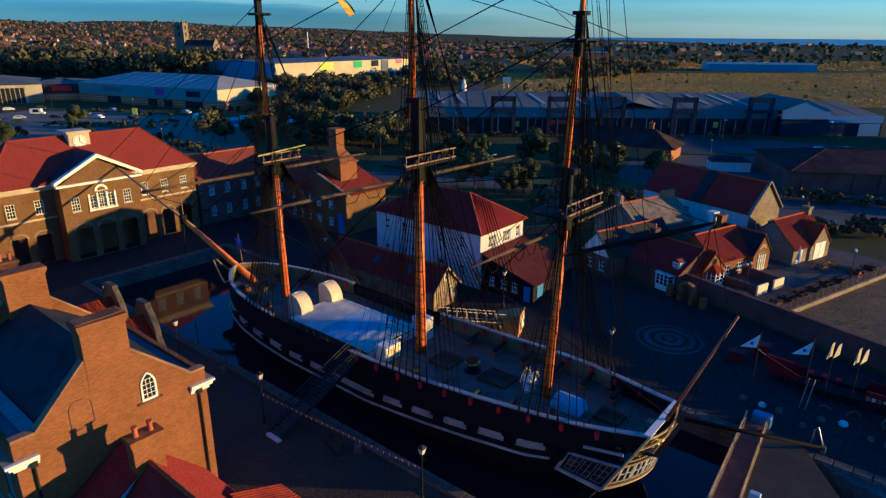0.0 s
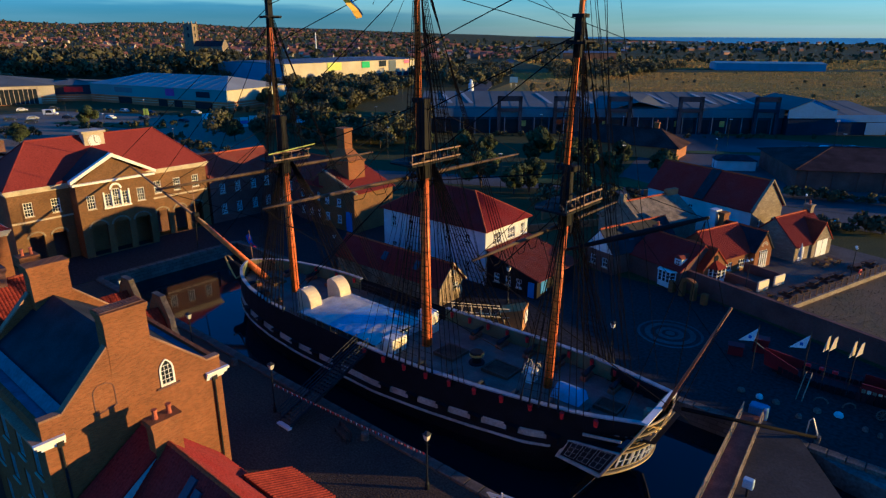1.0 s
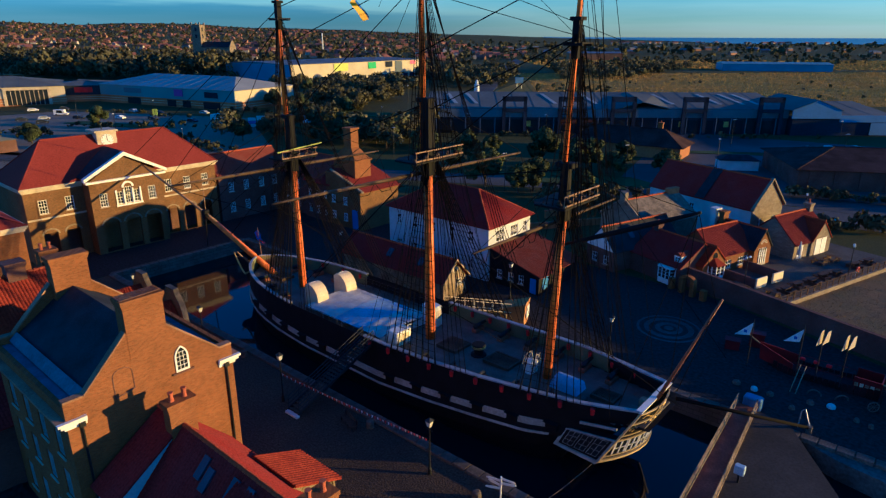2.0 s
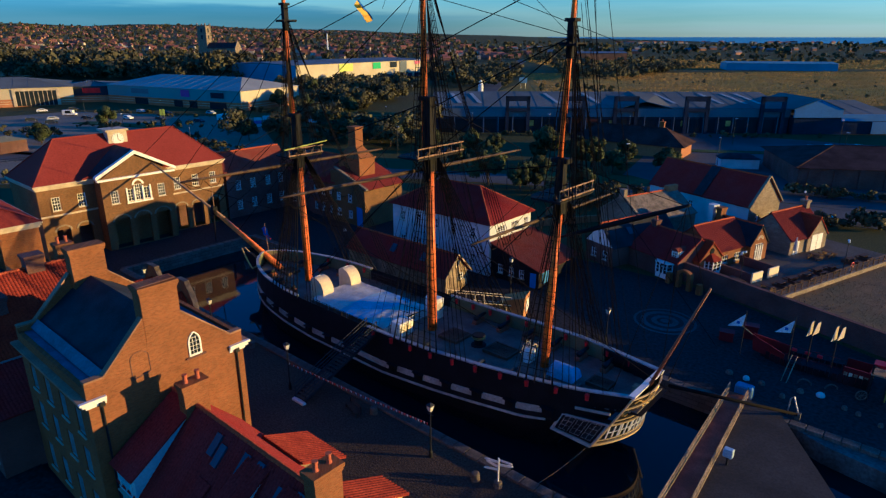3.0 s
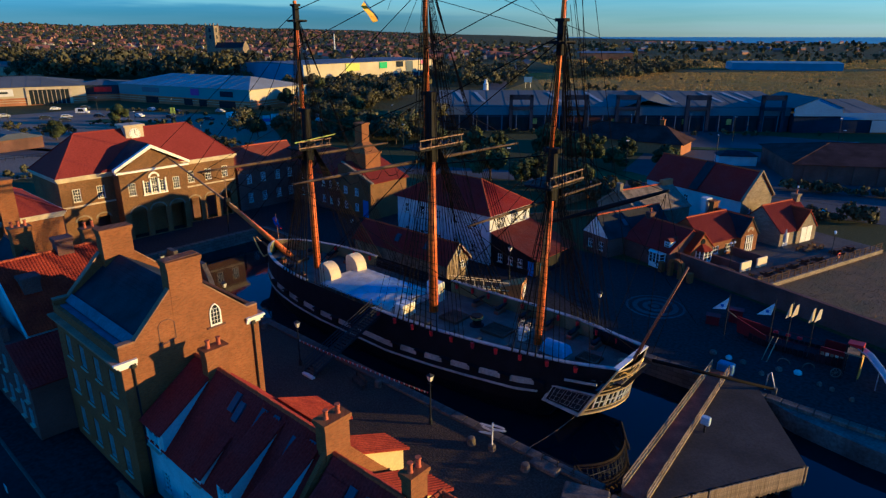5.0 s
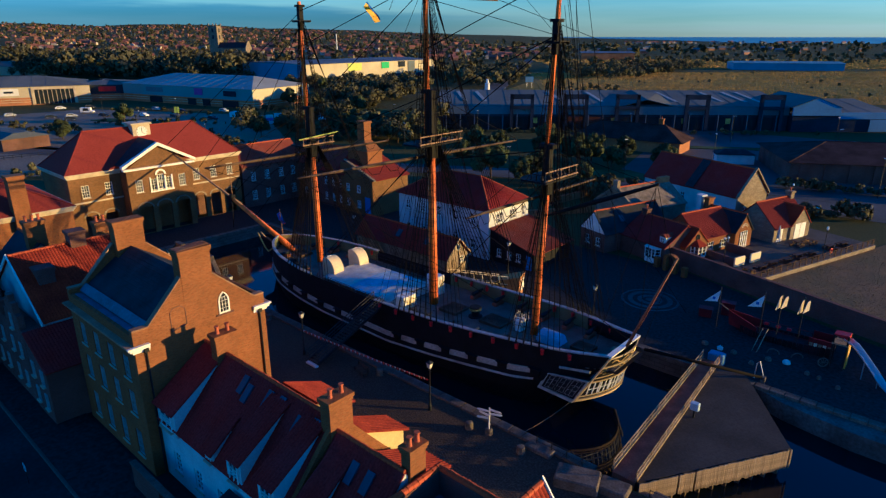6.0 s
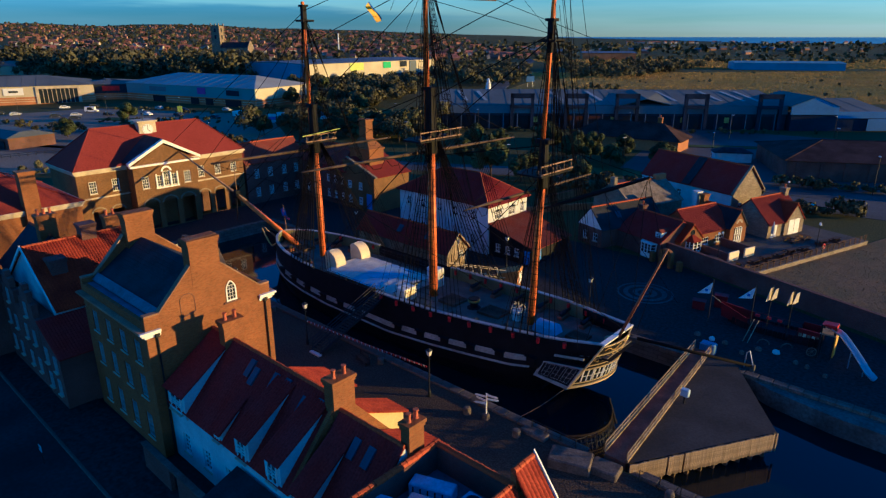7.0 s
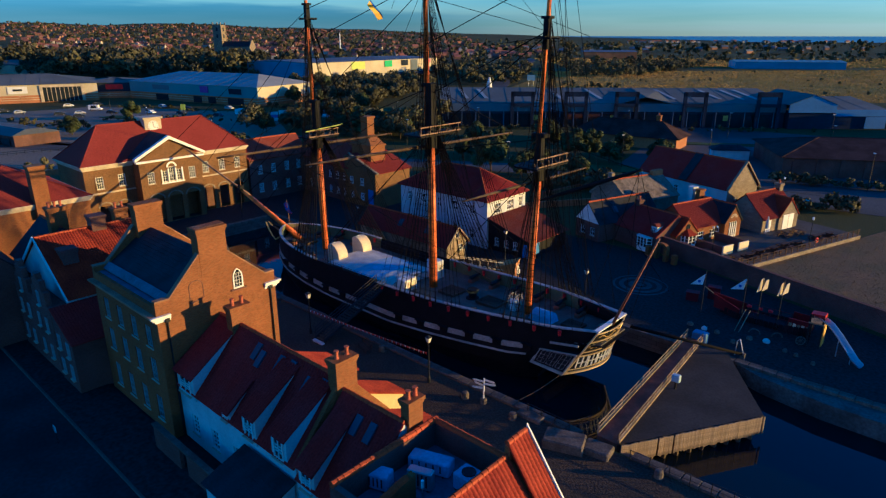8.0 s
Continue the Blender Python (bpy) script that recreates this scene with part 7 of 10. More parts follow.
for u, v, w, d, h in ((13.2, 2.6, 0.9, 0.6, 2.3), (13.5, -2.6, 0.7, 1.0, 1.5)):
    root = thing("companionway", u, v, 2.65, label="white-painted companionway box beside the main mast", category="hatch", group="companionways")
    bm = nb()
    soft_box(bm, -w, -d, 0, w, d, h, 0.08)
    part("body", bm, PAINT_WHITE, root)
    bm = nb()
    box(bm, w + 0.002, -d * 0.6, 0.1, w + 0.04, d * 0.6, h * 0.8)
    part("door", bm, CREAM, root)
cap = thing("capstan", 21.3, 0.0, dz(21.3), label="dark wooden capstan with brass rings on deck", category="capstan")
bm = nb()
turned(bm, [(0.75, 0), (0.75, 0.1), (0.45, 0.15), (0.42, 0.65), (0.62, 0.75), (0.66, 1.05), (0.6, 1.15)], n=18)
part("drum", bm, PAINT_BLACK, cap)
for z in (0.82, 0.95):
    bm = nb()
    turned(bm, [(0.655, z), (0.675, z + 0.02), (0.675, z + 0.05), (0.655, z + 0.07)], n=18)
    part("ring", bm, BRASS, cap)
wheel = thing("steering_wheel", 27.0, 0.1, dz(27.0), label="double wooden steering wheel with pale spokes on a white stand", category="ship's wheel")
bm = nb()
for x in (-0.35, 0.45):
    pts = [(x, 0.72 * math.cos(a), 1.05 + 0.72 * math.sin(a)) for a in [2 * math.pi * i / 16 for i in range(17)]]
    poly_tube(bm, pts, 0.05, 6)
    for i in range(8):
        a = 2 * math.pi * i / 8
        tube(bm, (x, 0, 1.05), (x, 0.95 * math.cos(a), 1.05 + 0.95 * math.sin(a)), 0.035, n=5)
part("rim", bm, STONE_PALE, wheel)
bm = nb()
soft_box(bm, -0.3, -0.55, 0, 0.4, 0.55, 1.15, 0.1)
tube(bm, (-0.5, 0, 1.05), (0.6, 0, 1.05), 0.18, n=10)
part("stand", bm, PAINT_WHITE, wheel)
sk = thing("covered_skylight", 31.0, -0.5, dz(31.0), label="skylight under a blue-grey canvas cover", category="skylight")
bm = nb()
hexa(bm, [(-1.3, -0.9, 0), (1.3, -0.9, 0), (1.3, 0.9, 0), (-1.3, 0.9, 0)], [(-1.1, -0.75, 0.75), (1.1, -0.75, 0.75), (1.1, 0.75, 0.75), (-1.1, 0.75, 0.75)])
hexa(bm, [(-1.1, -0.75, 0.75), (1.1, -0.75, 0.75), (1.1, 0.75, 0.75), (-1.1, 0.75, 0.75)], [(-1.0, -0.1, 1.15), (1.0, -0.1, 1.15), (1.0, 0.1, 1.15), (-1.0, 0.1, 1.15)])
bmesh.ops.bevel(bm, geom=bm.edges[:], offset=0.06, segments=2, affect="EDGES")
part("cover", bm, CANVAS_BLUE, sk, smooth=False)
for u, w2, l2 in ((24.0, 1.1, 1.4), (18.3, 1.2, 1.2), (34.2, 0.8, 1.0), (-9.0, 0.9, 1.0)):
    root = thing("hatch", u, 0, dz(u), label="low dark hatch coaming with grating on deck", category="hatch", group="deck hatches")
    bm = nb()
    for a in ((-l2, -w2, l2, -w2 + 0.15), (-l2, w2 - 0.15, l2, w2), (-l2, -w2 + 0.15, -l2 + 0.15, w2 - 0.15), (l2 - 0.15, -w2 + 0.15, l2, w2 - 0.15)):
        box(bm, a[0], a[1], 0, a[2], a[3], 0.32)
    part("coaming", bm, SPAR_DARK, root)
    bm = nb()
    k = int(2 * (w2 - 0.15) / 0.16)
    for i in range(k):
        y = -w2 + 0.15 + (i + 0.3) * 0.16
        box(bm, -l2 + 0.15, y, 0.2, l2 - 0.15, y + 0.08, 0.28)
    part("grating", bm, SPAR_DARK, root)

# carronades along the quarterdeck and red fire buckets
gun_root = thing("carronade", 18.0, -4.3, dz(18.0), label="black carronade on a red-brown wooden slide", category="cannon", group="carronades")
bm = nb()
tube(bm, (0, 0.75, 0.62), (0, -0.95, 0.70), 0.24, 0.16, 12)
part("barrel", bm, IRON, gun_root, smooth=True)
bm = nb()
soft_box(bm, -0.3, -0.6, 0.05, 0.3, 0.9, 0.42, 0.06)
part("carriage", bm, TIMBER_RED, gun_root)
for k, u in enumerate((21.2, 24.4, 27.6, 30.6, 33.4)):
    copy_thing(gun_root, PLACE @ pose(u, -(hb(u) - 1.35), dz(u)))
for k, u in enumerate((18.0, 21.2, 24.4, 27.6, 30.6, 33.4)):
    copy_thing(gun_root, PLACE @ pose(u, hb(u) - 1.35, dz(u), 0, 0, 180))
for u in (-9.5, -6.5, -3.5):
    for s in (-1, 1):
        copy_thing(gun_root, PLACE @ pose(u, s * (hb(u) - 1.35), dz(u), 0, 0, 180 if s > 0 else 0))
bucket = thing("fire_bucket", 14.0, hb(14.0) - 0.42, rz(14.0) - 0.62, label="red leather fire bucket hanging at the rail", category="bucket", group="fire buckets")
bm = nb()
turned(bm, [(0.15, 0), (0.19, 0.5), (0.19, 0.52)], n=10)
part("pail", bm, RED, bucket)
bm = nb()
poly_tube(bm, [(0.18 * math.cos(a), 0, 0.5 + 0.2 * math.sin(a)) for a in [math.pi * i / 6 for i in range(7)]], 0.02, 5)
part("handle", bm, ROPE, bucket)
for i in range(1, 11):
    u = 14.0 + 2.35 * i
    copy_thing(bucket, PLACE @ pose(u, hb(u) - 0.42, rz(u) - 0.62))
for i in range(10):
    u = 13.0 + 2.45 * i
    copy_thing(bucket, PLACE @ pose(u, -hb(u) - 0.28, rz(u) - 0.55))
for u in (-6.8, -3.6, -0.8):
    copy_thing(bucket, PLACE @ pose(u, hb(u) - 0.42, rz(u) - 0.62))


# ---- quayside things ----
gw = thing("gangway", 12.4, -10.2, 0, label="dark steel gangway with handrails from the quay to the ship", category="gangway")
bm = nb()
a, b = (0, -4.5, 0.25), (0, 4.6, 3.75)
for s in (-0.7, 0.7):
    hexa(bm, [(s - 0.06, -4.5, 0.1), (s + 0.06, -4.5, 0.1), (s + 0.06, 4.6, 3.6), (s - 0.06, 4.6, 3.6)], [(s - 0.06, -4.5, 0.42), (s + 0.06, -4.5, 0.42), (s + 0.06, 4.6, 3.92), (s - 0.06, 4.6, 3.92)])
part("side_beam", bm, IRON, gw)
for k in range(26):
    bm = nb()
    f = (k + 0.5) / 26
    y, z = -4.5 + 9.1 * f, 0.3 + 3.5 * f
    box(bm, -0.64, y - 0.13, z, 0.64, y + 0.13, z + 0.04)
    part("tread", bm, SPAR_DARK, gw)
for s in (-0.72, 0.72):
    bm = nb()
    for k in range(9):
        f = k / 8
        y, z = -4.4 + 8.9 * f, 0.4 + 3.45 * f
        tube(bm, (s, y, z), (s, y, z + 1.1), 0.03, n=6)
    for h in (0.35, 0.72, 1.1):
        tube(bm, (s, -4.4, 0.4 + h), (s, 4.5, 3.85 + h), 0.045, n=6)
    part("handrail", bm, IRON, gw)
bm = nb()
soft_box(bm, -0.8, -4.8, 0.02, 0.8, -4.4, 0.22, 0.04)
part("foot_plate", bm, WHITE_BOARD, gw)

gw2 = thing("visitor_ramp", 14.0, 9.8, 0, label="pale timber visitor ramp with railings on the far quay", category="gangway")
bm = nb()
hexa(bm, [(-2.2, -3.4, 3.0), (-0.8, -3.4, 3.0), (2.6, 2.4, 1.5), (1.2, 2.4, 1.5)], [(-2.2, -3.4, 3.15), (-0.8, -3.4, 3.15), (2.6, 2.4, 1.65), (1.2, 2.4, 1.65)])
part("ramp_deck", bm, SPAR_DARK, gw2)
for x0, x1 in ((-2.2, 1.2), (-0.8, 2.6)):
    bm = nb()
    for h in (0.1, 1.1):
        tube(bm, (x0, -3.4, 3.1 + h), (x1, 2.4, 1.6 + h), 0.04, n=6)
    for k in range(7):
        f = k / 6
        tube(bm, (x0 + (x1 - x0) * f, -3.4 + 5.8 * f, 3.1 - 1.5 * f), (x0 + (x1 - x0) * f, -3.4 + 5.8 * f, 4.25 - 1.5 * f), 0.03, n=6)
    part("railing", bm, CREAM, gw2)
bm = nb()
for x, y in ((1.0, 1.6), (2.4, 1.6), (0.2, -0.2)):
    box(bm, x - 0.1, y - 0.1, 0, x + 0.1, y + 0.1, 1.7)
part("trestle", bm, TIMBER, gw2)
ki = thing("wooden_kiosk", 16.3, 13.3, 0, turn=20, label="small orange-brown wooden kiosk with a white poster", category="kiosk")
bm = nb()
hexa(bm, [(-1.3, -1.1, 0), (1.3, -1.1, 0), (1.3, 1.1, 0), (-1.3, 1.1, 0)], [(-1.5, -1.2, 2.0), (1.5, -1.2, 2.9), (1.5, 1.2, 2.9), (-1.5, 1.2, 2.0)])
part("body", bm, surface("orange_brown_boards", (0.42, 0.20, 0.06), spread=0.25), ki)
bm = nb()
box(bm, 1.42, -0.5, 0.9, 1.53, 0.75, 2.3)
part("poster", bm, WHITE_BOARD, ki)


def street_lamp(u, v, h=4.9):
    root = thing("lamp_post", u, v, 0, label="black iron lamp post with a lantern head", category="street lamp", group="quay lamp posts")
    bm = nb()
    turned(bm, [(0.16, 0), (0.16, 0.5), (0.10, 0.65), (0.07, 1.0), (0.05, h - 0.8), (0.09, h - 0.75), (0.05, h - 0.7)], n=10)
    part("post", bm, IRON, root)
    bm = nb()
    tube(bm, (-0.3, 0, h - 1.0), (0.3, 0, h - 1.0), 0.025, n=6)
    part("ladder_bar", bm, IRON, root)
    bm = nb()
    hexa(bm, [(-0.12, -0.12, h - 0.7), (0.12, -0.12, h - 0.7), (0.12, 0.12, h - 0.7), (-0.12, 0.12, h - 0.7)], [(-0.22, -0.22, h - 0.2), (0.22, -0.22, h - 0.2), (0.22, 0.22, h - 0.2), (-0.22, 0.22, h - 0.2)])
    lan = part("lantern", bm, surface("frosted_lantern", (0.62, 0.60, 0.52), rough=0.3), root)
    bm = nb()
    hexa(bm, [(-0.27, -0.27, h - 0.2), (0.27, -0.27, h - 0.2), (0.27, 0.27, h - 0.2), (-0.27, 0.27, h - 0.2)], [(-0.06, -0.06, h), (0.06, -0.06, h), (0.06, 0.06, h), (-0.06, 0.06, h)])
    part("cap", bm, IRON, lan)
    return root


lp = street_lamp(26.6, -12.8)
for u, v in ((10.0, -14.0), (-4.7, -13.3), (-19.2, -13.6), (28.5, 12.4), (12.0, 18.6), (-14.0, 13.5)):
    copy_thing(lp, PLACE @ pose(u, v, 0))

bm, bm2, bm3 = nb(), nb(), nb()
rnd = random.Random(3)
pts = [(10.1, -13.95), (26.5, -12.85)]
n = 58
for i in range(n):
    f = i / n
    u, v = pts[0][0] + (pts[1][0] - pts[0][0]) * f, pts[0][1] + (pts[1][1] - pts[0][1]) * f
    sag = lambda q: 2.85 + 0.25 * q - 0.12 * 4 * q * (1 - q)
    z = sag(f)
    f2 = (i + 1) / n
    z2 = sag(f2)
    tube(bm3, (u, v, z), (pts[0][0] + (pts[1][0] - pts[0][0]) * f2, pts[0][1] + (pts[1][1] - pts[0][1]) * f2, z2), 0.012, n=4, caps=False)
    t = bm if i % 2 else bm2
    d = rnd.uniform(-0.05, 0.05)
    hexa(t, [(u, v - 0.01, z), (u + 0.17, v - 0.01, z), (u + 0.085, v - 0.01 + d, z - 0.24)], [(u, v + 0.01, z), (u + 0.17, v + 0.01, z), (u + 0.085, v + 0.01 + d, z - 0.24)])
bunt = thing("bunting", 0, 0, 0, label="string of small red and white pennants between the lamp posts", category="bunting")
tagged(part("red_pennants", bm, RED, bunt), kind="stuff")
tagged(part("white_pennants", bm2, WHITE_BOARD, bunt), kind="stuff")
part("cord", bm3, ROPE_PALE, bunt)
sp_ = thing("finger_post", 32.6, -12.1, 0, label="white wooden finger signpost on the cobbled quay", category="signpost")
bm = nb()
tube(bm, (0, 0, 0), (0, 0, 2.5), 0.07, 0.06, 8)
part("post", bm, PAINT_WHITE, sp_)
for k, (a, z) in enumerate(((10, 2.25), (195, 2.05), (25, 1.85), (180, 1.65), (205, 1.42))):
    bm = nb()
    m = Matrix.Rotation(radians(a), 4, "Z")
    hexa(bm, [m @ Vector(p) for p in ((0.08, -0.02, z), (0.95, -0.02, z), (1.1, -0.02, z + 0.09), (0.95, -0.02, z + 0.18), (0.08, -0.02, z + 0.18))],
         [m @ Vector(p) for p in ((0.08, 0.02, z), (0.95, 0.02, z), (1.1, 0.02, z + 0.09), (0.95, 0.02, z + 0.18), (0.08, 0.02, z + 0.18))])
    part("finger_board", bm, PAINT_WHITE, sp_)
bm = nb()
turned(bm, [(0.34, 0), (0.30, 0.45), (0.22, 0.5)], n=9)
part("stone_base", bm, COPING, sp_)
bo = thing("stone_bollard", 30.9, -12.6, 0, label="squat worn stone bollard on the quay", category="bollard", group="bollards")
bm = nb()
turned(bm, [(0.36, 0), (0.33, 0.5), (0.30, 0.62), (0.18, 0.68)], n=10)
part("stone", bm, COPING, bo)
for u, v in ((36.0, -12.4), (48.4, -11.2), (18.8, -11.6), (0.0, -11.6)):
    copy_thing(bo, PLACE @ pose(u, v, 0, 0, 0, 30 * u))
bt = thing("quay_bench", 17.2, -12.6, 0, turn=-14, label="dark timber bench with a slatted back on the quay", category="bench")
for k in range(3):
    bm = nb()
    soft_box(bm, -1.1, -0.24 + 0.17 * k, 0.42, 1.1, -0.1 + 0.17 * k, 0.47, 0.01)
    part("seat_slat", bm, SPAR_DARK, bt)
for k in range(2):
    bm = nb()
    soft_box(bm, -1.1, 0.30 + 0.04 * k, 0.58 + 0.17 * k, 1.1, 0.34 + 0.04 * k, 0.70 + 0.17 * k, 0.01)
    part("back_slat", bm, SPAR_DARK, bt)
for x in (-0.95, 0.95):
    bm = nb()
    box(bm, x - 0.04, -0.22, 0, x + 0.04, -0.14, 0.42)
    box(bm, x - 0.04, 0.22, 0, x + 0.04, 0.30, 0.9)
    box(bm, x - 0.04, -0.22, 0.37, x + 0.04, 0.30, 0.42)
    part("leg", bm, IRON, bt)
for u, v, t, w, d, h in ((41.2, -12.6, 20, 1.6, 1.0, 0.85), (43.6, -11.6, 8, 1.1, 0.8, 0.6), (37.0, -11.2, 0, 1.2, 0.5, 0.35)):
    bm = nb()
    soft_box(bm, -w, -d, 0, w, d, h, 0.1)
    solid("stone_block", bm, COPING, u, v, 0, t, label="large worn stone block by the lock", category="stone block", group="stone blocks")
for i, (p, q) in enumerate((((36.5, -10.9), (40.6, -10.9)), ((40.6, -10.9), (41.4, -9.0)), ((46.0, -11.0), (55.0, -10.4)))):
    root = thing("iron_railing", (p[0] + q[0]) / 2, (p[1] + q[1]) / 2, 0, label="thin dark iron railing on the quay edge", category="railing", group="quay railings")
    o = Vector(((p[0] + q[0]) / 2, (p[1] + q[1]) / 2))
    P, Q = Vector(p) - o, Vector(q) - o
    bm = nb()
    for h in (0.55, 1.05):
        tube(bm, (*P, h), (*Q, h), 0.025, n=5)
    part("rail", bm, IRON, root)
    k = max(2, round((Q - P).length / 1.5))
    for j in range(k + 1):
        bm = nb()
        c = P.lerp(Q, j / k)
        tube(bm, (*c, 0), (*c, 1.1), 0.035, n=6)
        part("post", bm, IRON, root)

# lock gate platform with its walkway and timber fendering
pf = thing("lock_platform", 46.5, -1.0, 0, label="triangular grey lock platform with plank fendering and red-brown walkway", category="platform")
T = lambda u, v: (u - 46.5, v + 1.0)
bm = nb()
tri = [T(44.75, -10.3), T(51.9, 1.5), T(45.6, 11.0), T(42.9, 11.3)]
prism(bm, tri, -0.35, 0.6)
part("deck", bm, ROOF_FELT, pf, "grey felted deck")
bm = nb()
prism(bm, [T(42.75, -10.2), T(44.55, -10.3), T(42.75, 11.8), T(41.2, 11.8)], -0.3, 0.52)
part("walkway", bm, TIMBER_RED, pf, "red-brown timber walkway")
for p, q in ((T(42.7, -10.0), T(41.2, 11.8)), (T(44.6, -10.2), T(42.8, 11.8))):
    P, Q = Vector((*p, 0.52)), Vector((*q, 0.52))
    bm = nb()
    d = (Q - P).normalized()
    hexa(bm, [(*(P + Vector((-0.1, 0, 0))).xy, 0.6), (*(P + Vector((0.1, 0, 0))).xy, 0.6), (*(Q + Vector((0.1, 0, 0))).xy, 0.6), (*(Q + Vector((-0.1, 0, 0))).xy, 0.6)],
         [(*(P + Vector((-0.1, 0, 0))).xy, 0.8), (*(P + Vector((0.1, 0, 0))).xy, 0.8), (*(Q + Vector((0.1, 0, 0))).xy, 0.8), (*(Q + Vector((-0.1, 0, 0))).xy, 0.8)])
    part("kerb", bm, TIMBER, pf)
    for h in (1.0, 1.4):
        bm = nb()
        tube(bm, P + Vector((0, 0, h - 0.52)), Q + Vector((0, 0, h - 0.52)), 0.055, n=6)
        part("rail", bm, TIMBER, pf)
    for k in range(15):
        bm = nb()
        c = P.lerp(Q, k / 14)
        box(bm, c.x - 0.035, c.y - 0.035, 0.5, c.x + 0.035, c.y + 0.035, 1.42)
        part("post", bm, TIMBER, pf)
bm = nb()
box(bm, -0.075, -0.05, -1.6, 0.075, 0.05, 0.06)
plank_me = bpy.data.meshes.new("plank")
bm.to_mesh(plank_me)
bm.free()
plank_me.materials.append(TIMBER)
P, Q = Vector((*T(44.9, -10.35), 0.58)), Vector((*T(52.0, 1.45), 0.58))
ang = math.atan2(Q.y - P.y, Q.x - P.x)
rnd = random.Random(8)
nP = 84
for k in range(nP):
    if rnd.random() < 0.03:
        continue
    c = P.lerp(Q, (k + 0.5) / nP)
    share("plank", plank_me, pf, Matrix.Translation(c + Vector((math.sin(ang) * 0.06, -math.cos(ang) * 0.06, rnd.uniform(-0.05, 0.02)))) @ Matrix.Rotation(ang + rnd.uniform(-0.05, 0.05), 4, "Z") @ Matrix.Rotation(rnd.uniform(-0.012, 0.012), 4, "Y") @ Matrix.Diagonal((1, 1, rnd.uniform(0.95, 1.05), 1)))
for k in range(11):
    bm = nb()
    c = P.lerp(Q, (k + 0.6) / 11.2)
    c = c + Vector((-math.sin(ang) * 0.42, math.cos(ang) * 0.42, 0))
    box(bm, c.x - 0.15, c.y - 0.15, -4, c.x + 0.15, c.y + 0.15, -0.36)
    part("pile", bm, surface("wet_pile", (0.12, 0.085, 0.05), rough=0.6) if k == 0 else bpy.data.materials["wet_pile"], pf)
cb = thing("control_box", 44.6, 0.6, 0.6, label="pale blue control box on a short post", category="box")
bm = nb()
box(bm, -0.07, -0.07, 0, 0.07, 0.07, 0.8)
part("post", bm, IRON, cb)
bm = nb()
soft_box(bm, -0.35, -0.25, 0.8, 0.35, 0.25, 1.45, 0.05)
part("cabinet", bm, surface("pale_blue_paint", (0.40, 0.50, 0.56), rough=0.45), cb)
cb2 = thing("ticket_bin", 42.3, 12.6, 0, label="small blue bin by the walkway", category="bin")
bm = nb()
soft_box(bm, -0.75, -0.5, 0, 0.75, 0.5, 1.15, 0.1)
part("body", bm, surface("sky_blue_paint", (0.12, 0.22, 0.36), rough=0.4), cb2)
bo2 = thing("mooring_boom", 43.0, 7.5, 0, label="long dark timber boom between ship and quay", category="boom")
bm = nb()
tube(bm, (-4.2, -4.6, 4.1), (4.0, 4.0, 0.6), 0.16, 0.13, 10)
part("spar", bm, ROPE, bo2, smooth=True)
bm = nb()
box(bm, 3.8, 3.8, 0, 4.2, 4.2, 0.75)
part("foot", bm, QUAY_STONE, bo2)
dv = thing("quay_davit", 46.6, 12.0, 0, label="pale tubular davit on the far quay", category="davit")
bm = nb()
poly_tube(bm, [(-0.5, 0, 0), (-0.45, 0, 1.6), (-0.2, 0, 1.9), (0.3, -0.4, 0.9), (0.45, -0.5, 0)], 0.06, 6)
part("frame", bm, STEEL, dv)
QUAY_DARK = surface("wet_dark_stone", (0.108, 0.094, 0.081), rough=0.8, big=0.4, small=4, spread=0.35)
ground_patch("quay_apron", [(46.5, 10.5), (49.6, 9.2), (55, 8.2), (90, 7.4), (90, 10.5)], QUAY_DARK, -0.06, "worn stone apron at the foot of the far quay", depth=3.5)

# fountain rings on the square
for r0, r1, z in ((0.0, 0.5, 0.08), (0.9, 1.5, 0.045), (2.1, 2.7, 0.04), (3.2, 3.5, 0.036)):
    bm = nb()
    n = 40
    for i in range(n):
        a0, a1 = 2 * math.pi * i / n, 2 * math.pi * (i + 1) / n
        p = [(r * math.cos(a), r * math.sin(a)) for a, r in ((a0, r0), (a0, r1), (a1, r1), (a1, r0))]
        if r0 == 0:
            p = p[1:3] + [(0, 0)]
        hexa(bm, [(x, y, 0.0) for x, y in p], [(x, y, z) for x, y in p])
    solid("paving_ring", bm, ASPHALT, 30.4, 23.4, 0, label="ring of pale paving set in the square", category="paving", group="paving rings", kind="structure")

# play ship with sails and a steel slide
PLAY_RED = surface("dark_red_boards", (0.115, 0.009, 0.013), rough=0.6, spread=0.25, per_piece=0.25)
ps = thing("play_ship", 44.8, 20.2, 0, label="red timber play ship with small white sails", category="playground")
# near-black copy of the red boards, shade put into the colour
PLAY_SHADE = surface("shaded_red_boards", (0.022, 0.010, 0.012), rough=0.8, spread=0.4, per_piece=0.4)
for side in (-1, 1):
    for k in range(19):
        x = -3.6 + 0.5 * k
        y = 2.1 + side * 1.25 * (1 - 0.75 * max(0.0, -(x + 1.2) / 2.6) ** 2)
        bm = nb()
        box(bm, x, y - 0.06, 0, x + 0.44, y + 0.06, 0.7 + 0.22 * (x / 4) ** 2)
        part("hull_board", bm, PLAY_SHADE, ps)
bm = nb()
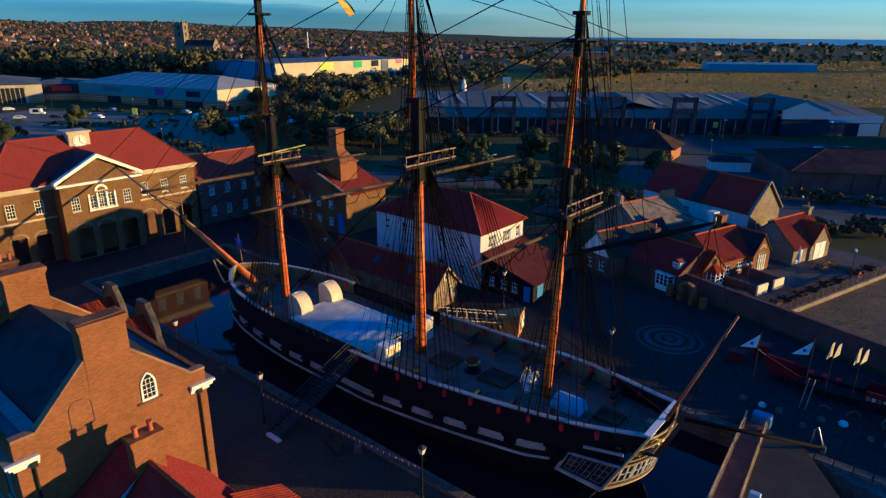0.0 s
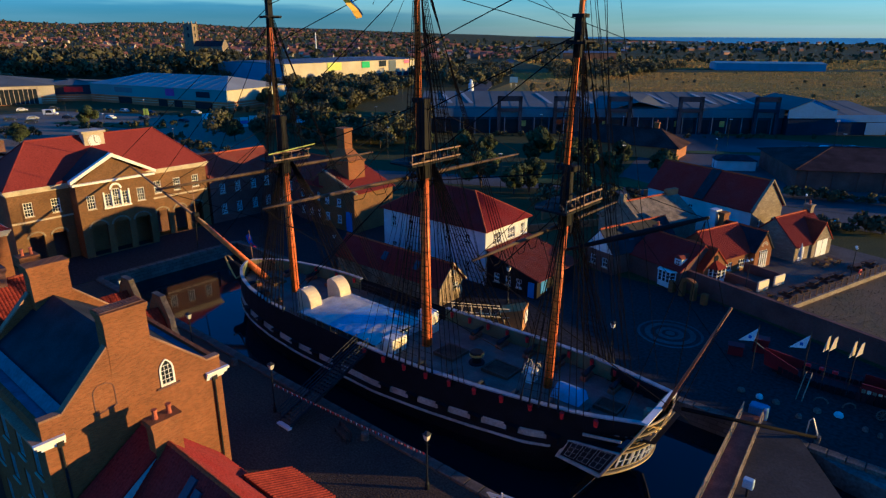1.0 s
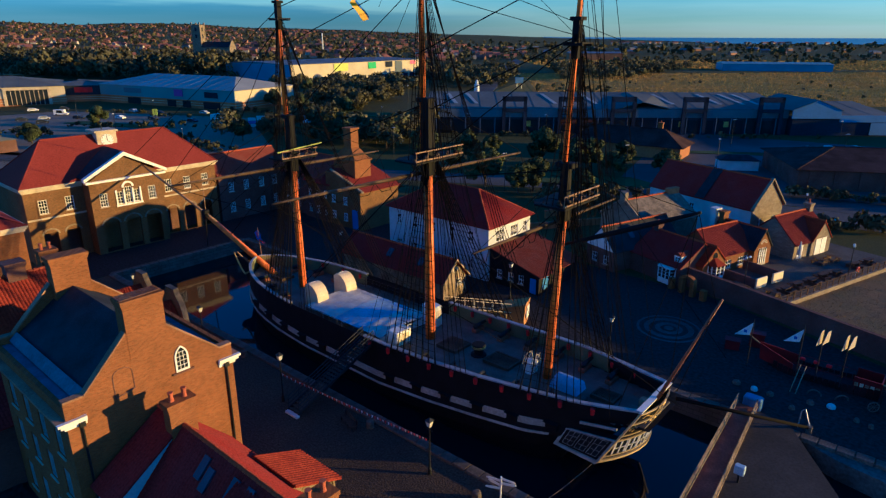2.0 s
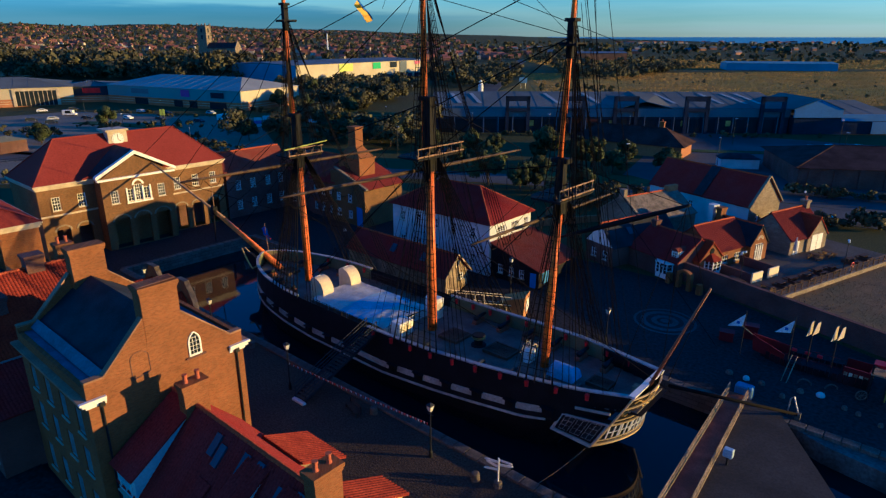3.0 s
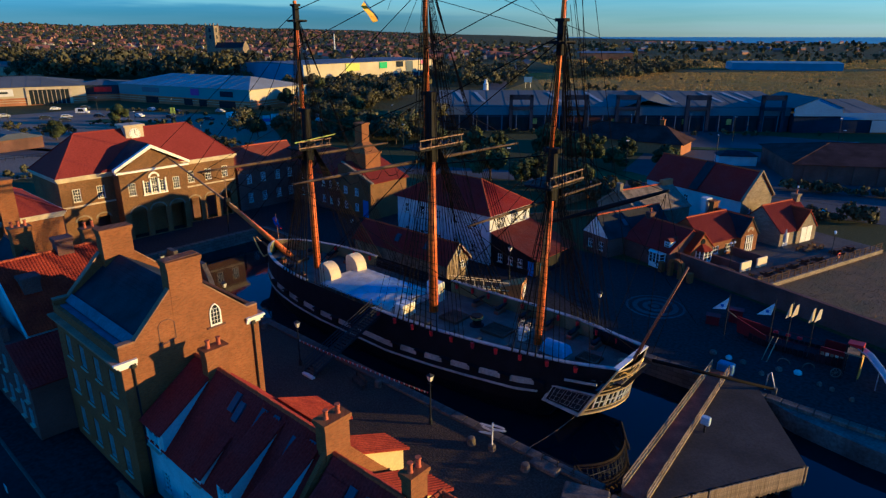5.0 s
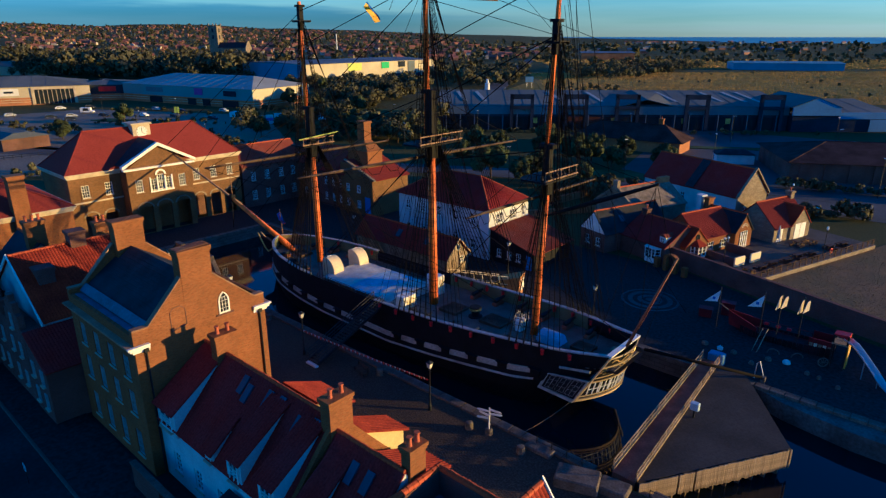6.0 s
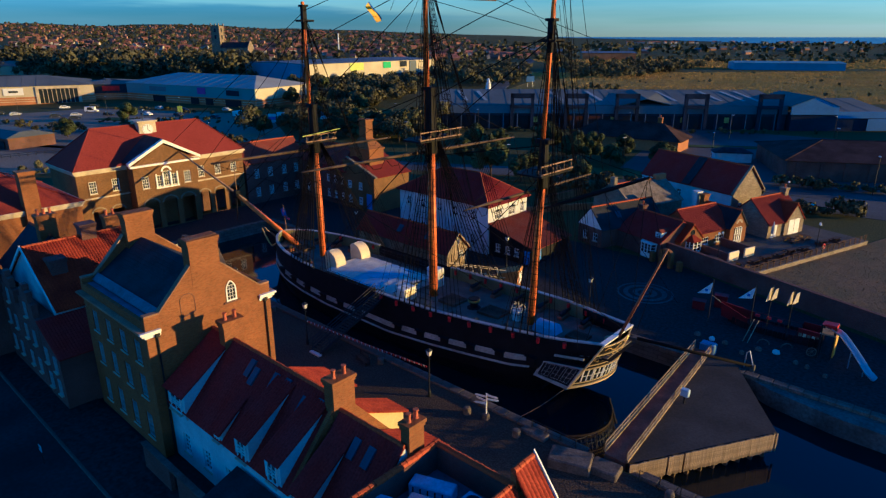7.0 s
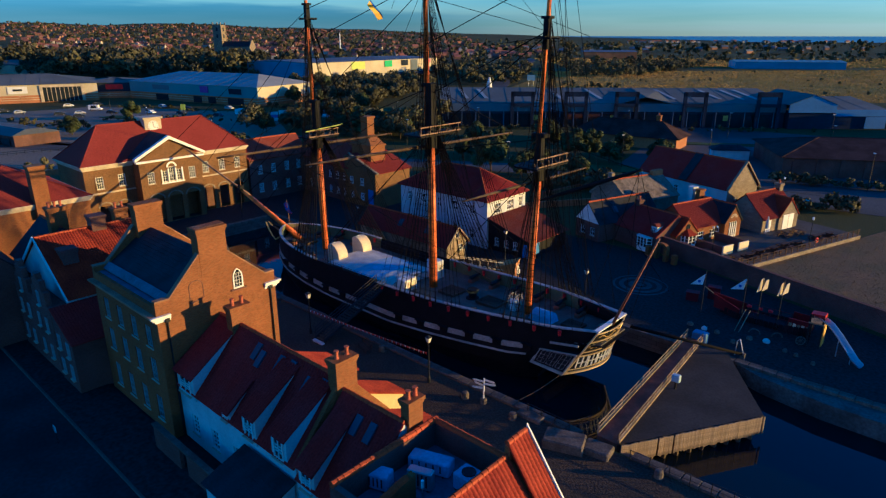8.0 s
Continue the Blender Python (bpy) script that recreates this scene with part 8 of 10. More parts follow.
prism(bm, [(-3.5, 1.7), (-1.2, 0.95), (5.8, 0.95), (5.8, 3.25), (-1.2, 3.25), (-3.5, 2.5)], 0.3, 0.42)
part("deck", bm, PLAY_SHADE, ps, "dark boarded deck")
for side in (-1, 1):
    bm = nb()
    hexa(bm, [(-4.5, 2.1 + side * 0.12, 0.3), (-1.3, 2.1 + side * 1.2, 0.3), (-1.3, 2.1 + side * 1.2, 1.25), (-4.7, 2.1 + side * 0.12, 2.0)],
         [(-4.5, 2.1 + side * 0.2, 0.3), (-1.3, 2.1 + side * 1.3, 0.3), (-1.3, 2.1 + side * 1.3, 1.25), (-4.7, 2.1 + side * 0.2, 2.0)])
    part("bow_panel", bm, PLAY_RED, ps, "raked red bow panel")
bm = nb()
tube(bm, (-4.3, 2.1, 1.6), (-5.9, 2.1, 2.5), 0.09, 0.05, n=8)
part("bowsprit", bm, TIMBER, ps)
for x in (-0.9, 0.3, 1.4):
    bm = nb()
    tube(bm, (x, 3.0, 0.4), (x, 3.0, 1.0), 0.05, n=8)
    st_ = part("seat_post", bm, IRON, ps)
    bm = nb()
    soft_box(bm, x - 0.24, 2.82, 1.0, x + 0.24, 3.18, 1.24, 0.05)
    part("seat", bm, RED, st_, "bright red seat")
bm = nb()
for x0, y0, x1, y1 in ((3.7, 0.95, 5.9, 1.07), (3.7, 3.13, 5.9, 3.25), (5.8, 1.07, 5.92, 3.13)):
    box(bm, x0, y0, 0.4, x1, y1, 1.75)
part("stern_bulwark", bm, PLAY_RED, ps, "tall red boarded stern")
for k in range(5):
    bm = nb()
    box(bm, 3.8 + 0.42 * k, 0.89, 0.9, 4.1 + 0.42 * k, 0.95, 1.25)
    part("stern_light", bm, CREAM if k % 2 else TIMBER, ps)
for side in (0.95, 3.25):
    for k in range(5):
        bm = nb()
        tube(bm, (-1.0 + 1.15 * k, side, 0.6), (-1.0 + 1.15 * k, side, 1.35), 0.035, n=6)
        part("rail_post", bm, IRON, ps)
    bm = nb()
    tube(bm, (-1.3, side, 1.35), (3.8, side, 1.35), 0.03, n=6)
    part("rail", bm, PLAY_RED, ps)
rp = thing("climbing_ramp", 44.4, 17.7, 0, label="narrow ladder ramp with pale rails up to the play ship", category="playground")
for x in (-0.24, 0.24):
    bm = nb()
    tube(bm, (x, 0, 0), (x, 3.2, 1.5), 0.05, n=8)
    part("ramp_rail", bm, TIMBER, rp)
for k in range(9):
    bm = nb()
    tube(bm, (-0.24, 0.32 * (k + 1), 0.15 * (k + 1)), (0.24, 0.32 * (k + 1), 0.15 * (k + 1)), 0.03, n=6)
    part("rung", bm, IRON, rp)
for u, v, z in ((37.3, 23.2, 1.0), (39.1, 25.4, 1.5)):
    pc = thing("play_box", u, v, 0, 14, label="dark red timber play box on the square", category="playground", group="play boxes")
    bm = nb()
    soft_box(bm, -0.7, -0.5, 0, 0.7, 0.5, z, 0.04)
    part("body", bm, PLAY_RED, pc)
    bm = nb()
    box(bm, -0.78, -0.58, z, 0.78, 0.58, z + 0.08)
    part("lid", bm, PLAY_RED, pc)
for u, v, turn in ((46.0, 18.6, 10), (48.1, 19.2, 35)):
    ho = thing("balance_hoop", u, v, 0, turn, label="low pale arched hoop set in the paving", category="playground", group="play hoops")
    bm = nb()
    poly_tube(bm, [(0.55 * math.cos(math.pi * k / 10), 0, 0.5 * math.sin(math.pi * k / 10)) for k in range(11)], 0.07, n=8)
    part("hoop", bm, COPING, ho)
wh = thing("play_helm", 50.5, 18.3, 0, 30, label="small pale spoked ship's wheel on a post", category="playground")
bm = nb()
tube(bm, (0, 0, 0), (0, 0, 0.75), 0.06, n=8)
part("post", bm, IRON, wh)
bm = nb()
poly_tube(bm, [(0.45 * math.cos(2 * math.pi * k / 20), -0.1, 0.8 + 0.45 * math.sin(2 * math.pi * k / 20)) for k in range(21)], 0.05, n=8)
part("rim", bm, COPING, wh)
for k in range(4):
    a = math.pi * k / 4
    bm = nb()
    tube(bm, (-0.45 * math.cos(a), -0.1, 0.8 - 0.45 * math.sin(a)), (0.45 * math.cos(a), -0.1, 0.8 + 0.45 * math.sin(a)), 0.025, n=6)
    part("spoke", bm, COPING, wh)
for x, y, z, kind in ((-4.9, -1.2, 5.3, 0), (-0.8, -0.1, 5.5, 0), (0.75, 0.3, 5.7, 1), (2.75, 0.6, 5.7, 1)):
    bm = nb()
    tube(bm, (x, y, 0.4), (x, y, z + 0.35), 0.045, n=8)
    m_ = part("mast", bm, IRON, ps)
    if kind == 0:
        bm = nb()
        hexa(bm, [(x, y - 0.02, z), (x - 1.5, y - 0.3, z - 1.6), (x - 0.2, y - 0.05, z - 1.4)], [(x, y + 0.02, z), (x - 1.5, y - 0.26, z - 1.6), (x - 0.2, y - 0.01, z - 1.4)])
        part("sail", bm, surface("pale_sailcloth", (0.66, 0.68, 0.70), rough=0.7) if x < -4 else bpy.data.materials["pale_sailcloth"], m_)
        bm = nb()
        box(bm, x - 0.7, y - 0.22, z - 1.15, x - 0.45, y - 0.1, z - 0.9)
        part("emblem", bm, BLUE_CLOTH, m_)
    else:
        for dx, hh in ((-0.42, 1.55), (0.06, 1.3)):
            bm = nb()
            hexa(bm, [(x + dx, y - 0.42, z - hh), (x + dx + 0.36, y + 0.32, z - hh + 0.2), (x + dx + 0.37, y + 0.36, z), (x + dx + 0.2, y + 0.02, z - 0.1)],
                 [(x + dx + 0.04, y - 0.44, z - hh), (x + dx + 0.40, y + 0.30, z - hh + 0.2), (x + dx + 0.41, y + 0.34, z), (x + dx + 0.24, y, z - 0.1)])
            part("sail", bm, CREAM, m_)
sl = thing("slide_tower", 51.6, 19.8, 0, label="red-topped wooden tower with a long stainless slide", category="slide")
for x, y in ((-0.7, -0.6), (0.5, -0.6), (0.5, 0.7), (-0.7, 0.7)):
    bm = nb()
    box(bm, x - 0.08, y - 0.08, 0, x + 0.08, y + 0.08, 3.6)
    part("leg", bm, IRON, sl)
bm = nb()
box(bm, -0.8, -0.7, 2.6, 0.6, 0.8, 2.75)
part("floor", bm, TIMBER, sl)
bm = nb()
box(bm, 0.58, -0.6, 0.3, 0.68, 0.6, 2.6)
part("panel", bm, surface("yellow_board", (0.66, 0.36, 0.05), rough=0.6), sl)
bm = nb()
hexa(bm, [(-0.75, -0.6, 3.55), (0.55, -0.6, 3.35), (0.55, 0.5, 3.35), (-0.75, 0.5, 3.55)], [(-0.75, -0.6, 3.65), (0.55, -0.6, 3.75), (0.55, 0.5, 3.75), (-0.75, 0.5, 3.65)])
part("roof", bm, RED, sl)
bm = nb()
path = [(0.3, -0.2, 3.3), (1.2, -0.7, 3.05), (2.2, -1.3, 2.3), (3.2, -1.9, 1.45), (4.0, -2.5, 0.75), (4.6, -2.9, 0.5)]
prev = None
for i, q in enumerate(path):
    a_, b_ = path[max(0, i - 1)], path[min(len(path) - 1, i + 1)]
    d = Vector((b_[0] - a_[0], b_[1] - a_[1], 0)).normalized()
    n = Vector((-d.y, d.x, 0))
    ring = []
    for j in range(9):
        an = math.pi * j / 8
        ring.append(bm.verts.new(Vector(q) + n * 0.42 * math.cos(an) + Vector((0, 0, -0.38 * math.sin(an) + 0.1))))
    for j in range(9):
        an = math.pi * (8 - j) / 8
        ring.append(bm.verts.new(Vector(q) + n * 0.38 * math.cos(an) + Vector((0, 0, -0.33 * math.sin(an) + 0.1))))
    if prev:
        for j in range(18):
            bm.faces.new((prev[j], prev[(j + 1) % 18], ring[(j + 1) % 18], ring[j]))
    prev = ring
part("chute", bm, STEEL, sl, "stainless steel chute", smooth=True)
for x, y, z in ((2.2, -1.3, 1.9), (3.6, -2.2, 0.8)):
    bm = nb()
    tube(bm, (x, y, 0), (x, y, z), 0.05, n=6)
    part("chute_leg", bm, STEEL, sl)
rnd = random.Random(11)
for k in range(9):
    u, v = 40 + 1.6 * k + rnd.uniform(-0.4, 0.4), 15.2 + rnd.uniform(-0.8, 2.0)
    bm = nb()
    s = rnd.uniform(0.2, 0.36)
    turned(bm, [(s, 0), (s * 1.1, 0.12), (s * 0.9, 0.3), (s * 0.3, 0.42)], n=10)
    solid("play_stone", bm, WHITE_BOARD if k % 4 == 1 else COPING, u, v, 0, label="low rounded play stone beside the play ship", category="stone", group="play stones")


# ---- village details ----
def gthing(name, x, y, z=0.0, turn=0.0, **kw):
    u, v = gv(x, y)
    return thing(name, u, v, z, GT + turn, **kw)


u, v = gv(0, 0)
tb = nb()
prism(tb, [(-26, -2.2), (0, -2.2), (0, 31), (-26, 31)], -0.4, 0.55)
solid("terrace", tb, PAVING_LIGHT, u, v, 0, GT, label="paved terrace before the village houses", category="pavement", kind="structure")
tb = nb()
prism(tb, [(0.0, -1.8), (46, -1.8), (46, 46), (0.0, 46)], -0.3, 0.06)
# no real pool: a blue slab that stands for bluish shade on the ground
solid("rough_grass", tb, ROUGH_GRASS, u, v, 0, GT, label="rough sandy grass beside the terrace", category="grass", kind="structure")
tb = nb()
prism(tb, [(20.5, -1.7), (46, -1.7), (46, 10), (27, 8), (22.5, 3)], -0.25, 0.08)
solid("pool", tb, surface("blue_shade_patch", (0.10, 0.26, 0.42), rough=0.15), u, v, 0, GT, label="blue patch at the grass edge, shade put in as colour", category="pool", kind="structure")
bw = gthing("boundary_wall", 15, -2.1, label="dark brick boundary wall of the square", category="wall", kind="structure")
bm = nb()
box(bm, -28.5, -0.2, 0, 31, 0.2, 2.5)
part("wall_face", bm, BRICK_DARK, bw)
bm = nb()
box(bm, -28.5, -0.26, 2.5, 31, 0.26, 2.6)
part("coping", bm, BRICK_DARK, bw)
BROWN_WOOD = surface("dark_brown_wood", (0.080, 0.044, 0.028), rough=0.8, big=0.8, small=9, spread=0.3)
rl = gthing("terrace_railing", 0, 14.5, label="metal railing on a pale plinth along the terrace", category="railing")
bm = nb()
box(bm, -0.15, -15, -0.2, 0.2, 16, 0.62)
part("plinth", bm, STONE, rl)
for k in range(22):
    bm = nb()
    box(bm, -0.05, -15 + 1.45 * k, 0.62, 0.05, -14.9 + 1.45 * k, 1.65)
    part("post", bm, BROWN_WOOD, rl)
bm = nb()
for h in (0.9, 1.25, 1.62):
    bm = nb()
    tube(bm, (0, -15, h), (0, 16, h), 0.035, n=5)
    part("rail", bm, BROWN_WOOD, rl)
lb = gthing("lifebuoy_stand", -0.35, 19.0, 0.55, label="red lifebuoy on a stand by the railing", category="lifebuoy")
bm = nb()
box(bm, -0.05, -0.05, 0, 0.05, 0.05, 1.1)
part("stand", bm, PAINT_WHITE, lb)
bm = nb()
poly_tube(bm, [(0.1, 0.33 * math.cos(a), 1.05 + 0.33 * math.sin(a)) for a in [2 * math.pi * i / 14 for i in range(15)]], 0.09, 8)
part("ring", bm, RED, lb)
pt = gthing("picnic_table", -2.2, 2.8, 0.55, 0, label="dark brown picnic table with attached benches", category="picnic table", group="terrace picnic tables")
for a in ((-0.9, -0.38, 0.70, 0.9, 0.38, 0.76), (-0.9, -0.95, 0.42, 0.9, -0.65, 0.48), (-0.9, 0.65, 0.42, 0.9, 0.95, 0.48)):
    bm = nb()
    box(bm, *a)
    part("top" if a[2] > 0.6 else "seat", bm, BROWN_WOOD, pt)
for x in (-0.65, 0.65):
    bm = nb()
    box(bm, x - 0.05, -0.85, 0, x + 0.05, 0.85, 0.41)
    box(bm, x - 0.04, -0.2, 0.41, x + 0.04, 0.2, 0.7)
    part("trestle", bm, BROWN_WOOD, pt)
for x, y, a in ((-2.0, 5.6, 5), (-2.2, 8.4, -4), (-2.0, 11.4, 8), (-2.3, 14.4, 0), (-1.9, 17.2, 4), (-2.3, 22.6, -6), (-2.1, 25.8, 4), (-5.8, 20.0, 90), (-5.6, 22.8, 86), (-5.8, 1.6, 80)):
    uu, vv = gv(x, y)
    copy_thing(pt, PLACE @ pose(uu, vv, 0.55, 0, 0, GT + 90 + a))
yd = gthing("yard_wall", -7.4, 5.6, 0.55, label="low brick yard wall with cream end panels", category="wall")
for a in ((-2.8, -2.3, 0, 2.6, -2.0, 1.25), (-2.8, 3.1, 0, 2.6, 3.4, 1.25)):
    bm = nb()
    box(bm, *a)
    part("wall", bm, BRICK_DARK, yd)
for y0, y1 in ((-2.35, -0.1), (1.2, 3.45)):
    bm = nb()
    soft_box(bm, 2.62, y0, 0.05, 2.85, y1, 1.4, 0.04)
    part("panel", bm, surface("cream_panel", (0.74, 0.62, 0.38), rough=0.7, spread=0.08) if y0 < 0 else bpy.data.materials["cream_panel"], yd)
# front gable with round window and glazed bay
fg = gthing("museum_porch", -11.9, 1.9, 0, label="brick gabled porch with a round window and glazed bay", category="house")
sd = house_shell(fg, -2.2, 1.9, -2.3, 2.3, 2.7, 4.9, "x", BRICK, ())
gable_roof(fg, -2.2, 1.9, -2.3, 2.3, 2.7, 4.9, "x", PANTILE, "tile", over=0.25)
bm = nb()
tube(bm, (1.9, 0, 3.7), (1.96, 0, 3.7), 0.45, n=16)
part("round_window", bm, GLASS, fg)
bm = nb()
prism(bm, [(1.9, -1.3), (2.9, -0.8), (2.9, 0.8), (1.9, 1.3)], 0.5, 1.2)
bay = part("bay", bm, PAINT_WHITE, fg, "white-painted glazed bay")
bm = nb()
prism(bm, [(1.9, -1.25), (2.85, -0.76), (2.85, 0.76), (1.9, 1.25)], 1.2, 2.6)
part("pane", bm, GLASS, bay)
bm = nb()
for p in ((2.9, -0.8), (2.9, 0.8), (2.9, 0.0), (2.4, -1.05), (2.4, 1.05), (1.95, -1.27), (1.95, 1.27)):
    box(bm, p[0] - 0.06, p[1] - 0.06, 1.2, p[0] + 0.05, p[1] + 0.06, 2.6)
for z in (1.66, 2.12):
    poly_tube(bm, [(1.92, -1.29, z), (2.9, -0.8, z), (2.9, 0.8, z), (1.92, 1.29, z)], 0.035, 4)
part("glazing_bar", bm, PAINT_WHITE, bay)
bm = nb()
hexa(bm, [(1.9, -1.5, 2.6), (3.1, -0.95, 2.6), (3.1, 0.95, 2.6), (1.9, 1.5, 2.6)], [(1.9, -0.3, 3.4), (2.0, -0.25, 3.4), (2.0, 0.25, 3.4), (1.9, 0.3, 3.4)])
part("bay_roof", bm, PANTILE, bay)
# white bay and dormer of the bay house
u_, v_ = gv(-15.2, 0.6)
bm = nb()
prism(bm, [(1.0, -4.2), (1.4, -5.0), (3.2, -5.0), (3.6, -4.2)], 0.2, 0.9)
by = part("bay", bm, PAINT_WHITE, sr, "white bay window")
bm = nb()
prism(bm, [(1.05, -4.2), (1.44, -4.95), (3.16, -4.95), (3.55, -4.2)], 0.9, 2.3)
part("pane", bm, GLASS, by)
bm = nb()
for p in ((1.4, -5.0), (2.0, -5.0), (2.6, -5.0), (3.2, -5.0), (1.05, -4.3), (3.55, -4.3)):
    box(bm, p[0] - 0.06, p[1] - 0.04, 0.9, p[0] + 0.06, p[1] + 0.06, 2.3)
for z in (1.4, 1.85):
    poly_tube(bm, [(1.02, -4.22, z), (1.4, -5.0, z), (3.2, -5.0, z), (3.58, -4.22, z)], 0.035, 4)
prism(bm, [(0.9, -4.2), (1.3, -5.15), (3.3, -5.15), (3.7, -4.2)], 2.3, 2.45)
part("glazing_bar", bm, PAINT_WHITE, by)
bm = nb()
box(bm, 2.6, -3.6, 3.0, 3.7, -1.5, 4.0)
dm = part("dormer", bm, PAINT_WHITE, sr)
window(dm, (2.6, -3.6), (1, 0), 0.55, 3.1, 0.8, 0.75, None, 2, 2, sill=False, recess=-0.06)
bm = nb()
hexa(bm, [(2.5, -3.75, 4.0), (3.8, -3.75, 4.0), (3.8, -1.2, 4.0), (2.5, -1.2, 4.0)], [(3.0, -3.75, 4.4), (3.3, -3.75, 4.4), (3.3, -1.2, 4.4), (3.0, -1.2, 4.4)])
part("dormer_roof", bm, PANTILE_OLD, dm)
chimney(sr, -3.9, -0.4, -3.1, 0.5, 4.8, 6.2, BRICK_DARK, 1)
# arched sign and tall white windows
bm = nb()
for k in range(8):
    a0, a1 = math.pi * (0.1 + 0.8 * k / 8), math.pi * (0.1 + 0.8 * (k + 1) / 8)
    p = [(0.85 * r * math.cos(a), 3.55 + 0.85 * r * math.sin(a)) for a, r in ((a0, 0.55), (a0, 0.95), (a1, 0.95), (a1, 0.55))]
    hexa(bm, [(3.602, y, z) for y, z in p][::-1], [(3.66, y, z) for y, z in p][::-1])
part("arched_sign", bm, STONE_PALE, mg, "pale arched sign board with worn lettering")
bm = nb()
for k in range(5):
    a = math.pi * (0.22 + 0.56 * k / 4)
    box(bm, 3.665, 0.64 * math.cos(a) - 0.06, 3.5 + 0.64 * math.sin(a), 3.68, 0.64 * math.cos(a) + 0.06, 3.62 + 0.64 * math.sin(a))
part("lettering_bar", bm, BRICK_DARK, mg)
for k in range(4):
    bm = nb()
    y = -0.72 + 0.48 * k
    box(bm, 3.64, y - 0.1, 0.3, 3.7, y + 0.1, 2.9)
    part("white_board", bm, PAINT_WHITE, mg)
chimney(mg, -3.4, -0.8, -2.6, 0.4, 4.6, 7.0, BRICK, 0)
chimney(mg, -4.8, -0.9, -3.9, 0.2, 4.6, 7.2, RENDER_WHITE, 0)
# cross gable and doors of the door house
bm = nb()
box(bm, 3.605, -3.6, 0.5, 3.66, -2.3, 2.7)
part("door", bm, PAINT_WHITE, g2)
cg = gthing("door_gable", -10.6, 24.4, 0, label="stone cross gable with wide white doors", category="house")
sd = house_shell(cg, -1.5, 2.3, -2.5, 2.5, 2.8, 5.5, "x", STONE, ())
gable_roof(cg, -1.5, 2.3, -2.5, 2.5, 2.8, 5.5, "x", PANTILE, "tile", over=0.2)
bm = nb()
box(bm, 2.302, -1.5, 0.5, 2.36, 1.3, 3.0)
dd = part("door", bm, PAINT_WHITE, cg)
bm = nb()
box(bm, 2.365, -0.12, 0.5, 2.38, -0.08, 3.0)
part("door_gap", bm, IRON, dd)
chimney(g2, -0.5, 3.6, 0.5, 4.5, 5.6, 7.2, STONE, 1)
pa = gthing("parasol", -8.0, 18.4, 0.55, label="closed pale canvas parasol", category="parasol")
bm = nb()
tube(bm, (0, 0, 0), (0, 0, 3.0), 0.03, n=6)
part("pole", bm, STEEL, pa)
bm = nb()
turned(bm, [(0.22, 0.9), (0.3, 1.2), (0.2, 2.2), (0.06, 2.95)], n=8)
part("canopy", bm, CANVAS, pa)
# stone gable and slate band of the chapel
bm = nb()
hexa(bm, [(10.002, -3.98, 0.0), (10.10, -3.98, 0.0), (10.10, 3.98, 0.0), (10.002, 3.98, 0.0)], [(10.002, -3.98, 2.35), (10.10, -3.98, 2.35), (10.10, 3.98, 2.35), (10.002, 3.98, 2.35)])
hexa(bm, [(10.002, -3.98, 3.95), (10.002, 3.98, 3.95), (10.002, 3.98, 5.7), (10.002, 0, 9.9), (10.002, -3.98, 5.7)], [(10.10, -3.98, 3.95), (10.10, 3.98, 3.95), (10.10, 3.98, 5.7), (10.10, 0, 9.9), (10.10, -3.98, 5.7)])
for y0, y1 in ((-3.98, -1.72 - 0.36), (-1.72 + 0.44, 1.88 - 0.5), (1.88 + 0.5, 3.98)):
    box(bm, 10.002, y0, 2.35, 10.10, y1, 3.95)
part("gable_stone", bm, STONE, ru, "pale rubble stone gable")
bm = nb()
for sg in (-1, 1):
    lo = [(10.0, sg * 4.3, 5.5), (10.45, sg * 4.3, 5.5), (10.45, 0, 10.05), (10.0, 0, 10.05)]
    hi = [(x, y, z + 0.28) for x, y, z in lo]
    hexa(bm, lo, hi) if sg < 0 else hexa(bm, lo[::-1], hi[::-1])
part("gable_coping", bm, STONE, ru)
bm = nb()
k = (9.9 - 5.7) / 4.0
hexa(bm, [(-0.4, -4.3, 5.65), (1.4, -4.3, 5.65), (1.4, 0, 10.08), (-0.4, 0, 10.08)], [(-0.4, -4.3, 5.76), (1.4, -4.3, 5.76), (1.4, 0, 10.2), (-0.4, 0, 10.2)])
part("slate_band", bm, SLATE, ru)


def globe_lamp(x, y, z=0.55, h=4.2):
    root = gthing("globe_lamp", x, y, z, label="black lamp post with two white globes", category="street lamp", group="globe lamps")
    bm = nb()
    tube(bm, (0, 0, 0), (0, 0, h), 0.06, 0.045, 8)
    tube(bm, (0, -0.35, h - 0.15), (0, 0.35, h - 0.15), 0.03, n=6)
    part("post", bm, IRON, root)
    for y2 in (-0.38, 0.38):
        bm = nb()
        bmesh.ops.create_icosphere(bm, subdivisions=2, radius=0.17, matrix=Matrix.Translation((0, y2, h + 0.02)))
        part("globe", bm, surface("opal_globe", (0.75, 0.74, 0.70), rough=0.2, spread=0.04, bump=0) if "opal_globe" not in bpy.data.materials else bpy.data.materials["opal_globe"], root, smooth=True)
    return root


gl = globe_lamp(-5.6, 2.2)
for x, y in ((-1.2, 18.8), (6.0, 52.0), (-22, 44)):
    uu, vv = gv(x, y)
    copy_thing(gl, PLACE @ pose(uu, vv, 0.55 if y < 30 else 0.0, 0, 0, GT + 30))
sg_ = thing("stone_gate", 28.2, 34.6, 0, turn=GT, label="small tan stone gateway with an arch", category="gate")
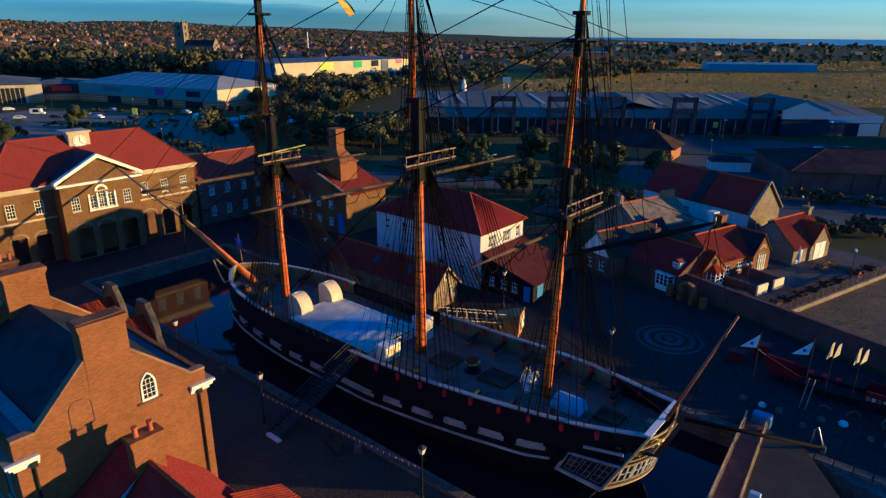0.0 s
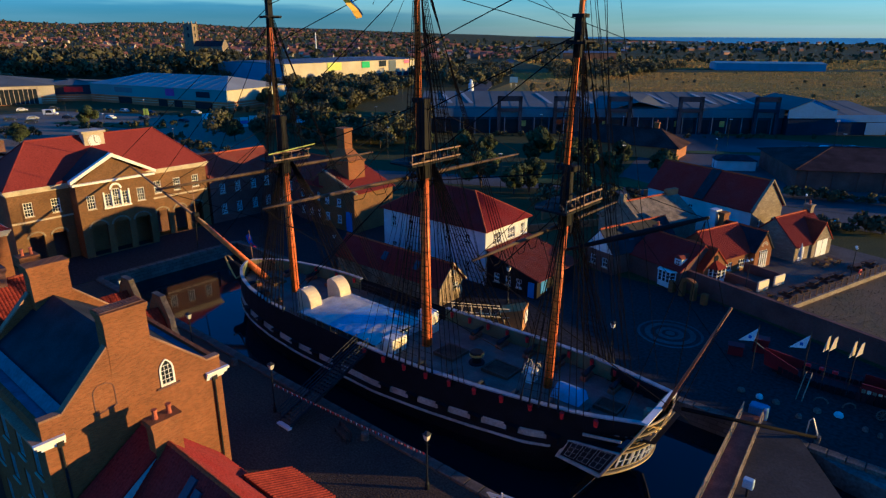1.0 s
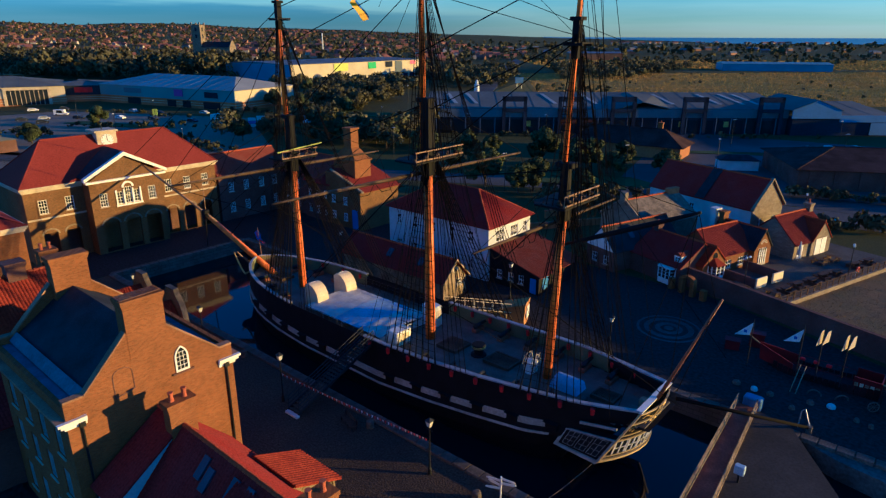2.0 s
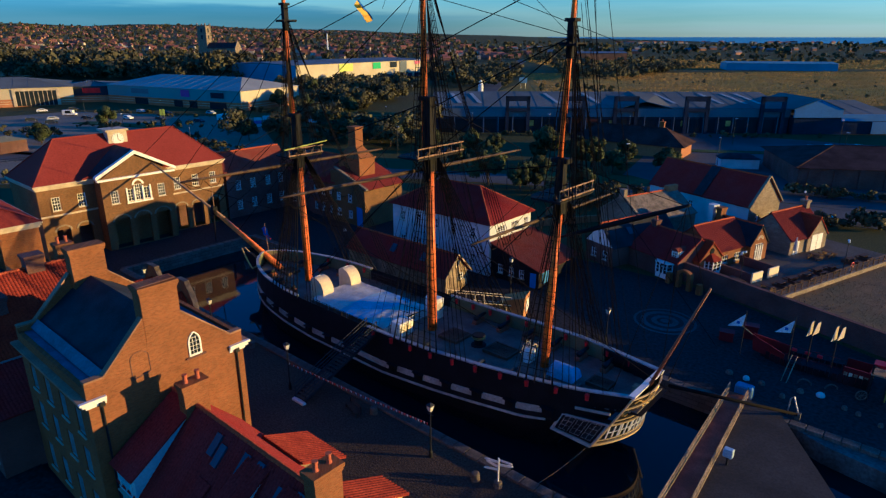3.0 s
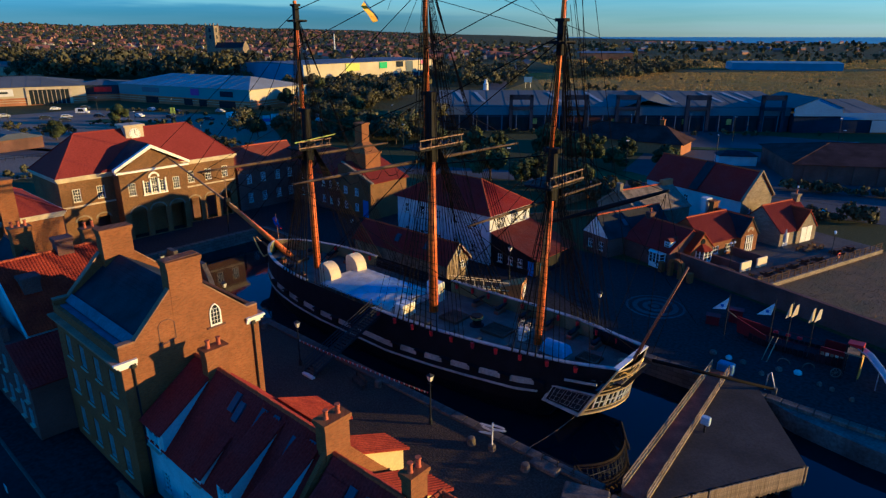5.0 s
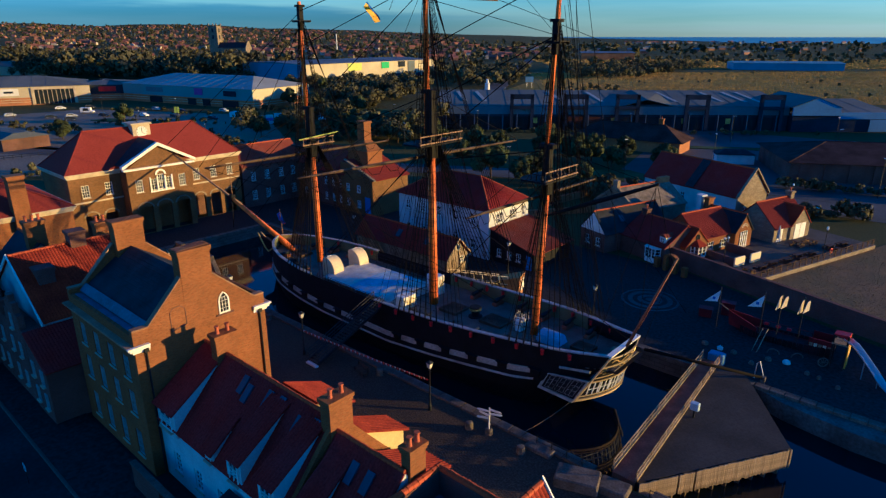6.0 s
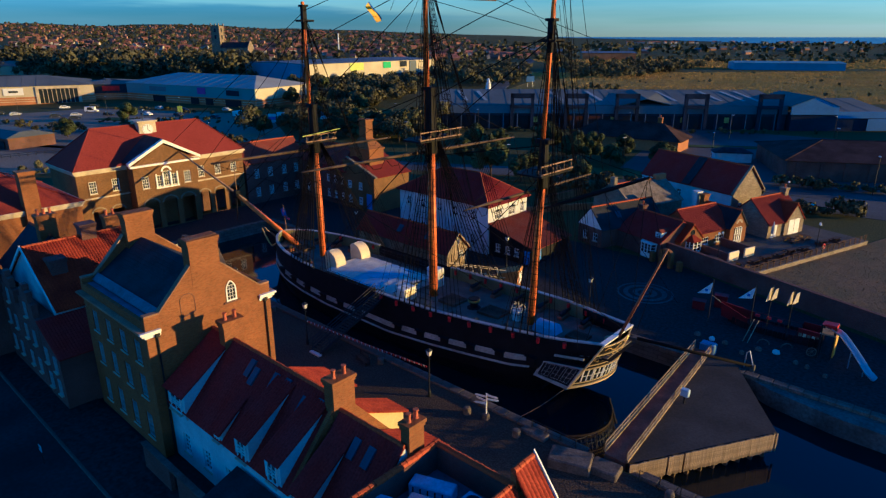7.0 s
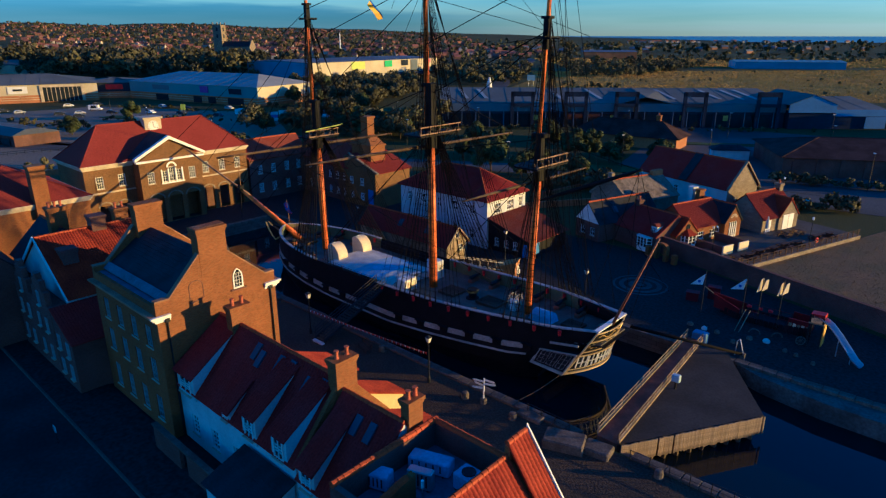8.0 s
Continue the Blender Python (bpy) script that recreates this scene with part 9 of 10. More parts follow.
for x, w, h in ((-2.4, 0.35, 1.5), (-0.85, 0.3, 1.9), (0.85, 0.3, 1.9), (2.4, 0.35, 1.4)):
    bm = nb()
    soft_box(bm, x - w, -0.35, 0, x + w, 0.35, h, 0.06)
    part("pillar", bm, BRICK, sg_)
bm = nb()
for k in range(9):
    a0, a1 = math.pi * k / 9, math.pi * (k + 1) / 9
    p = [(r * math.cos(a), 1.9 + 0.6 * r * math.sin(a)) for a, r in ((a0, 0.6), (a0, 1.15), (a1, 1.15), (a1, 0.6))]
    hexa(bm, [(x, -0.3, z) for x, z in p], [(x, 0.3, z) for x, z in p])
part("arch", bm, BRICK, sg_)

# mooring line from the stern to the near quay
ml = thing("mooring_line", 36.5, -4.0, 0, label="slack pale mooring rope from the stern to the quay", category="rope")
bm = nb()
poly_tube(bm, [(-0.5 - 2.2 * f + 0.8 * f * f, 0.4 - 7.0 * f, 1.2 - 1.05 * f - 2.2 * f * (1 - f)) for f in [i / 12 for i in range(13)]], 0.018, 5)
part("rope", bm, ROPE_PALE, ml)


# ---- beyond the village: sheds, car parks, trees, town, hills, sea ----
def at_world(name, x, y, turn=0.0, z=0.0, **kw):
    ob = new(name)
    ob.matrix_basis = pose(x, y, z, 0, 0, turn)
    return tagged(ob, **kw)


def world_patch(name, pts, material, z, label, category, depth=0.3):
    b = nb()
    prism(b, pts, z - depth, z)
    ob = link_mesh(name, b, material)
    return tagged(ob, label, category, kind="structure")


def land(x, y):
    """Height of the country: level by the harbour, rising to low hills far off to the west."""
    r = math.hypot(x, y)
    b = x / max(1.0, y)
    side = min(1.0, max(0.0, (0.12 - b) / 0.55))
    f = max(0.0, (r - 900) / 3900)
    return (side * 96 + 8 * max(0, side - 0.2) * math.sin(b * 23)) * f ** 1.15 + 17.0 * f ** 1.6 * (1 - side)


bm = nb()
prev = None
for i in range(26):
    r = 900 + 3950 * (i / 25) ** 1.3
    line = []
    for k in range(61):
        b = math.radians(-62 + 124 * k / 60)
        x, y = r * math.sin(b), r * math.cos(b)
        line.append(bm.verts.new((x, y, land(x, y) + 0.05 + 3.5 * math.sin(b * 60 + i) * min(1, max(0, (0.2 - x / max(1, y)) * 3)) * (i > 8))))
    if prev:
        for k in range(60):
            bm.faces.new((prev[k], prev[k + 1], line[k + 1], line[k]))
    prev = line
hills = link_mesh("hill_country", bm, SCRUB)
tagged(hills, "low hills and farmland on the horizon", "hills", kind="structure")
bm = nb()
prev = None
for i, r in enumerate((2600, 3200, 3900, 4500, 4990)):
    line = []
    for k in range(31):
        b = math.radians(6 + 50 * k / 30)
        lo = 2600 + 2000 * max(0.0, 1 - k / 9)
        rr = max(r, min(4990, lo + (r - 2600) * 0.1)) if k < 9 else r
        x, y = rr * math.sin(b), rr * math.cos(b)
        line.append(bm.verts.new((x, y, land(x, y) + 1.2)))
    if prev:
        for k in range(30):
            bm.faces.new((prev[k], prev[k + 1], line[k + 1], line[k]))
    prev = line
SEA = surface("distant_sea", (0.05, 0.10, 0.14), rough=0.35, big=0.002, small=0.02, spread=0.15, bump=0.05)
sea = link_mesh("sea", bm, SEA)
tagged(sea, "blue sea along the horizon", "sea", kind="structure")
world_patch("dry_field", [(35, 300), (420, 315), (620, 520), (560, 640), (40, 560)], FIELD, 0.10, "dry yellow grass field", "field")
world_patch("scrub_belt", [(-40, 560), (700, 640), (900, 900), (-60, 900)], SCRUB, 0.14, "rough green scrub beyond the field", "scrub")
world_patch("link_road", [(-4, 330), (8, 330), (70, 900), (58, 900)], ASPHALT, 0.20, "straight asphalt road into the distance", "road")
world_patch("approach_road", [(-75, 262), (-20, 240), (20, 232), (20, 222), (-24, 228), (-80, 250)], ASPHALT, 0.16, "asphalt road by the roundabout", "road")
bm = nb()
turned(bm, [(13, 0), (13, 0.25), (11, 0.5), (4, 0.9), (0.5, 1.0)], n=28)
rb = link_mesh("roundabout_island", bm, FIELD)
rb.matrix_basis = pose(-8, 352, 0.1)
tagged(rb, "grassy roundabout island", "roundabout", kind="structure")


def shed(name, x, y, turn, w, d, ze, zr, wall_mat, roof_mat, label, band=None, end_mat=None, hip=True, category="warehouse"):
    """A large clad shed; x, y: its front left corner; the front runs w metres along the turned x axis."""
    root = at_world(name, x, y, turn, label=label, category=category)
    b = nb()
    wall(b, (0, 0), (w, 0), 0, ze, 0.4)
    wall(b, (w, d), (0, d), 0, ze, 0.4)
    wall(b, (0, d - 0.4), (0, 0.4), 0, ze, 0.4)
    part("wall", b, wall_mat, root)
    b = nb()
    wall(b, (w, 0.4), (w, d - 0.4), 0, ze, 0.4)
    part("end_wall", b, end_mat or wall_mat, root)
    if band:
        b = nb()
        box(b, -0.05, -0.12, 0, w + 0.05, -0.01, ze * 0.42)
        box(b, w + 0.01, 0.0, 0, w + 0.12, d, ze * 0.42)
        base = part("brick_base", b, band, root)
        for zz in (0.16, 0.28):
            b = nb()
            box(b, -0.05, -0.16, ze * zz, w + 0.16, -0.125, ze * zz + 0.22)
            part("pale_course", b, CLAD_CREAM, base)
            b = nb()
            box(b, w + 0.125, -0.12, ze * zz, w + 0.16, d, ze * zz + 0.22)
            part("pale_course", b, CLAD_CREAM, base)
    b = nb()
    o, ins = 0.5, d * 0.45 if hip else 0.0
    pts = [(-o, -o, ze), (w + o, -o, ze), (w + o, d + o, ze), (-o, d + o, ze)]
    r0, r1 = (ins, d / 2, zr), (w - ins, d / 2, zr)
    v = [b.verts.new(p) for p in pts + [r0, r1]]
    for f in ((0, 1, 5, 4), (1, 2, 5), (2, 3, 4, 5), (3, 0, 4), (3, 2, 1, 0)):
        b.faces.new([v[i] for i in f])
    roof = part("roof", b, roof_mat, root)
    for k in range(1, int(w / 6)):
        b = nb()
        xx = k * w / int(w / 6)
        f = min(1.0, xx / max(1, ins), (w - xx) / max(1, ins)) if hip else 1.0
        zz = ze + (zr - ze) * f
        hexa(b, [(xx - 0.08, -o, ze + 0.01), (xx + 0.08, -o, ze + 0.01), (xx + 0.08, d / 2 * f, zz + 0.01), (xx - 0.08, d / 2 * f, zz + 0.01)],
             [(xx - 0.08, -o, ze + 0.06), (xx + 0.08, -o, ze + 0.06), (xx + 0.08, d / 2 * f, zz + 0.06), (xx - 0.08, d / 2 * f, zz + 0.06)])
        part("seam", b, SHED_ROOF_DARK, roof)
    return root


def fascia(root, x0, x1, z0, z1, mat, name="sign", y=-0.2, label=""):
    b = nb()
    box(b, x0, y - 0.15, z0, x1, y, z1)
    return part(name, b, mat, root, label)


PALE_BLUE = surface("pale_blue_cladding", (0.15, 0.25, 0.26), rough=0.5, big=0.05, small=2, spread=0.1)
sb = shed("retail_shed", -180.8, 305.5, -25, 88.7, 38, 8.5, 13.0, PALE_BLUE, SHED_ROOF, "long pale retail shed with brick base and grey roof", BRICK_FAR, CLAD_CREAM, category="shop")
for x0, x1 in ((20, 29), (47, 52.5), (57, 62), (70, 80)):
    fascia(sb, x0, x1, 0.2, 3.2, GLASS, "shop_window")
fascia(sb, 18, 30, 5.2, 7.4, SHED_BLUE)
fascia(sb, 52, 57.5, 4.9, 7.9, PURPLE)
fascia(sb, 71, 79, 5.0, 7.4, CLAD_DARK)
sa = shed("retail_shed", -261.4, 248, 33, 84, 48, 8.3, 12.2, CLAD_CREAM, SHED_ROOF_DARK, "cream retail shed with orange brick base and glazed entrance", BRICK_FAR, CLAD_CREAM, category="shop")
fascia(sa, 60.5, 77.0, 0.3, 7.0, GLASS, "glazed_front")
b = nb()
for k in range(10):
    box(b, 60.6 + 1.82 * k - 0.1, -0.5, 0.3, 60.6 + 1.82 * k + 0.1, -0.36, 7.0)
box(b, 59.4, -0.6, 7.0, 78.2, -0.25, 7.9)
box(b, 59.4, -0.6, 0.2, 60.5, -0.25, 7.0)
box(b, 77.1, -0.6, 0.2, 78.2, -0.25, 7.0)
part("mullion", b, STONE_PALE, sa)
fascia(sa, 46.5, 54.5, 4.4, 7.6, WHITE_BOARD, "sign_board", label="plain white shop sign")
fascia(sa, 48.6, 52.4, 5.6, 6.5, CLAD_DARK, "lettering_bar", y=-0.36)
sm = shed("retail_link", -205, 299.5, 20, 26, 34, 7.6, 9.6, CLAD_DARK, SHED_ROOF_DARK, "darker retail unit with red sign between the sheds", BRICK_FAR, category="shop")
fascia(sm, 13, 21, 4.4, 6.8, RED)
sc = shed("retail_warehouse", -118, 420, 55.5, 137, 70, 12.6, 13.8, CLAD_CREAM, SHED_BLUE, "long cream retail warehouse with coloured signs and a blue end", None, CLAD_CREAM, hip=False, category="shop")
for x0, x1, m_, z0, z1 in ((38.5, 52.2, LIME, 7.0, 12.2), (73.2, 81.6, GREEN_SIGN, 7.6, 12.2), (92.3, 100.0, CLAD_DARK, 8.0, 12.2), (103.4, 111.6, SHED_BLUE, 0.5, 12.3), (121.8, 128.0, surface("pink_sign", (0.62, 0.12, 0.25), rough=0.5), 9.5, 12.2)):
    fascia(sc, x0, x1, z0, z1, m_, y=-0.3)
for k in range(17):
    fascia(sc, 1 + 8 * k, 6.5 + 8 * k, 0.2, 3.2, CLAD_DARK, "shopfront")
b = nb()
box(b, -0.35, -0.3, 0, -0.02, 70, 12.5)
part("end_cladding", b, CLAD_BLUE, sc, "blue clad end wall")
shed("low_depot", -428, 498, 4, 48, 18, 7.0, 11.0, CLAD_CREAM, SHED_ROOF_DARK, "low cream depot with a dark pitched roof", category="building")
shed("low_depot", -376, 505, -6, 18, 16, 5.5, 9.5, CLAD_CREAM, SHED_ROOF_DARK, "small cream depot with a dark pitched roof", category="building")
# grey warehouse with dark portal frames
wr = shed("grey_warehouse", -14, 211, 1.6, 120, 50, 8.2, 11.6, CLAD_DARK, SHED_ROOF_DARK, "long grey warehouse with dark portal frames and rooflights", hip=False)
b = nb()
box(b, 0, -0.5, 5.4, 120, -0.02, 8.1)
part("fascia_panel", b, SHED_BLUE, wr)
for x in (29, 47.5, 65, 88.5, 113.5):
    b = nb()
    for dx in (-4.0, 3.0):
        box(b, x + dx, -1.6, 0, x + dx + 1.1, -0.6, 12.2)
    box(b, x - 4.0, -1.6, 10.6, x + 4.1, -0.6, 12.2)
    box(b, x - 4.0, -1.6, 7.2, x + 4.1, -0.6, 8.3)
    part("portal_frame", b, CLAD_DARK, wr)
for k in range(24):
    b = nb()
    x = 3 + 4.9 * k
    box(b, x - 0.12, -1.4, 0, x + 0.12, -1.15, 5.4)
    part("column", b, SHED_BLUE, wr)
for k in range(23):
    fascia(wr, 3.4 + 4.9 * k, 7.4 + 4.9 * k, 0.3, 4.6, GLASS, "shop_window", y=-0.1)
for x in (60, 84, 99, 33):
    fascia(wr, x, x + 1.6, 2.4, 4.2, surface("yellow_notice", (0.5, 0.36, 0.08), rough=0.6) if x == 60 else bpy.data.materials["yellow_notice"], "notice", y=-0.3)
for k, x in enumerate((6, 13, 40, 54, 74, 80, 96, 104, 109)):
    b = nb()
    f0, f1 = 0.25, 0.85
    hexa(b, [(x + 3.0, 25 * f0, 8.2 + 3.4 * f0 + 0.05), (x + 4.3, 25 * f0, 8.2 + 3.4 * f0 + 0.05), (x + 1.3, 25 * f1, 8.2 + 3.4 * f1 + 0.05), (x, 25 * f1, 8.2 + 3.4 * f1 + 0.05)],
         [(x + 3.0, 25 * f0, 8.2 + 3.4 * f0 + 0.2), (x + 4.3, 25 * f0, 8.2 + 3.4 * f0 + 0.2), (x + 1.3, 25 * f1, 8.2 + 3.4 * f1 + 0.2), (x, 25 * f1, 8.2 + 3.4 * f1 + 0.2)])
    part("rooflight", b, SHED_ROOF, wr)
for x in (72,):
    b = nb()
    slab_slope(b, (x - 9, -0.6, 8.2), (x, 0.5, 10.4), (x, 24, 11.8), (x - 9, 20, 11.0))
    slab_slope(b, (x, 0.5, 10.4), (x + 9, -0.6, 8.2), (x + 9, 20, 11.0), (x, 24, 11.8))
    part("roof_gable", b, SHED_ROOF_DARK, wr)
BRIGHT_BLUE = surface("bright_blue_cladding", (0.09, 0.23, 0.40), rough=0.7, big=0.1, small=2, spread=0.1)
wg = shed("blue_fronted_unit", 106.5, 212, 3, 34, 48, 6.2, 9.0, CLAD_DARK, SHED_ROOF_DARK, "warehouse end with bright blue gabled front", hip=False)
b = nb()
hexa(b, [(-0.5, -0.6, 5.6), (15.5, -0.6, 5.6), (15.5, -0.6, 8.4), (7.5, -0.6, 11.4), (-0.5, -0.6, 8.4)][::-1], [(-0.5, -0.1, 5.6), (15.5, -0.1, 5.6), (15.5, -0.1, 8.4), (7.5, -0.1, 11.4), (-0.5, -0.1, 8.4)][::-1])
box(b, 15.5, -0.5, 4.4, 33.6, -0.1, 6.6)
part("blue_front", b, BRIGHT_BLUE, wg)
b = nb()
slab_slope(b, (-1, -0.8, 8.3), (7.5, -0.8, 11.6), (7.5, 26, 11.6), (-1, 26, 8.3))
slab_slope(b, (7.5, -0.8, 11.6), (16, -0.8, 8.3), (16, 26, 8.3), (7.5, 26, 11.6))
part("front_roof", b, SHED_ROOF_DARK, wg)
fascia(wg, 26, 33, 0.2, 4.2, BRIGHT_BLUE, "shutter", y=-0.3)
shed("far_blue_shed", 238, 628, -8, 96, 30, 6.5, 8, CLAD_BLUE, PALE_BLUE, "long bright blue shed beyond the field", hip=False)
shed("far_brick_works", 130, 880, 0, 70, 30, 9, 11, BRICK_FAR, SHED_BLUE, "distant orange brick works building", hip=False)
# low hipped building and brick shed
# brown roof tile darkened to carry the shadow that lies on these roofs
SHADE_TILE = surface("shade_brown_tile", (0.050, 0.030, 0.026), rough=0.85, big=0.3, small=5, spread=0.3, spec=0.04)
lo = at_world("hipped_pavilion", 34.3, 177.4, -31, label="low pavilion with dark hipped roof and orange brick end", category="building")
sd = house_shell(lo, -6, 25, 0, 11, 3.2, 6, "x", BRICK_FAR, (), gables=None)
hip_roof(lo, -6, 25, 0, 11, 3.2, 7.2, 6, 6, "x", SHADE_TILE, over=0.9)
chimney(lo, 17, 6, 18.2, 7.2, 6, 8.8, BRICK, 1)
bs = at_world("brick_shed", 71, 133, -8, label="large dark brick shed with shallow roof", category="warehouse")
sd = house_shell(bs, 0, 46, 0, 26, 4.4, 6, "x", BRICK_DARK, (), gables=None)
hip_roof(bs, 0, 46, 0, 26, 4.4, 7.4, 11, 11, "x", SHADE_TILE, over=0.8)
for k in range(9):
    b = nb()
    box(b, 2 + 5 * k, -0.25, 0, 2.8 + 5 * k, -0.01, 4.2)
    part("pilaster", b, BRICK_DARK, bs)
gw = thing("garden_wall", -4.3, 53.0, 0, 82, label="low orange brick garden wall beside the road", category="wall", kind="structure")
b = nb()
box(b, 0, -0.2, 0, 17, 0.2, 1.3)
part("wall_face", b, BRICK_FAR, gw)
b = nb()
box(b, -0.06, -0.26, 1.3, 17.06, 0.26, 1.42)
part("coping", b, TERRACOTTA, gw)
kk = at_world("white_kiosk", 62, 153, -6, label="small white kiosk with a dark roof", category="kiosk")
b = nb()
box(b, 0, 0, 0, 9, 4.5, 2.4)
part("wall", b, RENDER_WHITE, kk)
b = nb()
hexa(b, [(-0.4, -0.4, 2.4), (9.4, -0.4, 2.4), (9.4, 4.9, 2.4), (-0.4, 4.9, 2.4)], [(2, 1.8, 3.6), (7, 1.8, 3.6), (7, 2.7, 3.6), (2, 2.7, 3.6)])
part("roof", b, SLATE, kk)
rf = at_world("red_fascia_shop", -172, 178, -28, label="low shop with a red fascia", category="shop")
b = nb()
box(b, 0, 0, 0, 44, 13, 3.3)
part("wall", b, BRICK_DARK, rf)
b = nb()
hexa(b, [(-0.6, -0.8, 3.3), (44.6, -0.8, 3.3), (44.6, 13.6, 3.3), (-0.6, 13.6, 3.3)], [(2, 4.5, 4.6), (42, 4.5, 4.6), (42, 8.5, 4.6), (2, 8.5, 4.6)])
part("roof", b, SHED_ROOF_DARK, rf)
fascia(rf, 0, 28, 2.3, 3.2, RED)
for k in range(7):
    fascia(rf, 1 + 6 * k, 6 + 6 * k, 0.3, 2.2, GLASS, "shop_window")

bwl = at_world("curved_wall", 41, 131, 0, label="low curved brick garden wall", category="wall")
for k in range(8):
    b = nb()
    a0, a1 = math.radians(-120 + 20 * k), math.radians(-102 + 20 * k)
    p = [(7 * math.cos(a0), 5 * math.sin(a0)), (7.5 * math.cos(a0), 5.5 * math.sin(a0)), (7.5 * math.cos(a1), 5.5 * math.sin(a1)), (7 * math.cos(a1), 5 * math.sin(a1))]
    prism(b, p, 0, 1.2)
    part("segment", b, BRICK_FAR, bwl)
rw2 = at_world("road_wall", 6, 98, 18, label="low orange brick wall by the road", category="wall")
b = nb()
box(b, 0, 0, 0, 24, 0.4, 1.2)
part("wall_face", b, BRICK_FAR, rw2)

# church with its tower
chx, chy = -341, 812
chh = at_world("church", chx, chy, -8, label="stone parish church with a tall square tower", category="church")
b = nb()
box(b, -5.6, -5.6, 0, 5.6, 5.6, 42.5)
for sx in (-1, 1):
    for sy in (-1, 1):
        box(b, sx * 5.4 - 0.9, sy * 5.4 - 0.9, 0, sx * 5.4 + 0.9, sy * 5.4 + 0.9, 45.5, 0.3)
part("tower", b, STONE, chh)
for z in (27, 35):
    b = nb()
    box(b, -1.3, -5.8, z, 1.3, -5.62, z + 4.5)
    part("louvre", b, CLAD_DARK, chh)
    b = nb()
    box(b, 5.62, -1.3, z, 5.8, 1.3, z + 4.5)
    part("louvre", b, CLAD_DARK, chh)
b = nb()
box(b, 5.7, -7, 0, 44, 7, 16.5)
part("nave", b, STONE, chh)
b = nb()
hexa(b, [(43.5, -8, 0), (44.5, -8, 0), (44.5, 8, 0), (43.5, 8, 0)], [(43.5, -8, 16.5), (44.5, -8, 16.5), (44.5, 8, 16.5), (43.5, 8, 16.5)])
hexa(b, [(43.5, -8, 16.5), (44.5, -8, 16.5), (44.5, 8, 16.5), (43.5, 8, 16.5)], [(43.5, -0.3, 25.5), (44.5, -0.3, 25.5), (44.5, 0.3, 25.5), (43.5, 0.3, 25.5)])
part("gable", b, STONE, chh)
b = nb()
hexa(b, [(5.7, -7.6, 16.5), (43.4, -7.6, 16.5), (43.4, 7.6, 16.5), (5.7, 7.6, 16.5)], [(5.7, -0.3, 23), (43.4, -0.3, 23), (43.4, 0.3, 23), (5.7, 0.3, 23)])
part("nave_roof", b, SLATE, chh)
chim = at_world("white_chimney", -265, 1160, label="slim white works chimney", category="chimney")
b = nb()
tube(b, (0, 0, 0), (0, 0, 34), 1.4, 1.0, 12)
part("stack", b, WHITE_BOARD, chim)

# monument by the roundabout, direction signs, poles
mo = at_world("white_monument", 3.5, 360, label="white column monument on the roundabout", category="monument")
b = nb()
turned(b, [(2.0, 0), (2.0, 0.8), (1.5, 1.0), (1.4, 5.0), (1.7, 5.2), (0.9, 5.6), (0.8, 7.2), (0.3, 7.8)], n=10)
part("column", b, WHITE_BOARD, mo)
for x, y, w, h, z, m_ in ((30, 400, 5, 3.4, 3.4, CLAD_BLUE), (-74, 221, 3.2, 3.4, 0.6, WHITE_BOARD), (-125, 246, 1.9, 2.4, 0.9, LIME)):
    s = at_world("road_sign", x, y, 8, label="road sign board on steel posts", category="road sign", group="road signs")
    b = nb()
    box(b, -w / 2, -0.1, z, w / 2, 0.1, z + h)
    part("board", b, m_, s)
    for dx in (-w * 0.3, w * 0.3):
        b = nb()
        tube(b, (dx, 0.15, 0), (dx, 0.15, z + h), 0.1, n=6)
        part("post", b, STEEL, s)
mast_l = at_world("road_lamp", -60, 205, label="tall steel road lamp column", category="street lamp", group="road lamps")
b = nb()
tube(b, (0, 0, 0), (0, 0, 8.0), 0.075, 0.05, 6)
part("column", b, IRON, mast_l)
b = nb()
box(b, -0.1, -0.6, 7.98, 0.1, 0.2, 8.1)
part("lantern", b, WHITE_BOARD, mast_l)
rnd = random.Random(21)
for x, y in ((-30, 215), (0, 198), (24, 196), (48, 192), (78, 188), (108, 186), (36, 140), (60, 150), (82, 118), (-150, 235), (-118, 232), (-90, 240), (-180, 225), (-75, 160), (8, 128), (-20, 165), (95, 160), (118, 165), (-110, 190), (-55, 300), (-30, 310)):
    copy_thing(mast_l, pose(x, y, 0, 0, 0, rnd.uniform(0, 360)))


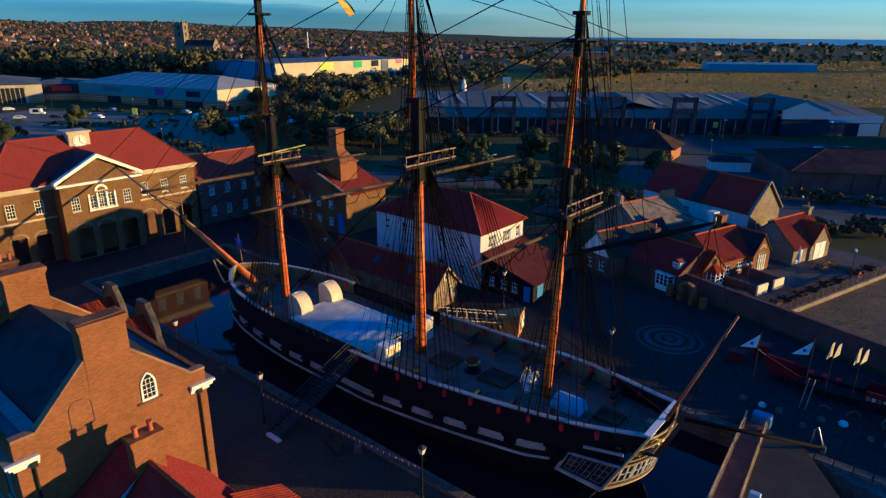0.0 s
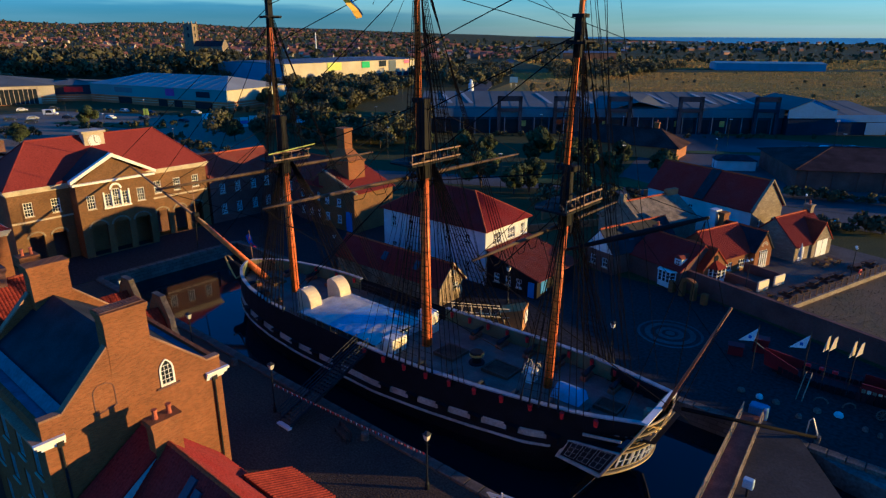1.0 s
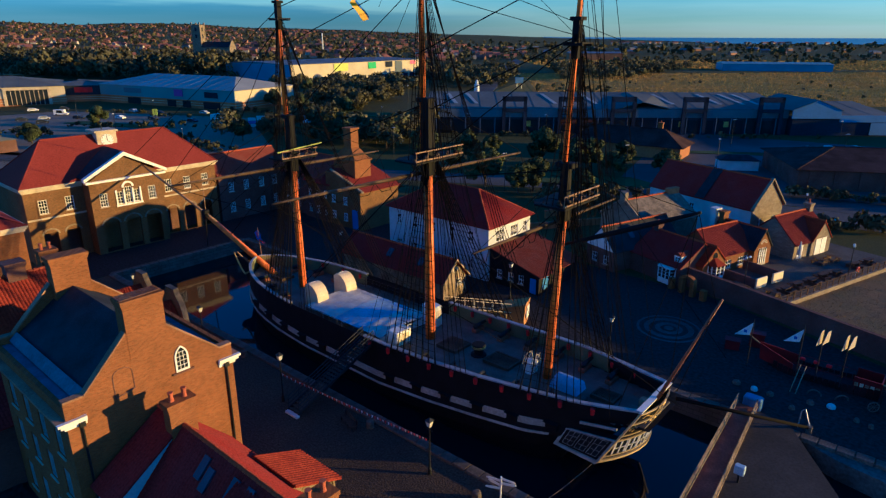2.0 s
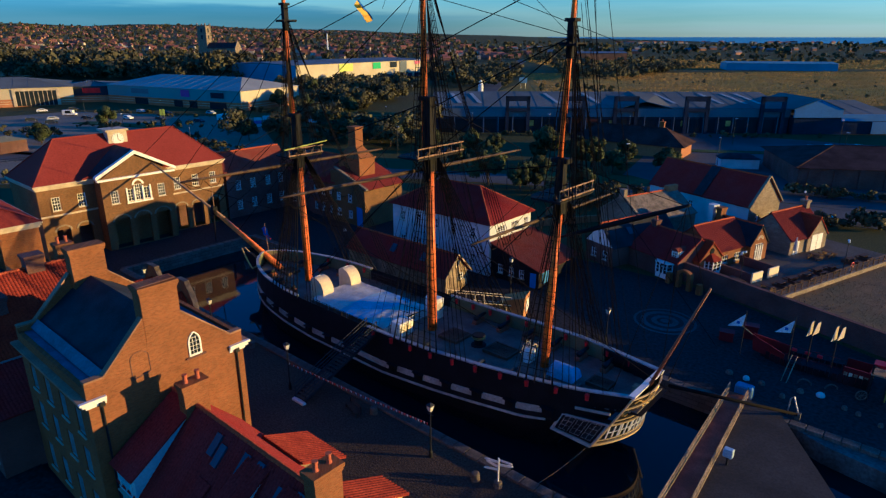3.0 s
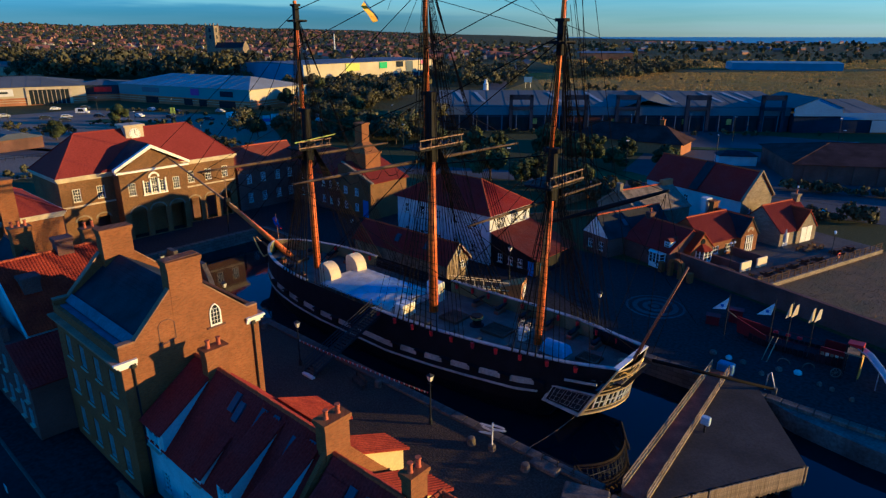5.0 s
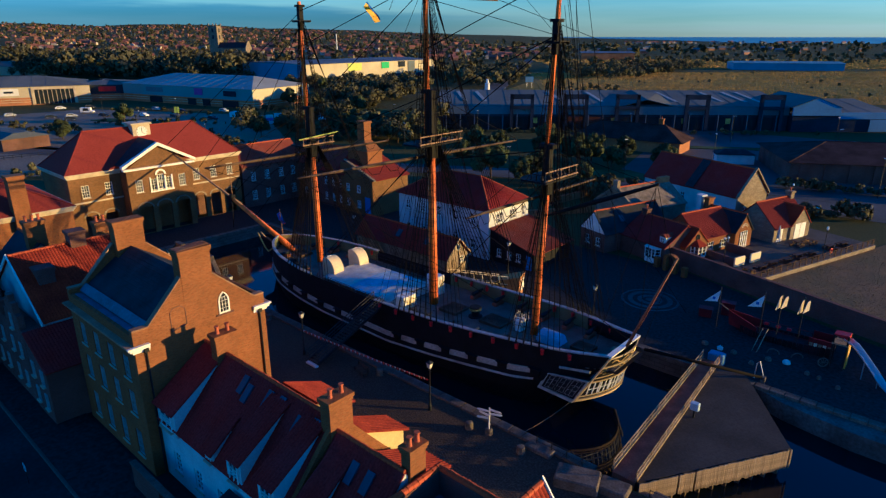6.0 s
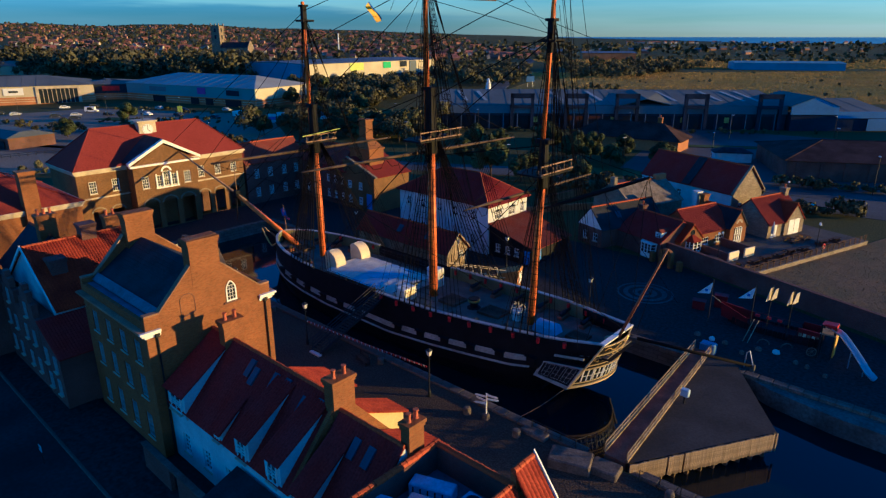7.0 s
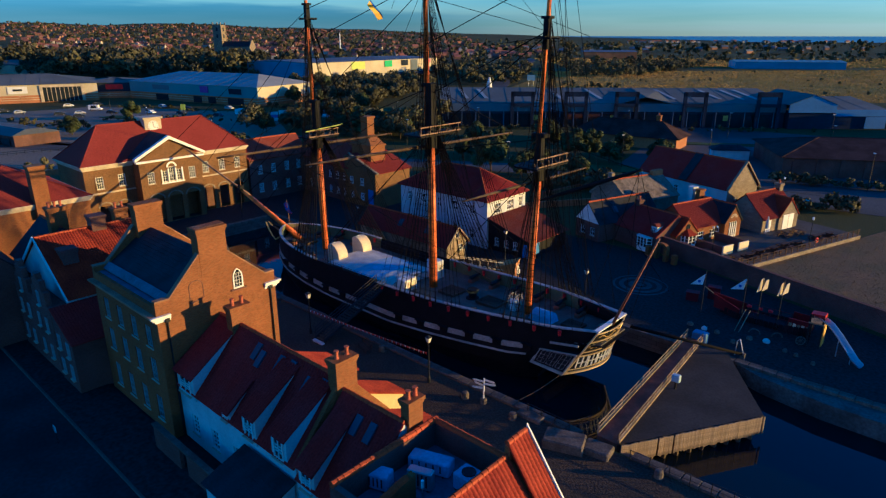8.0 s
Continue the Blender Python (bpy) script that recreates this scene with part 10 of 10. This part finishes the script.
# ---- parked vehicles ----
def car(x, y, turn, paint, label, van=False):
    root = at_world("van" if van else "car", x, y, turn, label=label, category="van" if van else "car")
    L, W, H = (5.2, 1.95, 2.3) if van else (4.3, 1.78, 1.45)
    b = nb()
    s = [(-L / 2, 0.35), (L / 2, 0.35), (L / 2, 0.85), (L * 0.28, 0.98 if not van else 1.2), (L * 0.12 if not van else L * 0.3, H), (-L * 0.32 if not van else -L / 2, H), (-L * 0.47, 0.98)]
    hexa(b, [(p, -W / 2, z) for p, z in s], [(p, W / 2, z) for p, z in s])
    bmesh.ops.bevel(b, geom=b.edges[:], offset=0.07, segments=2, affect="EDGES")
    part("body", b, paint, root)
    b = nb()
    for sy in (-1, 1):
        ya, yb = sorted((sy * (W / 2 - 0.02), sy * (W / 2 + 0.012)))
        hexa(b, [(-L * 0.3, ya, 1.0), (L * 0.2, ya, 1.0), (L * 0.2, yb, 1.0), (-L * 0.3, yb, 1.0)], [(-L * 0.25, ya, H - 0.15), (L * 0.1, ya, H - 0.15), (L * 0.1, yb, H - 0.15), (-L * 0.25, yb, H - 0.15)])
    part("side_window", b, GLASS, root)
    for wx in (-L * 0.31, L * 0.31):
        for sy in (-1, 1):
            b = nb()
            tube(b, (wx, sy * (W / 2 - 0.2), 0.32), (wx, sy * (W / 2 + 0.02), 0.32), 0.32, n=14)
            w_ = part("wheel", b, PAINT_BLACK, root)
            b = nb()
            tube(b, (wx, sy * (W / 2 + 0.021), 0.32), (wx, sy * (W / 2 + 0.03), 0.32), 0.19, n=10)
            part("rim", b, STEEL, w_)
    return root


CAR_TEAL, CAR_WHITE, CAR_DARK, CAR_SILVER = (surface(n, c, rough=0.25, spread=0.04, bump=0) for n, c in (("teal_car_paint", (0.05, 0.42, 0.46)), ("white_car_paint", (0.7, 0.7, 0.68)), ("dark_car_paint", (0.03, 0.035, 0.045)), ("silver_car_paint", (0.4, 0.41, 0.42))))
car(63.0, 104.5, 60, CAR_TEAL, "teal hatchback parked behind the hedge")
car(-166, 250, 10, CAR_WHITE, "white van parked on the retail car park", True)
car(-200, 240, 46, CAR_DARK, "dark car parked before the shops")
car(-190, 236, 46, CAR_SILVER, "silver car parked before the shops")
car(-152, 239, 0, CAR_DARK, "dark car parked on the retail car park")
car(-98, 240, 80, CAR_WHITE, "white van standing by the road", True)

# ---- trees ----
def leaf_cloud(rng, blobs, count, size):
    """Leaf clumps as small bent quads scattered through overlapping lobes, thicker towards their skin."""
    per = [max(1, int(count * r ** 2 / sum(q[3] ** 2 for q in blobs))) for *_, r in blobs]
    V, N = [], []
    for (x, y, z, r), k in zip(blobs, per):
        d = rng.normal(size=(k, 3))
        d /= np.linalg.norm(d, axis=1)[:, None]
        rad = r * (0.45 + 0.6 * rng.random((k, 1)) ** 0.6)
        c = np.array((x, y, z)) + d * rad * np.array((1, 1, 0.85))
        a = rng.normal(size=(k, 3))
        a /= np.linalg.norm(a, axis=1)[:, None]
        b = np.cross(a, d + 0.3 * rng.normal(size=(k, 3)))
        b /= np.linalg.norm(b, axis=1)[:, None] + 1e-6
        s = size * (0.6 + 0.8 * rng.random((k, 1)))
        n = np.cross(a, b)
        N.append(np.repeat(d * 0.8 + n * np.sign((n * d).sum(1, keepdims=True)) * 0.6 + np.array((0, 0, 0.25)), 4, 0))
        Q = np.stack([c - a * s - b * s * 0.6, c + a * s * 0.9 - b * s * 0.7 + n * s * 0.3, c + a * s + b * s * 0.7, c - a * s * 0.8 + b * s * 0.6 + n * s * 0.25], 1)
        back = (n * d).sum(1) < 0
        Q[back] = Q[back][:, ::-1]
        V.append(Q)
    return np.hstack([np.concatenate(V).reshape(-1, 3), np.concatenate(N)])


def cloud_mesh(name, verts, material):
    n = len(verts) // 4
    me = bpy.data.meshes.new(name)
    me.from_pydata([tuple(v[:3]) for v in verts], [], [(4 * i, 4 * i + 1, 4 * i + 2, 4 * i + 3) for i in range(n)])
    me.materials.append(material)
    if verts.shape[1] == 6:
        nn = verts[:, 3:] / np.linalg.norm(verts[:, 3:], axis=1)[:, None]
        me.polygons.foreach_set("use_smooth", [True] * n)
        me.normals_split_custom_set_from_vertices([tuple(v) for v in nn])
    return me


def tree(name, seed, h, spread, label):
    rng = np.random.default_rng(seed)
    root = at_world(name, 0, 0, label=label, category="tree", group="trees round the village")
    b = nb()
    tube(b, (0, 0, 0), (0.1, 0.05, h * 0.45), 0.045 * h * 0.6, 0.03 * h * 0.6, 8)
    blobs = []
    for k in range(12):
        a = k * 2.4 + rng.random()
        rr = spread * (0.25 + 0.55 * rng.random())
        z = h * (0.24 + 0.5 * rng.random())
        p = (rr * math.cos(a), rr * math.sin(a), z)
        tube(b, (0.05, 0.02, h * (0.12 + 0.02 * k)), p, 0.02 * h * 0.5, 0.006 * h, 6)
        blobs.append((*p, spread * (0.26 + 0.26 * rng.random())))
    blobs.append((0.2 * spread, 0, h * 0.78, spread * 0.42))
    blobs.append((-0.25 * spread, 0.1 * spread, h * 0.66, spread * 0.5))
    part("trunk", b, BARK, root)
    crown = new("crown", cloud_mesh("crown", leaf_cloud(rng, blobs, 6500, 0.016 * h + 0.045), LEAF))
    crown.parent = root
    return root


kinds = [tree("tree", 1, 7.0, 3.0, "broad leafy green tree"), tree("tree", 2, 8.5, 3.4, "tall leafy dark green tree"), tree("tree", 3, 5.5, 2.6, "small round leafy tree"), tree("tree", 4, 7.5, 2.7, "uneven leafy green tree")]
spots = [(10.7, 126), (14, 128), (45.6, 143), (39.7, 157), (6.5, 171), (18.6, 156), (26, 150), (30, 152), (-28, 187), (-33, 192), (-24, 180), (-36, 183), (-40, 198), (-22, 190), (-44, 190), (-29, 200), (-62, 212), (-55, 222), (-48, 210),
         (-100, 173), (-132, 182), (-132, 218), (-70, 190), (-78, 205), (-58, 236), (-68, 250), (-52, 260), (-76, 268), (-62, 285), (-88, 282), (-72, 300), (-96, 305), (-82, 320), (-55, 330), (-104, 330), (-66, 345), (-118, 350), (-90, 352), (-46, 318), (20, 240), (-10, 245), (0, 160), (-12, 172), (-3, 150), (34, 146), (22, 118), (4, 132), (-16, 205)]
rnd = random.Random(4)
used = set()
for i, (x, y) in enumerate(spots):
    k = i % 4
    s = rnd.uniform(0.9, 1.3)
    m = pose(x, y, 0, 0, 0, rnd.uniform(0, 360)) @ Matrix.Diagonal((s, s, s * rnd.uniform(0.9, 1.1), 1))
    if k not in used:
        used.add(k)
        kinds[k].matrix_basis = m
    else:
        copy_thing(kinds[k], m)


def wood(name, area, count, h, seed, label, per=42, size=1.1):
    """A far wood as one mass: many separate crowns over a quadrilateral of country."""
    rng = np.random.default_rng(seed)
    A = [np.array(p, float) for p in area]
    out = []
    for i in range(count):
        f, g = rng.random(), rng.random()
        p = (A[0] * (1 - f) + A[1] * f) * (1 - g) + (A[3] * (1 - f) + A[2] * f) * g
        hh = h * (0.45 + 0.95 * rng.random() ** 1.5)
        z = land(p[0], p[1])
        r = hh * 0.36
        blobs = [(p[0] + rng.normal() * r * 0.5, p[1] + rng.normal() * r * 0.5, z + hh * (0.35 + 0.4 * rng.random()), r * (0.6 + 0.3 * rng.random())) for _ in range(4)]
        out.append(leaf_cloud(rng, blobs, per, size * (0.7 + 0.5 * rng.random()) * hh / h))
    ob = new(name, cloud_mesh(name, np.concatenate(out), LEAF_FAR))
    return tagged(ob, label, "woodland", kind="stuff")


wood("wood", [(-640, 560), (-170, 420), (-150, 520), (-560, 680)], 620, 17, 31, "dark wood behind the retail sheds", 150, 1.0)
wood("wood", [(-160, 590), (-20, 570), (10, 660), (-160, 680)], 90, 9, 32, "trees behind the white warehouse", 50, 1.4)
wood("wood", [(-22, 400), (24, 410), (45, 640), (-60, 600)], 240, 8, 33, "trees along the straight road", 140, 0.60)
wood("wood", [(66, 470), (120, 500), (240, 700), (84, 720)], 330, 7, 34, "bushes beside the straight road", 120, 0.55)
wood("wood", [(-700, 820), (100, 800), (200, 1300), (-1000, 1400)], 620, 9, 35, "scattered trees among the far houses", 40, 1.2)
wood("wood", [(80, 720), (760, 760), (1000, 1100), (60, 1050)], 420, 5, 36, "scrub trees beyond the field", 24, 1.4)
wood("wood", [(0, 1150), (1000, 1100), (1900, 2100), (-100, 2400)], 620, 8, 37, "far belts of trees before the sea", 15, 3.0)
wood("wood", [(-1300, 1400), (0, 1400), (-100, 2700), (-2200, 2700)], 1300, 8, 38, "trees among the hillside suburbs", 22, 1.9)
wood("wood", [(-2600, 2600), (-100, 2600), (-200, 4500), (-3800, 3600)], 900, 9, 45, "hedgerows and copses on the far hills", 14, 3.2)
wood("wood", [(50, 330), (420, 345), (560, 560), (60, 560)], 50, 2.0, 39, "low gorse bushes in the dry field", 30, 0.5)
wood("wood", [(36, 300), (60, 300), (90, 420), (40, 420)], 60, 3.0, 46, "bushes at the edge of the dry field", 50, 0.6)
wood("wood", [(-120, 365), (-30, 372), (-40, 440), (-130, 470)], 160, 7, 40, "trees along the white warehouse car park", 190, 0.50)
wood("wood", [(-80, 190), (-20, 170), (-14, 200), (-70, 240)], 40, 8, 47, "dense trees behind the chimney house", 620, 0.30)
wood("wood", [(-85, 300), (-50, 262), (-35, 330), (-75, 362)], 90, 8, 48, "dense trees by the roundabout", 380, 0.40)
wood("shrubbery", [(13, 110), (36, 104), (42, 124), (16, 132)], 46, 3.4, 49, "leafy garden shrubs behind the white house", 240, 0.22)
wood("hedge", [(66, 125.5), (104, 111), (104.5, 113), (66.5, 127.5)], 70, 2.2, 41, "clipped dark hedge beside the car park", 60, 0.28)
wood("hedge", [(60, 101), (70, 99), (72, 104), (61, 106)], 26, 2.6, 42, "rounded garden hedge beside the houses", 90, 0.26)
wood("hedge", [(-6, 205), (112, 203), (112, 205), (-6, 207)], 60, 1.6, 43, "low planting before the grey warehouse", 40, 0.3)
wood("hedge", [(46, 116), (58, 112), (59, 115), (47, 119)], 26, 2.4, 44, "bushes behind the chapel", 60, 0.3)


def tufts(name, area, count, h, w, seed, mat, label, u_frame=None):
    """Standing dry grass: many small upright blades, clumped, over a quadrilateral."""
    rng = np.random.default_rng(seed)
    A = [np.array(p, float) for p in area]
    f, g = rng.random((count, 1)), rng.random((count, 1))
    p = (A[0] * (1 - f) + A[1] * f) * (1 - g) + (A[3] * (1 - f) + A[2] * f) * g
    a = rng.random(count) * math.pi
    d = np.stack([np.cos(a), np.sin(a)], 1) * (w * (0.5 + rng.random((count, 1))))
    hh = h * (0.4 + rng.random((count, 1)))
    lean = rng.normal(size=(count, 2)) * h * 0.35
    z0 = np.full((count, 1), 0.0)
    V = np.stack([np.hstack([p - d, z0]), np.hstack([p + d, z0]), np.hstack([p + d * 0.5 + lean, hh]), np.hstack([p - d * 0.6 + lean, hh * 0.9])], 1).reshape(-1, 3)
    ob = new(name, cloud_mesh(name, V, mat))
    if u_frame is not None:
        ob.matrix_basis = u_frame
    return tagged(ob, label, "grass", kind="stuff")


STRAW = surface("standing_dry_grass", (0.60, 0.36, 0.075), rough=0.9, big=0.012, small=0.1, spread=0.3, bump=0, per_piece=0.10, second=(0.36, 0.25, 0.06))
tufts("dry_grass", [(36, 300), (420, 316), (620, 520), (42, 470)], 52000, 0.40, 0.26, 61, STRAW, "standing dry grass of the field")
tufts("dry_grass", [(42, 470), (620, 520), (560, 640), (40, 560)], 30000, 0.45, 0.36, 62, STRAW, "standing dry grass of the farther field")
gu, gvv = gv(0, 0)
tufts("dry_grass", [(0.4, -1.5), (21, -1.5), (30, 30), (0.4, 44)], 9000, 0.10, 0.04, 63, ROUGH_GRASS, "sparse dry grass beside the terrace", PLACE @ pose(gu, gvv, 0.05, 0, 0, GT))
tufts("dry_grass", [(80, 640), (760, 660), (1000, 900), (60, 900)], 34000, 0.8, 1.0, 64, STRAW, "pale rough grass among the scrub")


# ---- far town: separate small pitched houses, massed ----
def town(name, area, count, seed, label, wall_mat, roof_mat, size=1.0, rows=True):
    rng = np.random.default_rng(seed)
    A = [np.array(p, float) for p in area]
    wv, wf, rv, rf_ = [], [], [], []
    for i in range(count):
        f, g = rng.random(), rng.random()
        if rows:
            g = round(g * 24) / 24 + rng.normal() * 0.004
        p = (A[0] * (1 - f) + A[1] * f) * (1 - g) + (A[3] * (1 - f) + A[2] * f) * g
        z = land(p[0], p[1]) - 0.5
        a = rng.choice((0.15, 0.35, 1.7, -0.2)) + rng.normal() * 0.1
        w, d, h, k = size * rng.uniform(7, 17), size * rng.uniform(6, 8.5), size * rng.uniform(4.5, 6.5), size * rng.uniform(2.2, 3.4)
        c, s = math.cos(a), math.sin(a)
        at = lambda x, y, zz: (p[0] + c * x - s * y, p[1] + s * x + c * y, z + zz)
        o = len(wv)
        wv += [at(x, y, zz) for zz in (0, h) for x, y in ((-w / 2, -d / 2), (w / 2, -d / 2), (w / 2, d / 2), (-w / 2, d / 2))] + [at(-w / 2, 0, h + k), at(w / 2, 0, h + k)]
        wf += [(o, o + 1, o + 5, o + 4), (o + 1, o + 2, o + 6, o + 9, o + 5), (o + 2, o + 3, o + 7, o + 6), (o + 3, o, o + 4, o + 8, o + 7)]
        q = len(rv)
        e = 0.5
        rv += [at(-w / 2 - e, -d / 2 - e, h - 0.3), at(w / 2 + e, -d / 2 - e, h - 0.3), at(w / 2 + e, 0, h + k + 0.3), at(-w / 2 - e, 0, h + k + 0.3), at(w / 2 + e, d / 2 + e, h - 0.3), at(-w / 2 - e, d / 2 + e, h - 0.3)]
        rf_ += [(q, q + 1, q + 2, q + 3), (q + 4, q + 5, q + 3, q + 2)]
    root = at_world(name, 0, 0, label=label, category="houses")
    for nm, vv, ff, mt in (("walls", wv, wf, wall_mat), ("roofs", rv, rf_, roof_mat)):
        me = bpy.data.meshes.new(nm)
        me.from_pydata(vv, [], ff)
        me.materials.append(mt)
        ob = new(nm, me)
        ob.parent = root
        tagged(ob, kind="stuff")
    return tagged(root, kind="stuff")


TOWN_WALL = surface("town_brick", (0.25, 0.135, 0.085), rough=0.9, big=0.03, small=0.4, spread=0.25, bump=0, per_piece=0.4)
TOWN_ROOF = surface("town_tile", (0.25, 0.105, 0.07), rough=0.85, big=0.03, small=0.4, spread=0.3, bump=0, per_piece=0.25)
TOWN_PALE = surface("town_render", (0.42, 0.37, 0.30), rough=0.85, big=0.03, small=0.4, spread=0.15, bump=0, per_piece=0.3)
town("town_houses", [(-800, 800), (60, 830), (150, 1500), (-1300, 1500)], 250, 51, "brick houses of the town beyond the sheds", TOWN_WALL, TOWN_ROOF, 0.85)
town("town_houses", [(-1500, 1400), (0, 1500), (-100, 3000), (-2700, 2700)], 460, 52, "far brick suburbs on the rising ground", TOWN_WALL, TOWN_ROOF, 0.85)
town("town_houses", [(-2600, 2600), (-200, 3000), (-300, 4000), (-3400, 3500)], 240, 56, "farthest suburbs below the hilltops", TOWN_WALL, TOWN_ROOF, 0.9, False)
town("town_houses", [(-700, 700), (20, 900), (20, 1400), (-1000, 1400)], 120, 53, "pale rendered houses among the brick ones", TOWN_PALE, TOWN_ROOF, 0.85, False)
town("town_houses", [(480, 2350), (1250, 2250), (1280, 2330), (500, 2430)], 50, 54, "row of pale houses on the headland by the sea", TOWN_PALE, TOWN_ROOF, 1.0, False)
town("town_houses", [(60, 1150), (700, 1100), (800, 1500), (60, 1600)], 40, 55, "low works buildings beyond the scrub", TOWN_WALL, SHED_BLUE, 0.9, False)

# unseen block added to the east, to lay long shade over the car parks
qb = at_world("quayside_block", 157, 118, 0, label="plain unseen brick block added in the east to cast shade", category="warehouse")
b = nb()
box(b, 0, 0, 0, 26, 92, 7.2)
part("wall", b, BRICK_DARK, qb)
b = nb()
hexa(b, [(-0.5, -0.5, 7.204), (26.5, -0.5, 7.204), (26.5, 92.5, 7.204), (-0.5, 92.5, 7.204)], [(9, -0.5, 9.8), (17, -0.5, 9.8), (17, 92.5, 9.8), (9, 92.5, 9.8)])
part("roof", b, SLATE, qb)

# grass verges along the roads and car parks
for pts in ([(-74, 226), (-40, 210), (-36, 216), (-70, 236)], [(-150, 226), (-106, 212), (-104, 218), (-146, 232)], [(-60, 262), (-30, 250), (-26, 262), (-52, 278)],
            [(-118, 178), (-84, 168), (-82, 174), (-114, 186)], [(12, 138), (34, 130), (36, 140), (16, 148)], [(-24, 300), (-6, 292), (4, 300), (-18, 312)], [(60, 176), (112, 170), (112, 174), (60, 180)]):
    world_patch("grass_verge", pts, GRASS, 0.22, "strip of mown grass beside the road", "grass", 0.25)
for x, y, tn, pm, lb in ((-186, 262, 33, CAR_WHITE, "white car parked before the shops"), (-176, 268, 33, CAR_DARK, "dark car parked before the shops"), (-142, 262, -25, CAR_SILVER, "silver car parked before the long shed"),
                         (-128, 256, -25, CAR_DARK, "dark car parked before the long shed"), (-46, 236, 70, CAR_SILVER, "silver car on the approach road"), (88, 176, 4, CAR_WHITE, "white car parked by the grey warehouse")):
    car(x, y, tn, pm, lb)

# planting beds and a guard rail about the retail car park
for x, y, w2, d2, hh in ((-141, 176, 7, 4, 2.6), (-142, 195, 8, 4, 2.8), (-155, 204, 9, 3, 1.6), (-176, 213, 10, 3, 1.4), (-131, 216, 12, 3, 1.6), (-112, 220, 12, 3, 2.0), (-96, 193, 9, 4, 2.4), (-87, 219, 10, 3, 1.8), (-74, 219, 8, 4, 2.2), (-97, 266, 12, 3, 2.0), (-150, 262, 14, 2, 1.2), (-118, 250, 12, 2, 1.2), (-73, 174, 8, 4, 2.6), (-57, 205, 8, 5, 2.6), (-98, 130, 9, 4, 2.2)):
    wood("shrub_bed", [(x - w2, y - d2), (x + w2, y - d2 * 1.6), (x + w2, y + d2 * 0.4), (x - w2, y + d2)], 16, hh, int(abs(x) * 3 + y), "dark leafy shrub bed beside the car park", 120, 0.26)
gr = thing("guard_rail", -137.0, 2.0, 0, turn=82, label="dark steel guard rail along the road", category="railing")
for h in (0.5, 1.0):
    b = nb()
    tube(b, (-26, 0, h), (14, 0, h), 0.07, n=6)
    part("rail", b, IRON, gr)
for k in range(21):
    b = nb()
    box(b, -26 + 2 * k - 0.06, -0.06, 0, -26 + 2 * k + 0.06, 0.06, 1.05)
    part("post", b, IRON, gr)
bus = at_world("shelter_sign", -75, 214, 12, label="tall blue and white information board on posts", category="road sign")
for k, (z, m_) in enumerate(((1.0, WHITE_BOARD), (2.1, BLUE_PAINT), (3.2, WHITE_BOARD))):
    b = nb()
    box(b, -1.3, -0.1, z, 1.3, 0.1, z + 1.0)
    part("board", b, m_, bus)
for x in (-1.0, 1.0):
    b = nb()
    tube(b, (x, 0.2, 0), (x, 0.2, 4.2), 0.08, n=6)
    part("post", b, STEEL, bus)
car_spots = ((-170, 232, 33, CAR_DARK), (-164, 236, 33, CAR_SILVER), (-158, 226, 33, CAR_DARK), (-148, 244, -25, CAR_DARK), (-136, 240, -25, CAR_WHITE), (-122, 238, -25, CAR_DARK), (-110, 258, -25, CAR_SILVER), (-104, 232, -25, CAR_DARK), (-60, 232, 60, CAR_WHITE), (-52, 246, 70, CAR_DARK), (-34, 214, 30, CAR_DARK), (46, 178, 4, CAR_DARK), (58, 179, 4, CAR_SILVER), (98, 182, 4, CAR_DARK), (104, 182.5, 4, CAR_WHITE), (112, 183, 4, CAR_DARK))
for x, y, tn, pm in car_spots:
    car(x, y, tn, pm, {CAR_DARK: "dark", CAR_SILVER: "silver", CAR_WHITE: "white"}[pm] + " hatchback parked on the asphalt")

# street side of the houses: pavement with a kerb, yard wall, sign
ground_patch("street_pavement", [(-34, -37.6), (50, -37.6), (50, -33.2), (-34, -33.2)], PAVING, 0.13, "dark flagged pavement along the house fronts")
kerb_root = thing("kerb", 8.0, -37.72, 0, label="worn granite kerb of the street pavement", category="kerb", kind="structure")
kerb_bm = nb()
soft_box(kerb_bm, -0.44, -0.11, -0.1, 0.44, 0.11, 0.15, 0.02)
kerb_me = bpy.data.meshes.new("kerb_stone")
kerb_bm.to_mesh(kerb_me)
kerb_bm.free()
kerb_me.materials.append(COPING)
for k in range(78):
    share("kerb_stone", kerb_me, kerb_root, Matrix.Translation((-35 + 0.9 * k, 0, 0)))
yw = thing("yard_wall", 22.0, -34.3, 0, label="dark brick yard wall before the white cottages", category="wall")
b = nb()
wall(b, (-4.6, -0.15), (5.4, -0.15), 0, 2.1, 0.3, [(4.2, 5.3, 0.0, 1.9)])
part("wall_face", b, BRICK_DARK, yw)
b = nb()
box(b, -4.7, -0.22, 2.104, 5.5, 0.22, 2.22)
part("coping", b, COPING, yw)
ss = thing("street_sign", 11.1, -39.5, 0, label="small white street sign on a dark post", category="sign")
b = nb()
tube(b, (0, 0, 0), (0, 0, 1.75), 0.04, n=6)
part("post", b, IRON, ss)
b = nb()
soft_box(b, -0.28, -0.05, 1.2, 0.28, -0.005, 1.7, 0.02)
plate = part("plate", b, WHITE_BOARD, ss)
b = nb()
for z in (1.32, 1.45, 1.58):
    box(b, -0.2, -0.06, z - 0.025, 0.2, -0.052, z + 0.025)
part("lettering_bar", b, CLAD_DARK, plate)
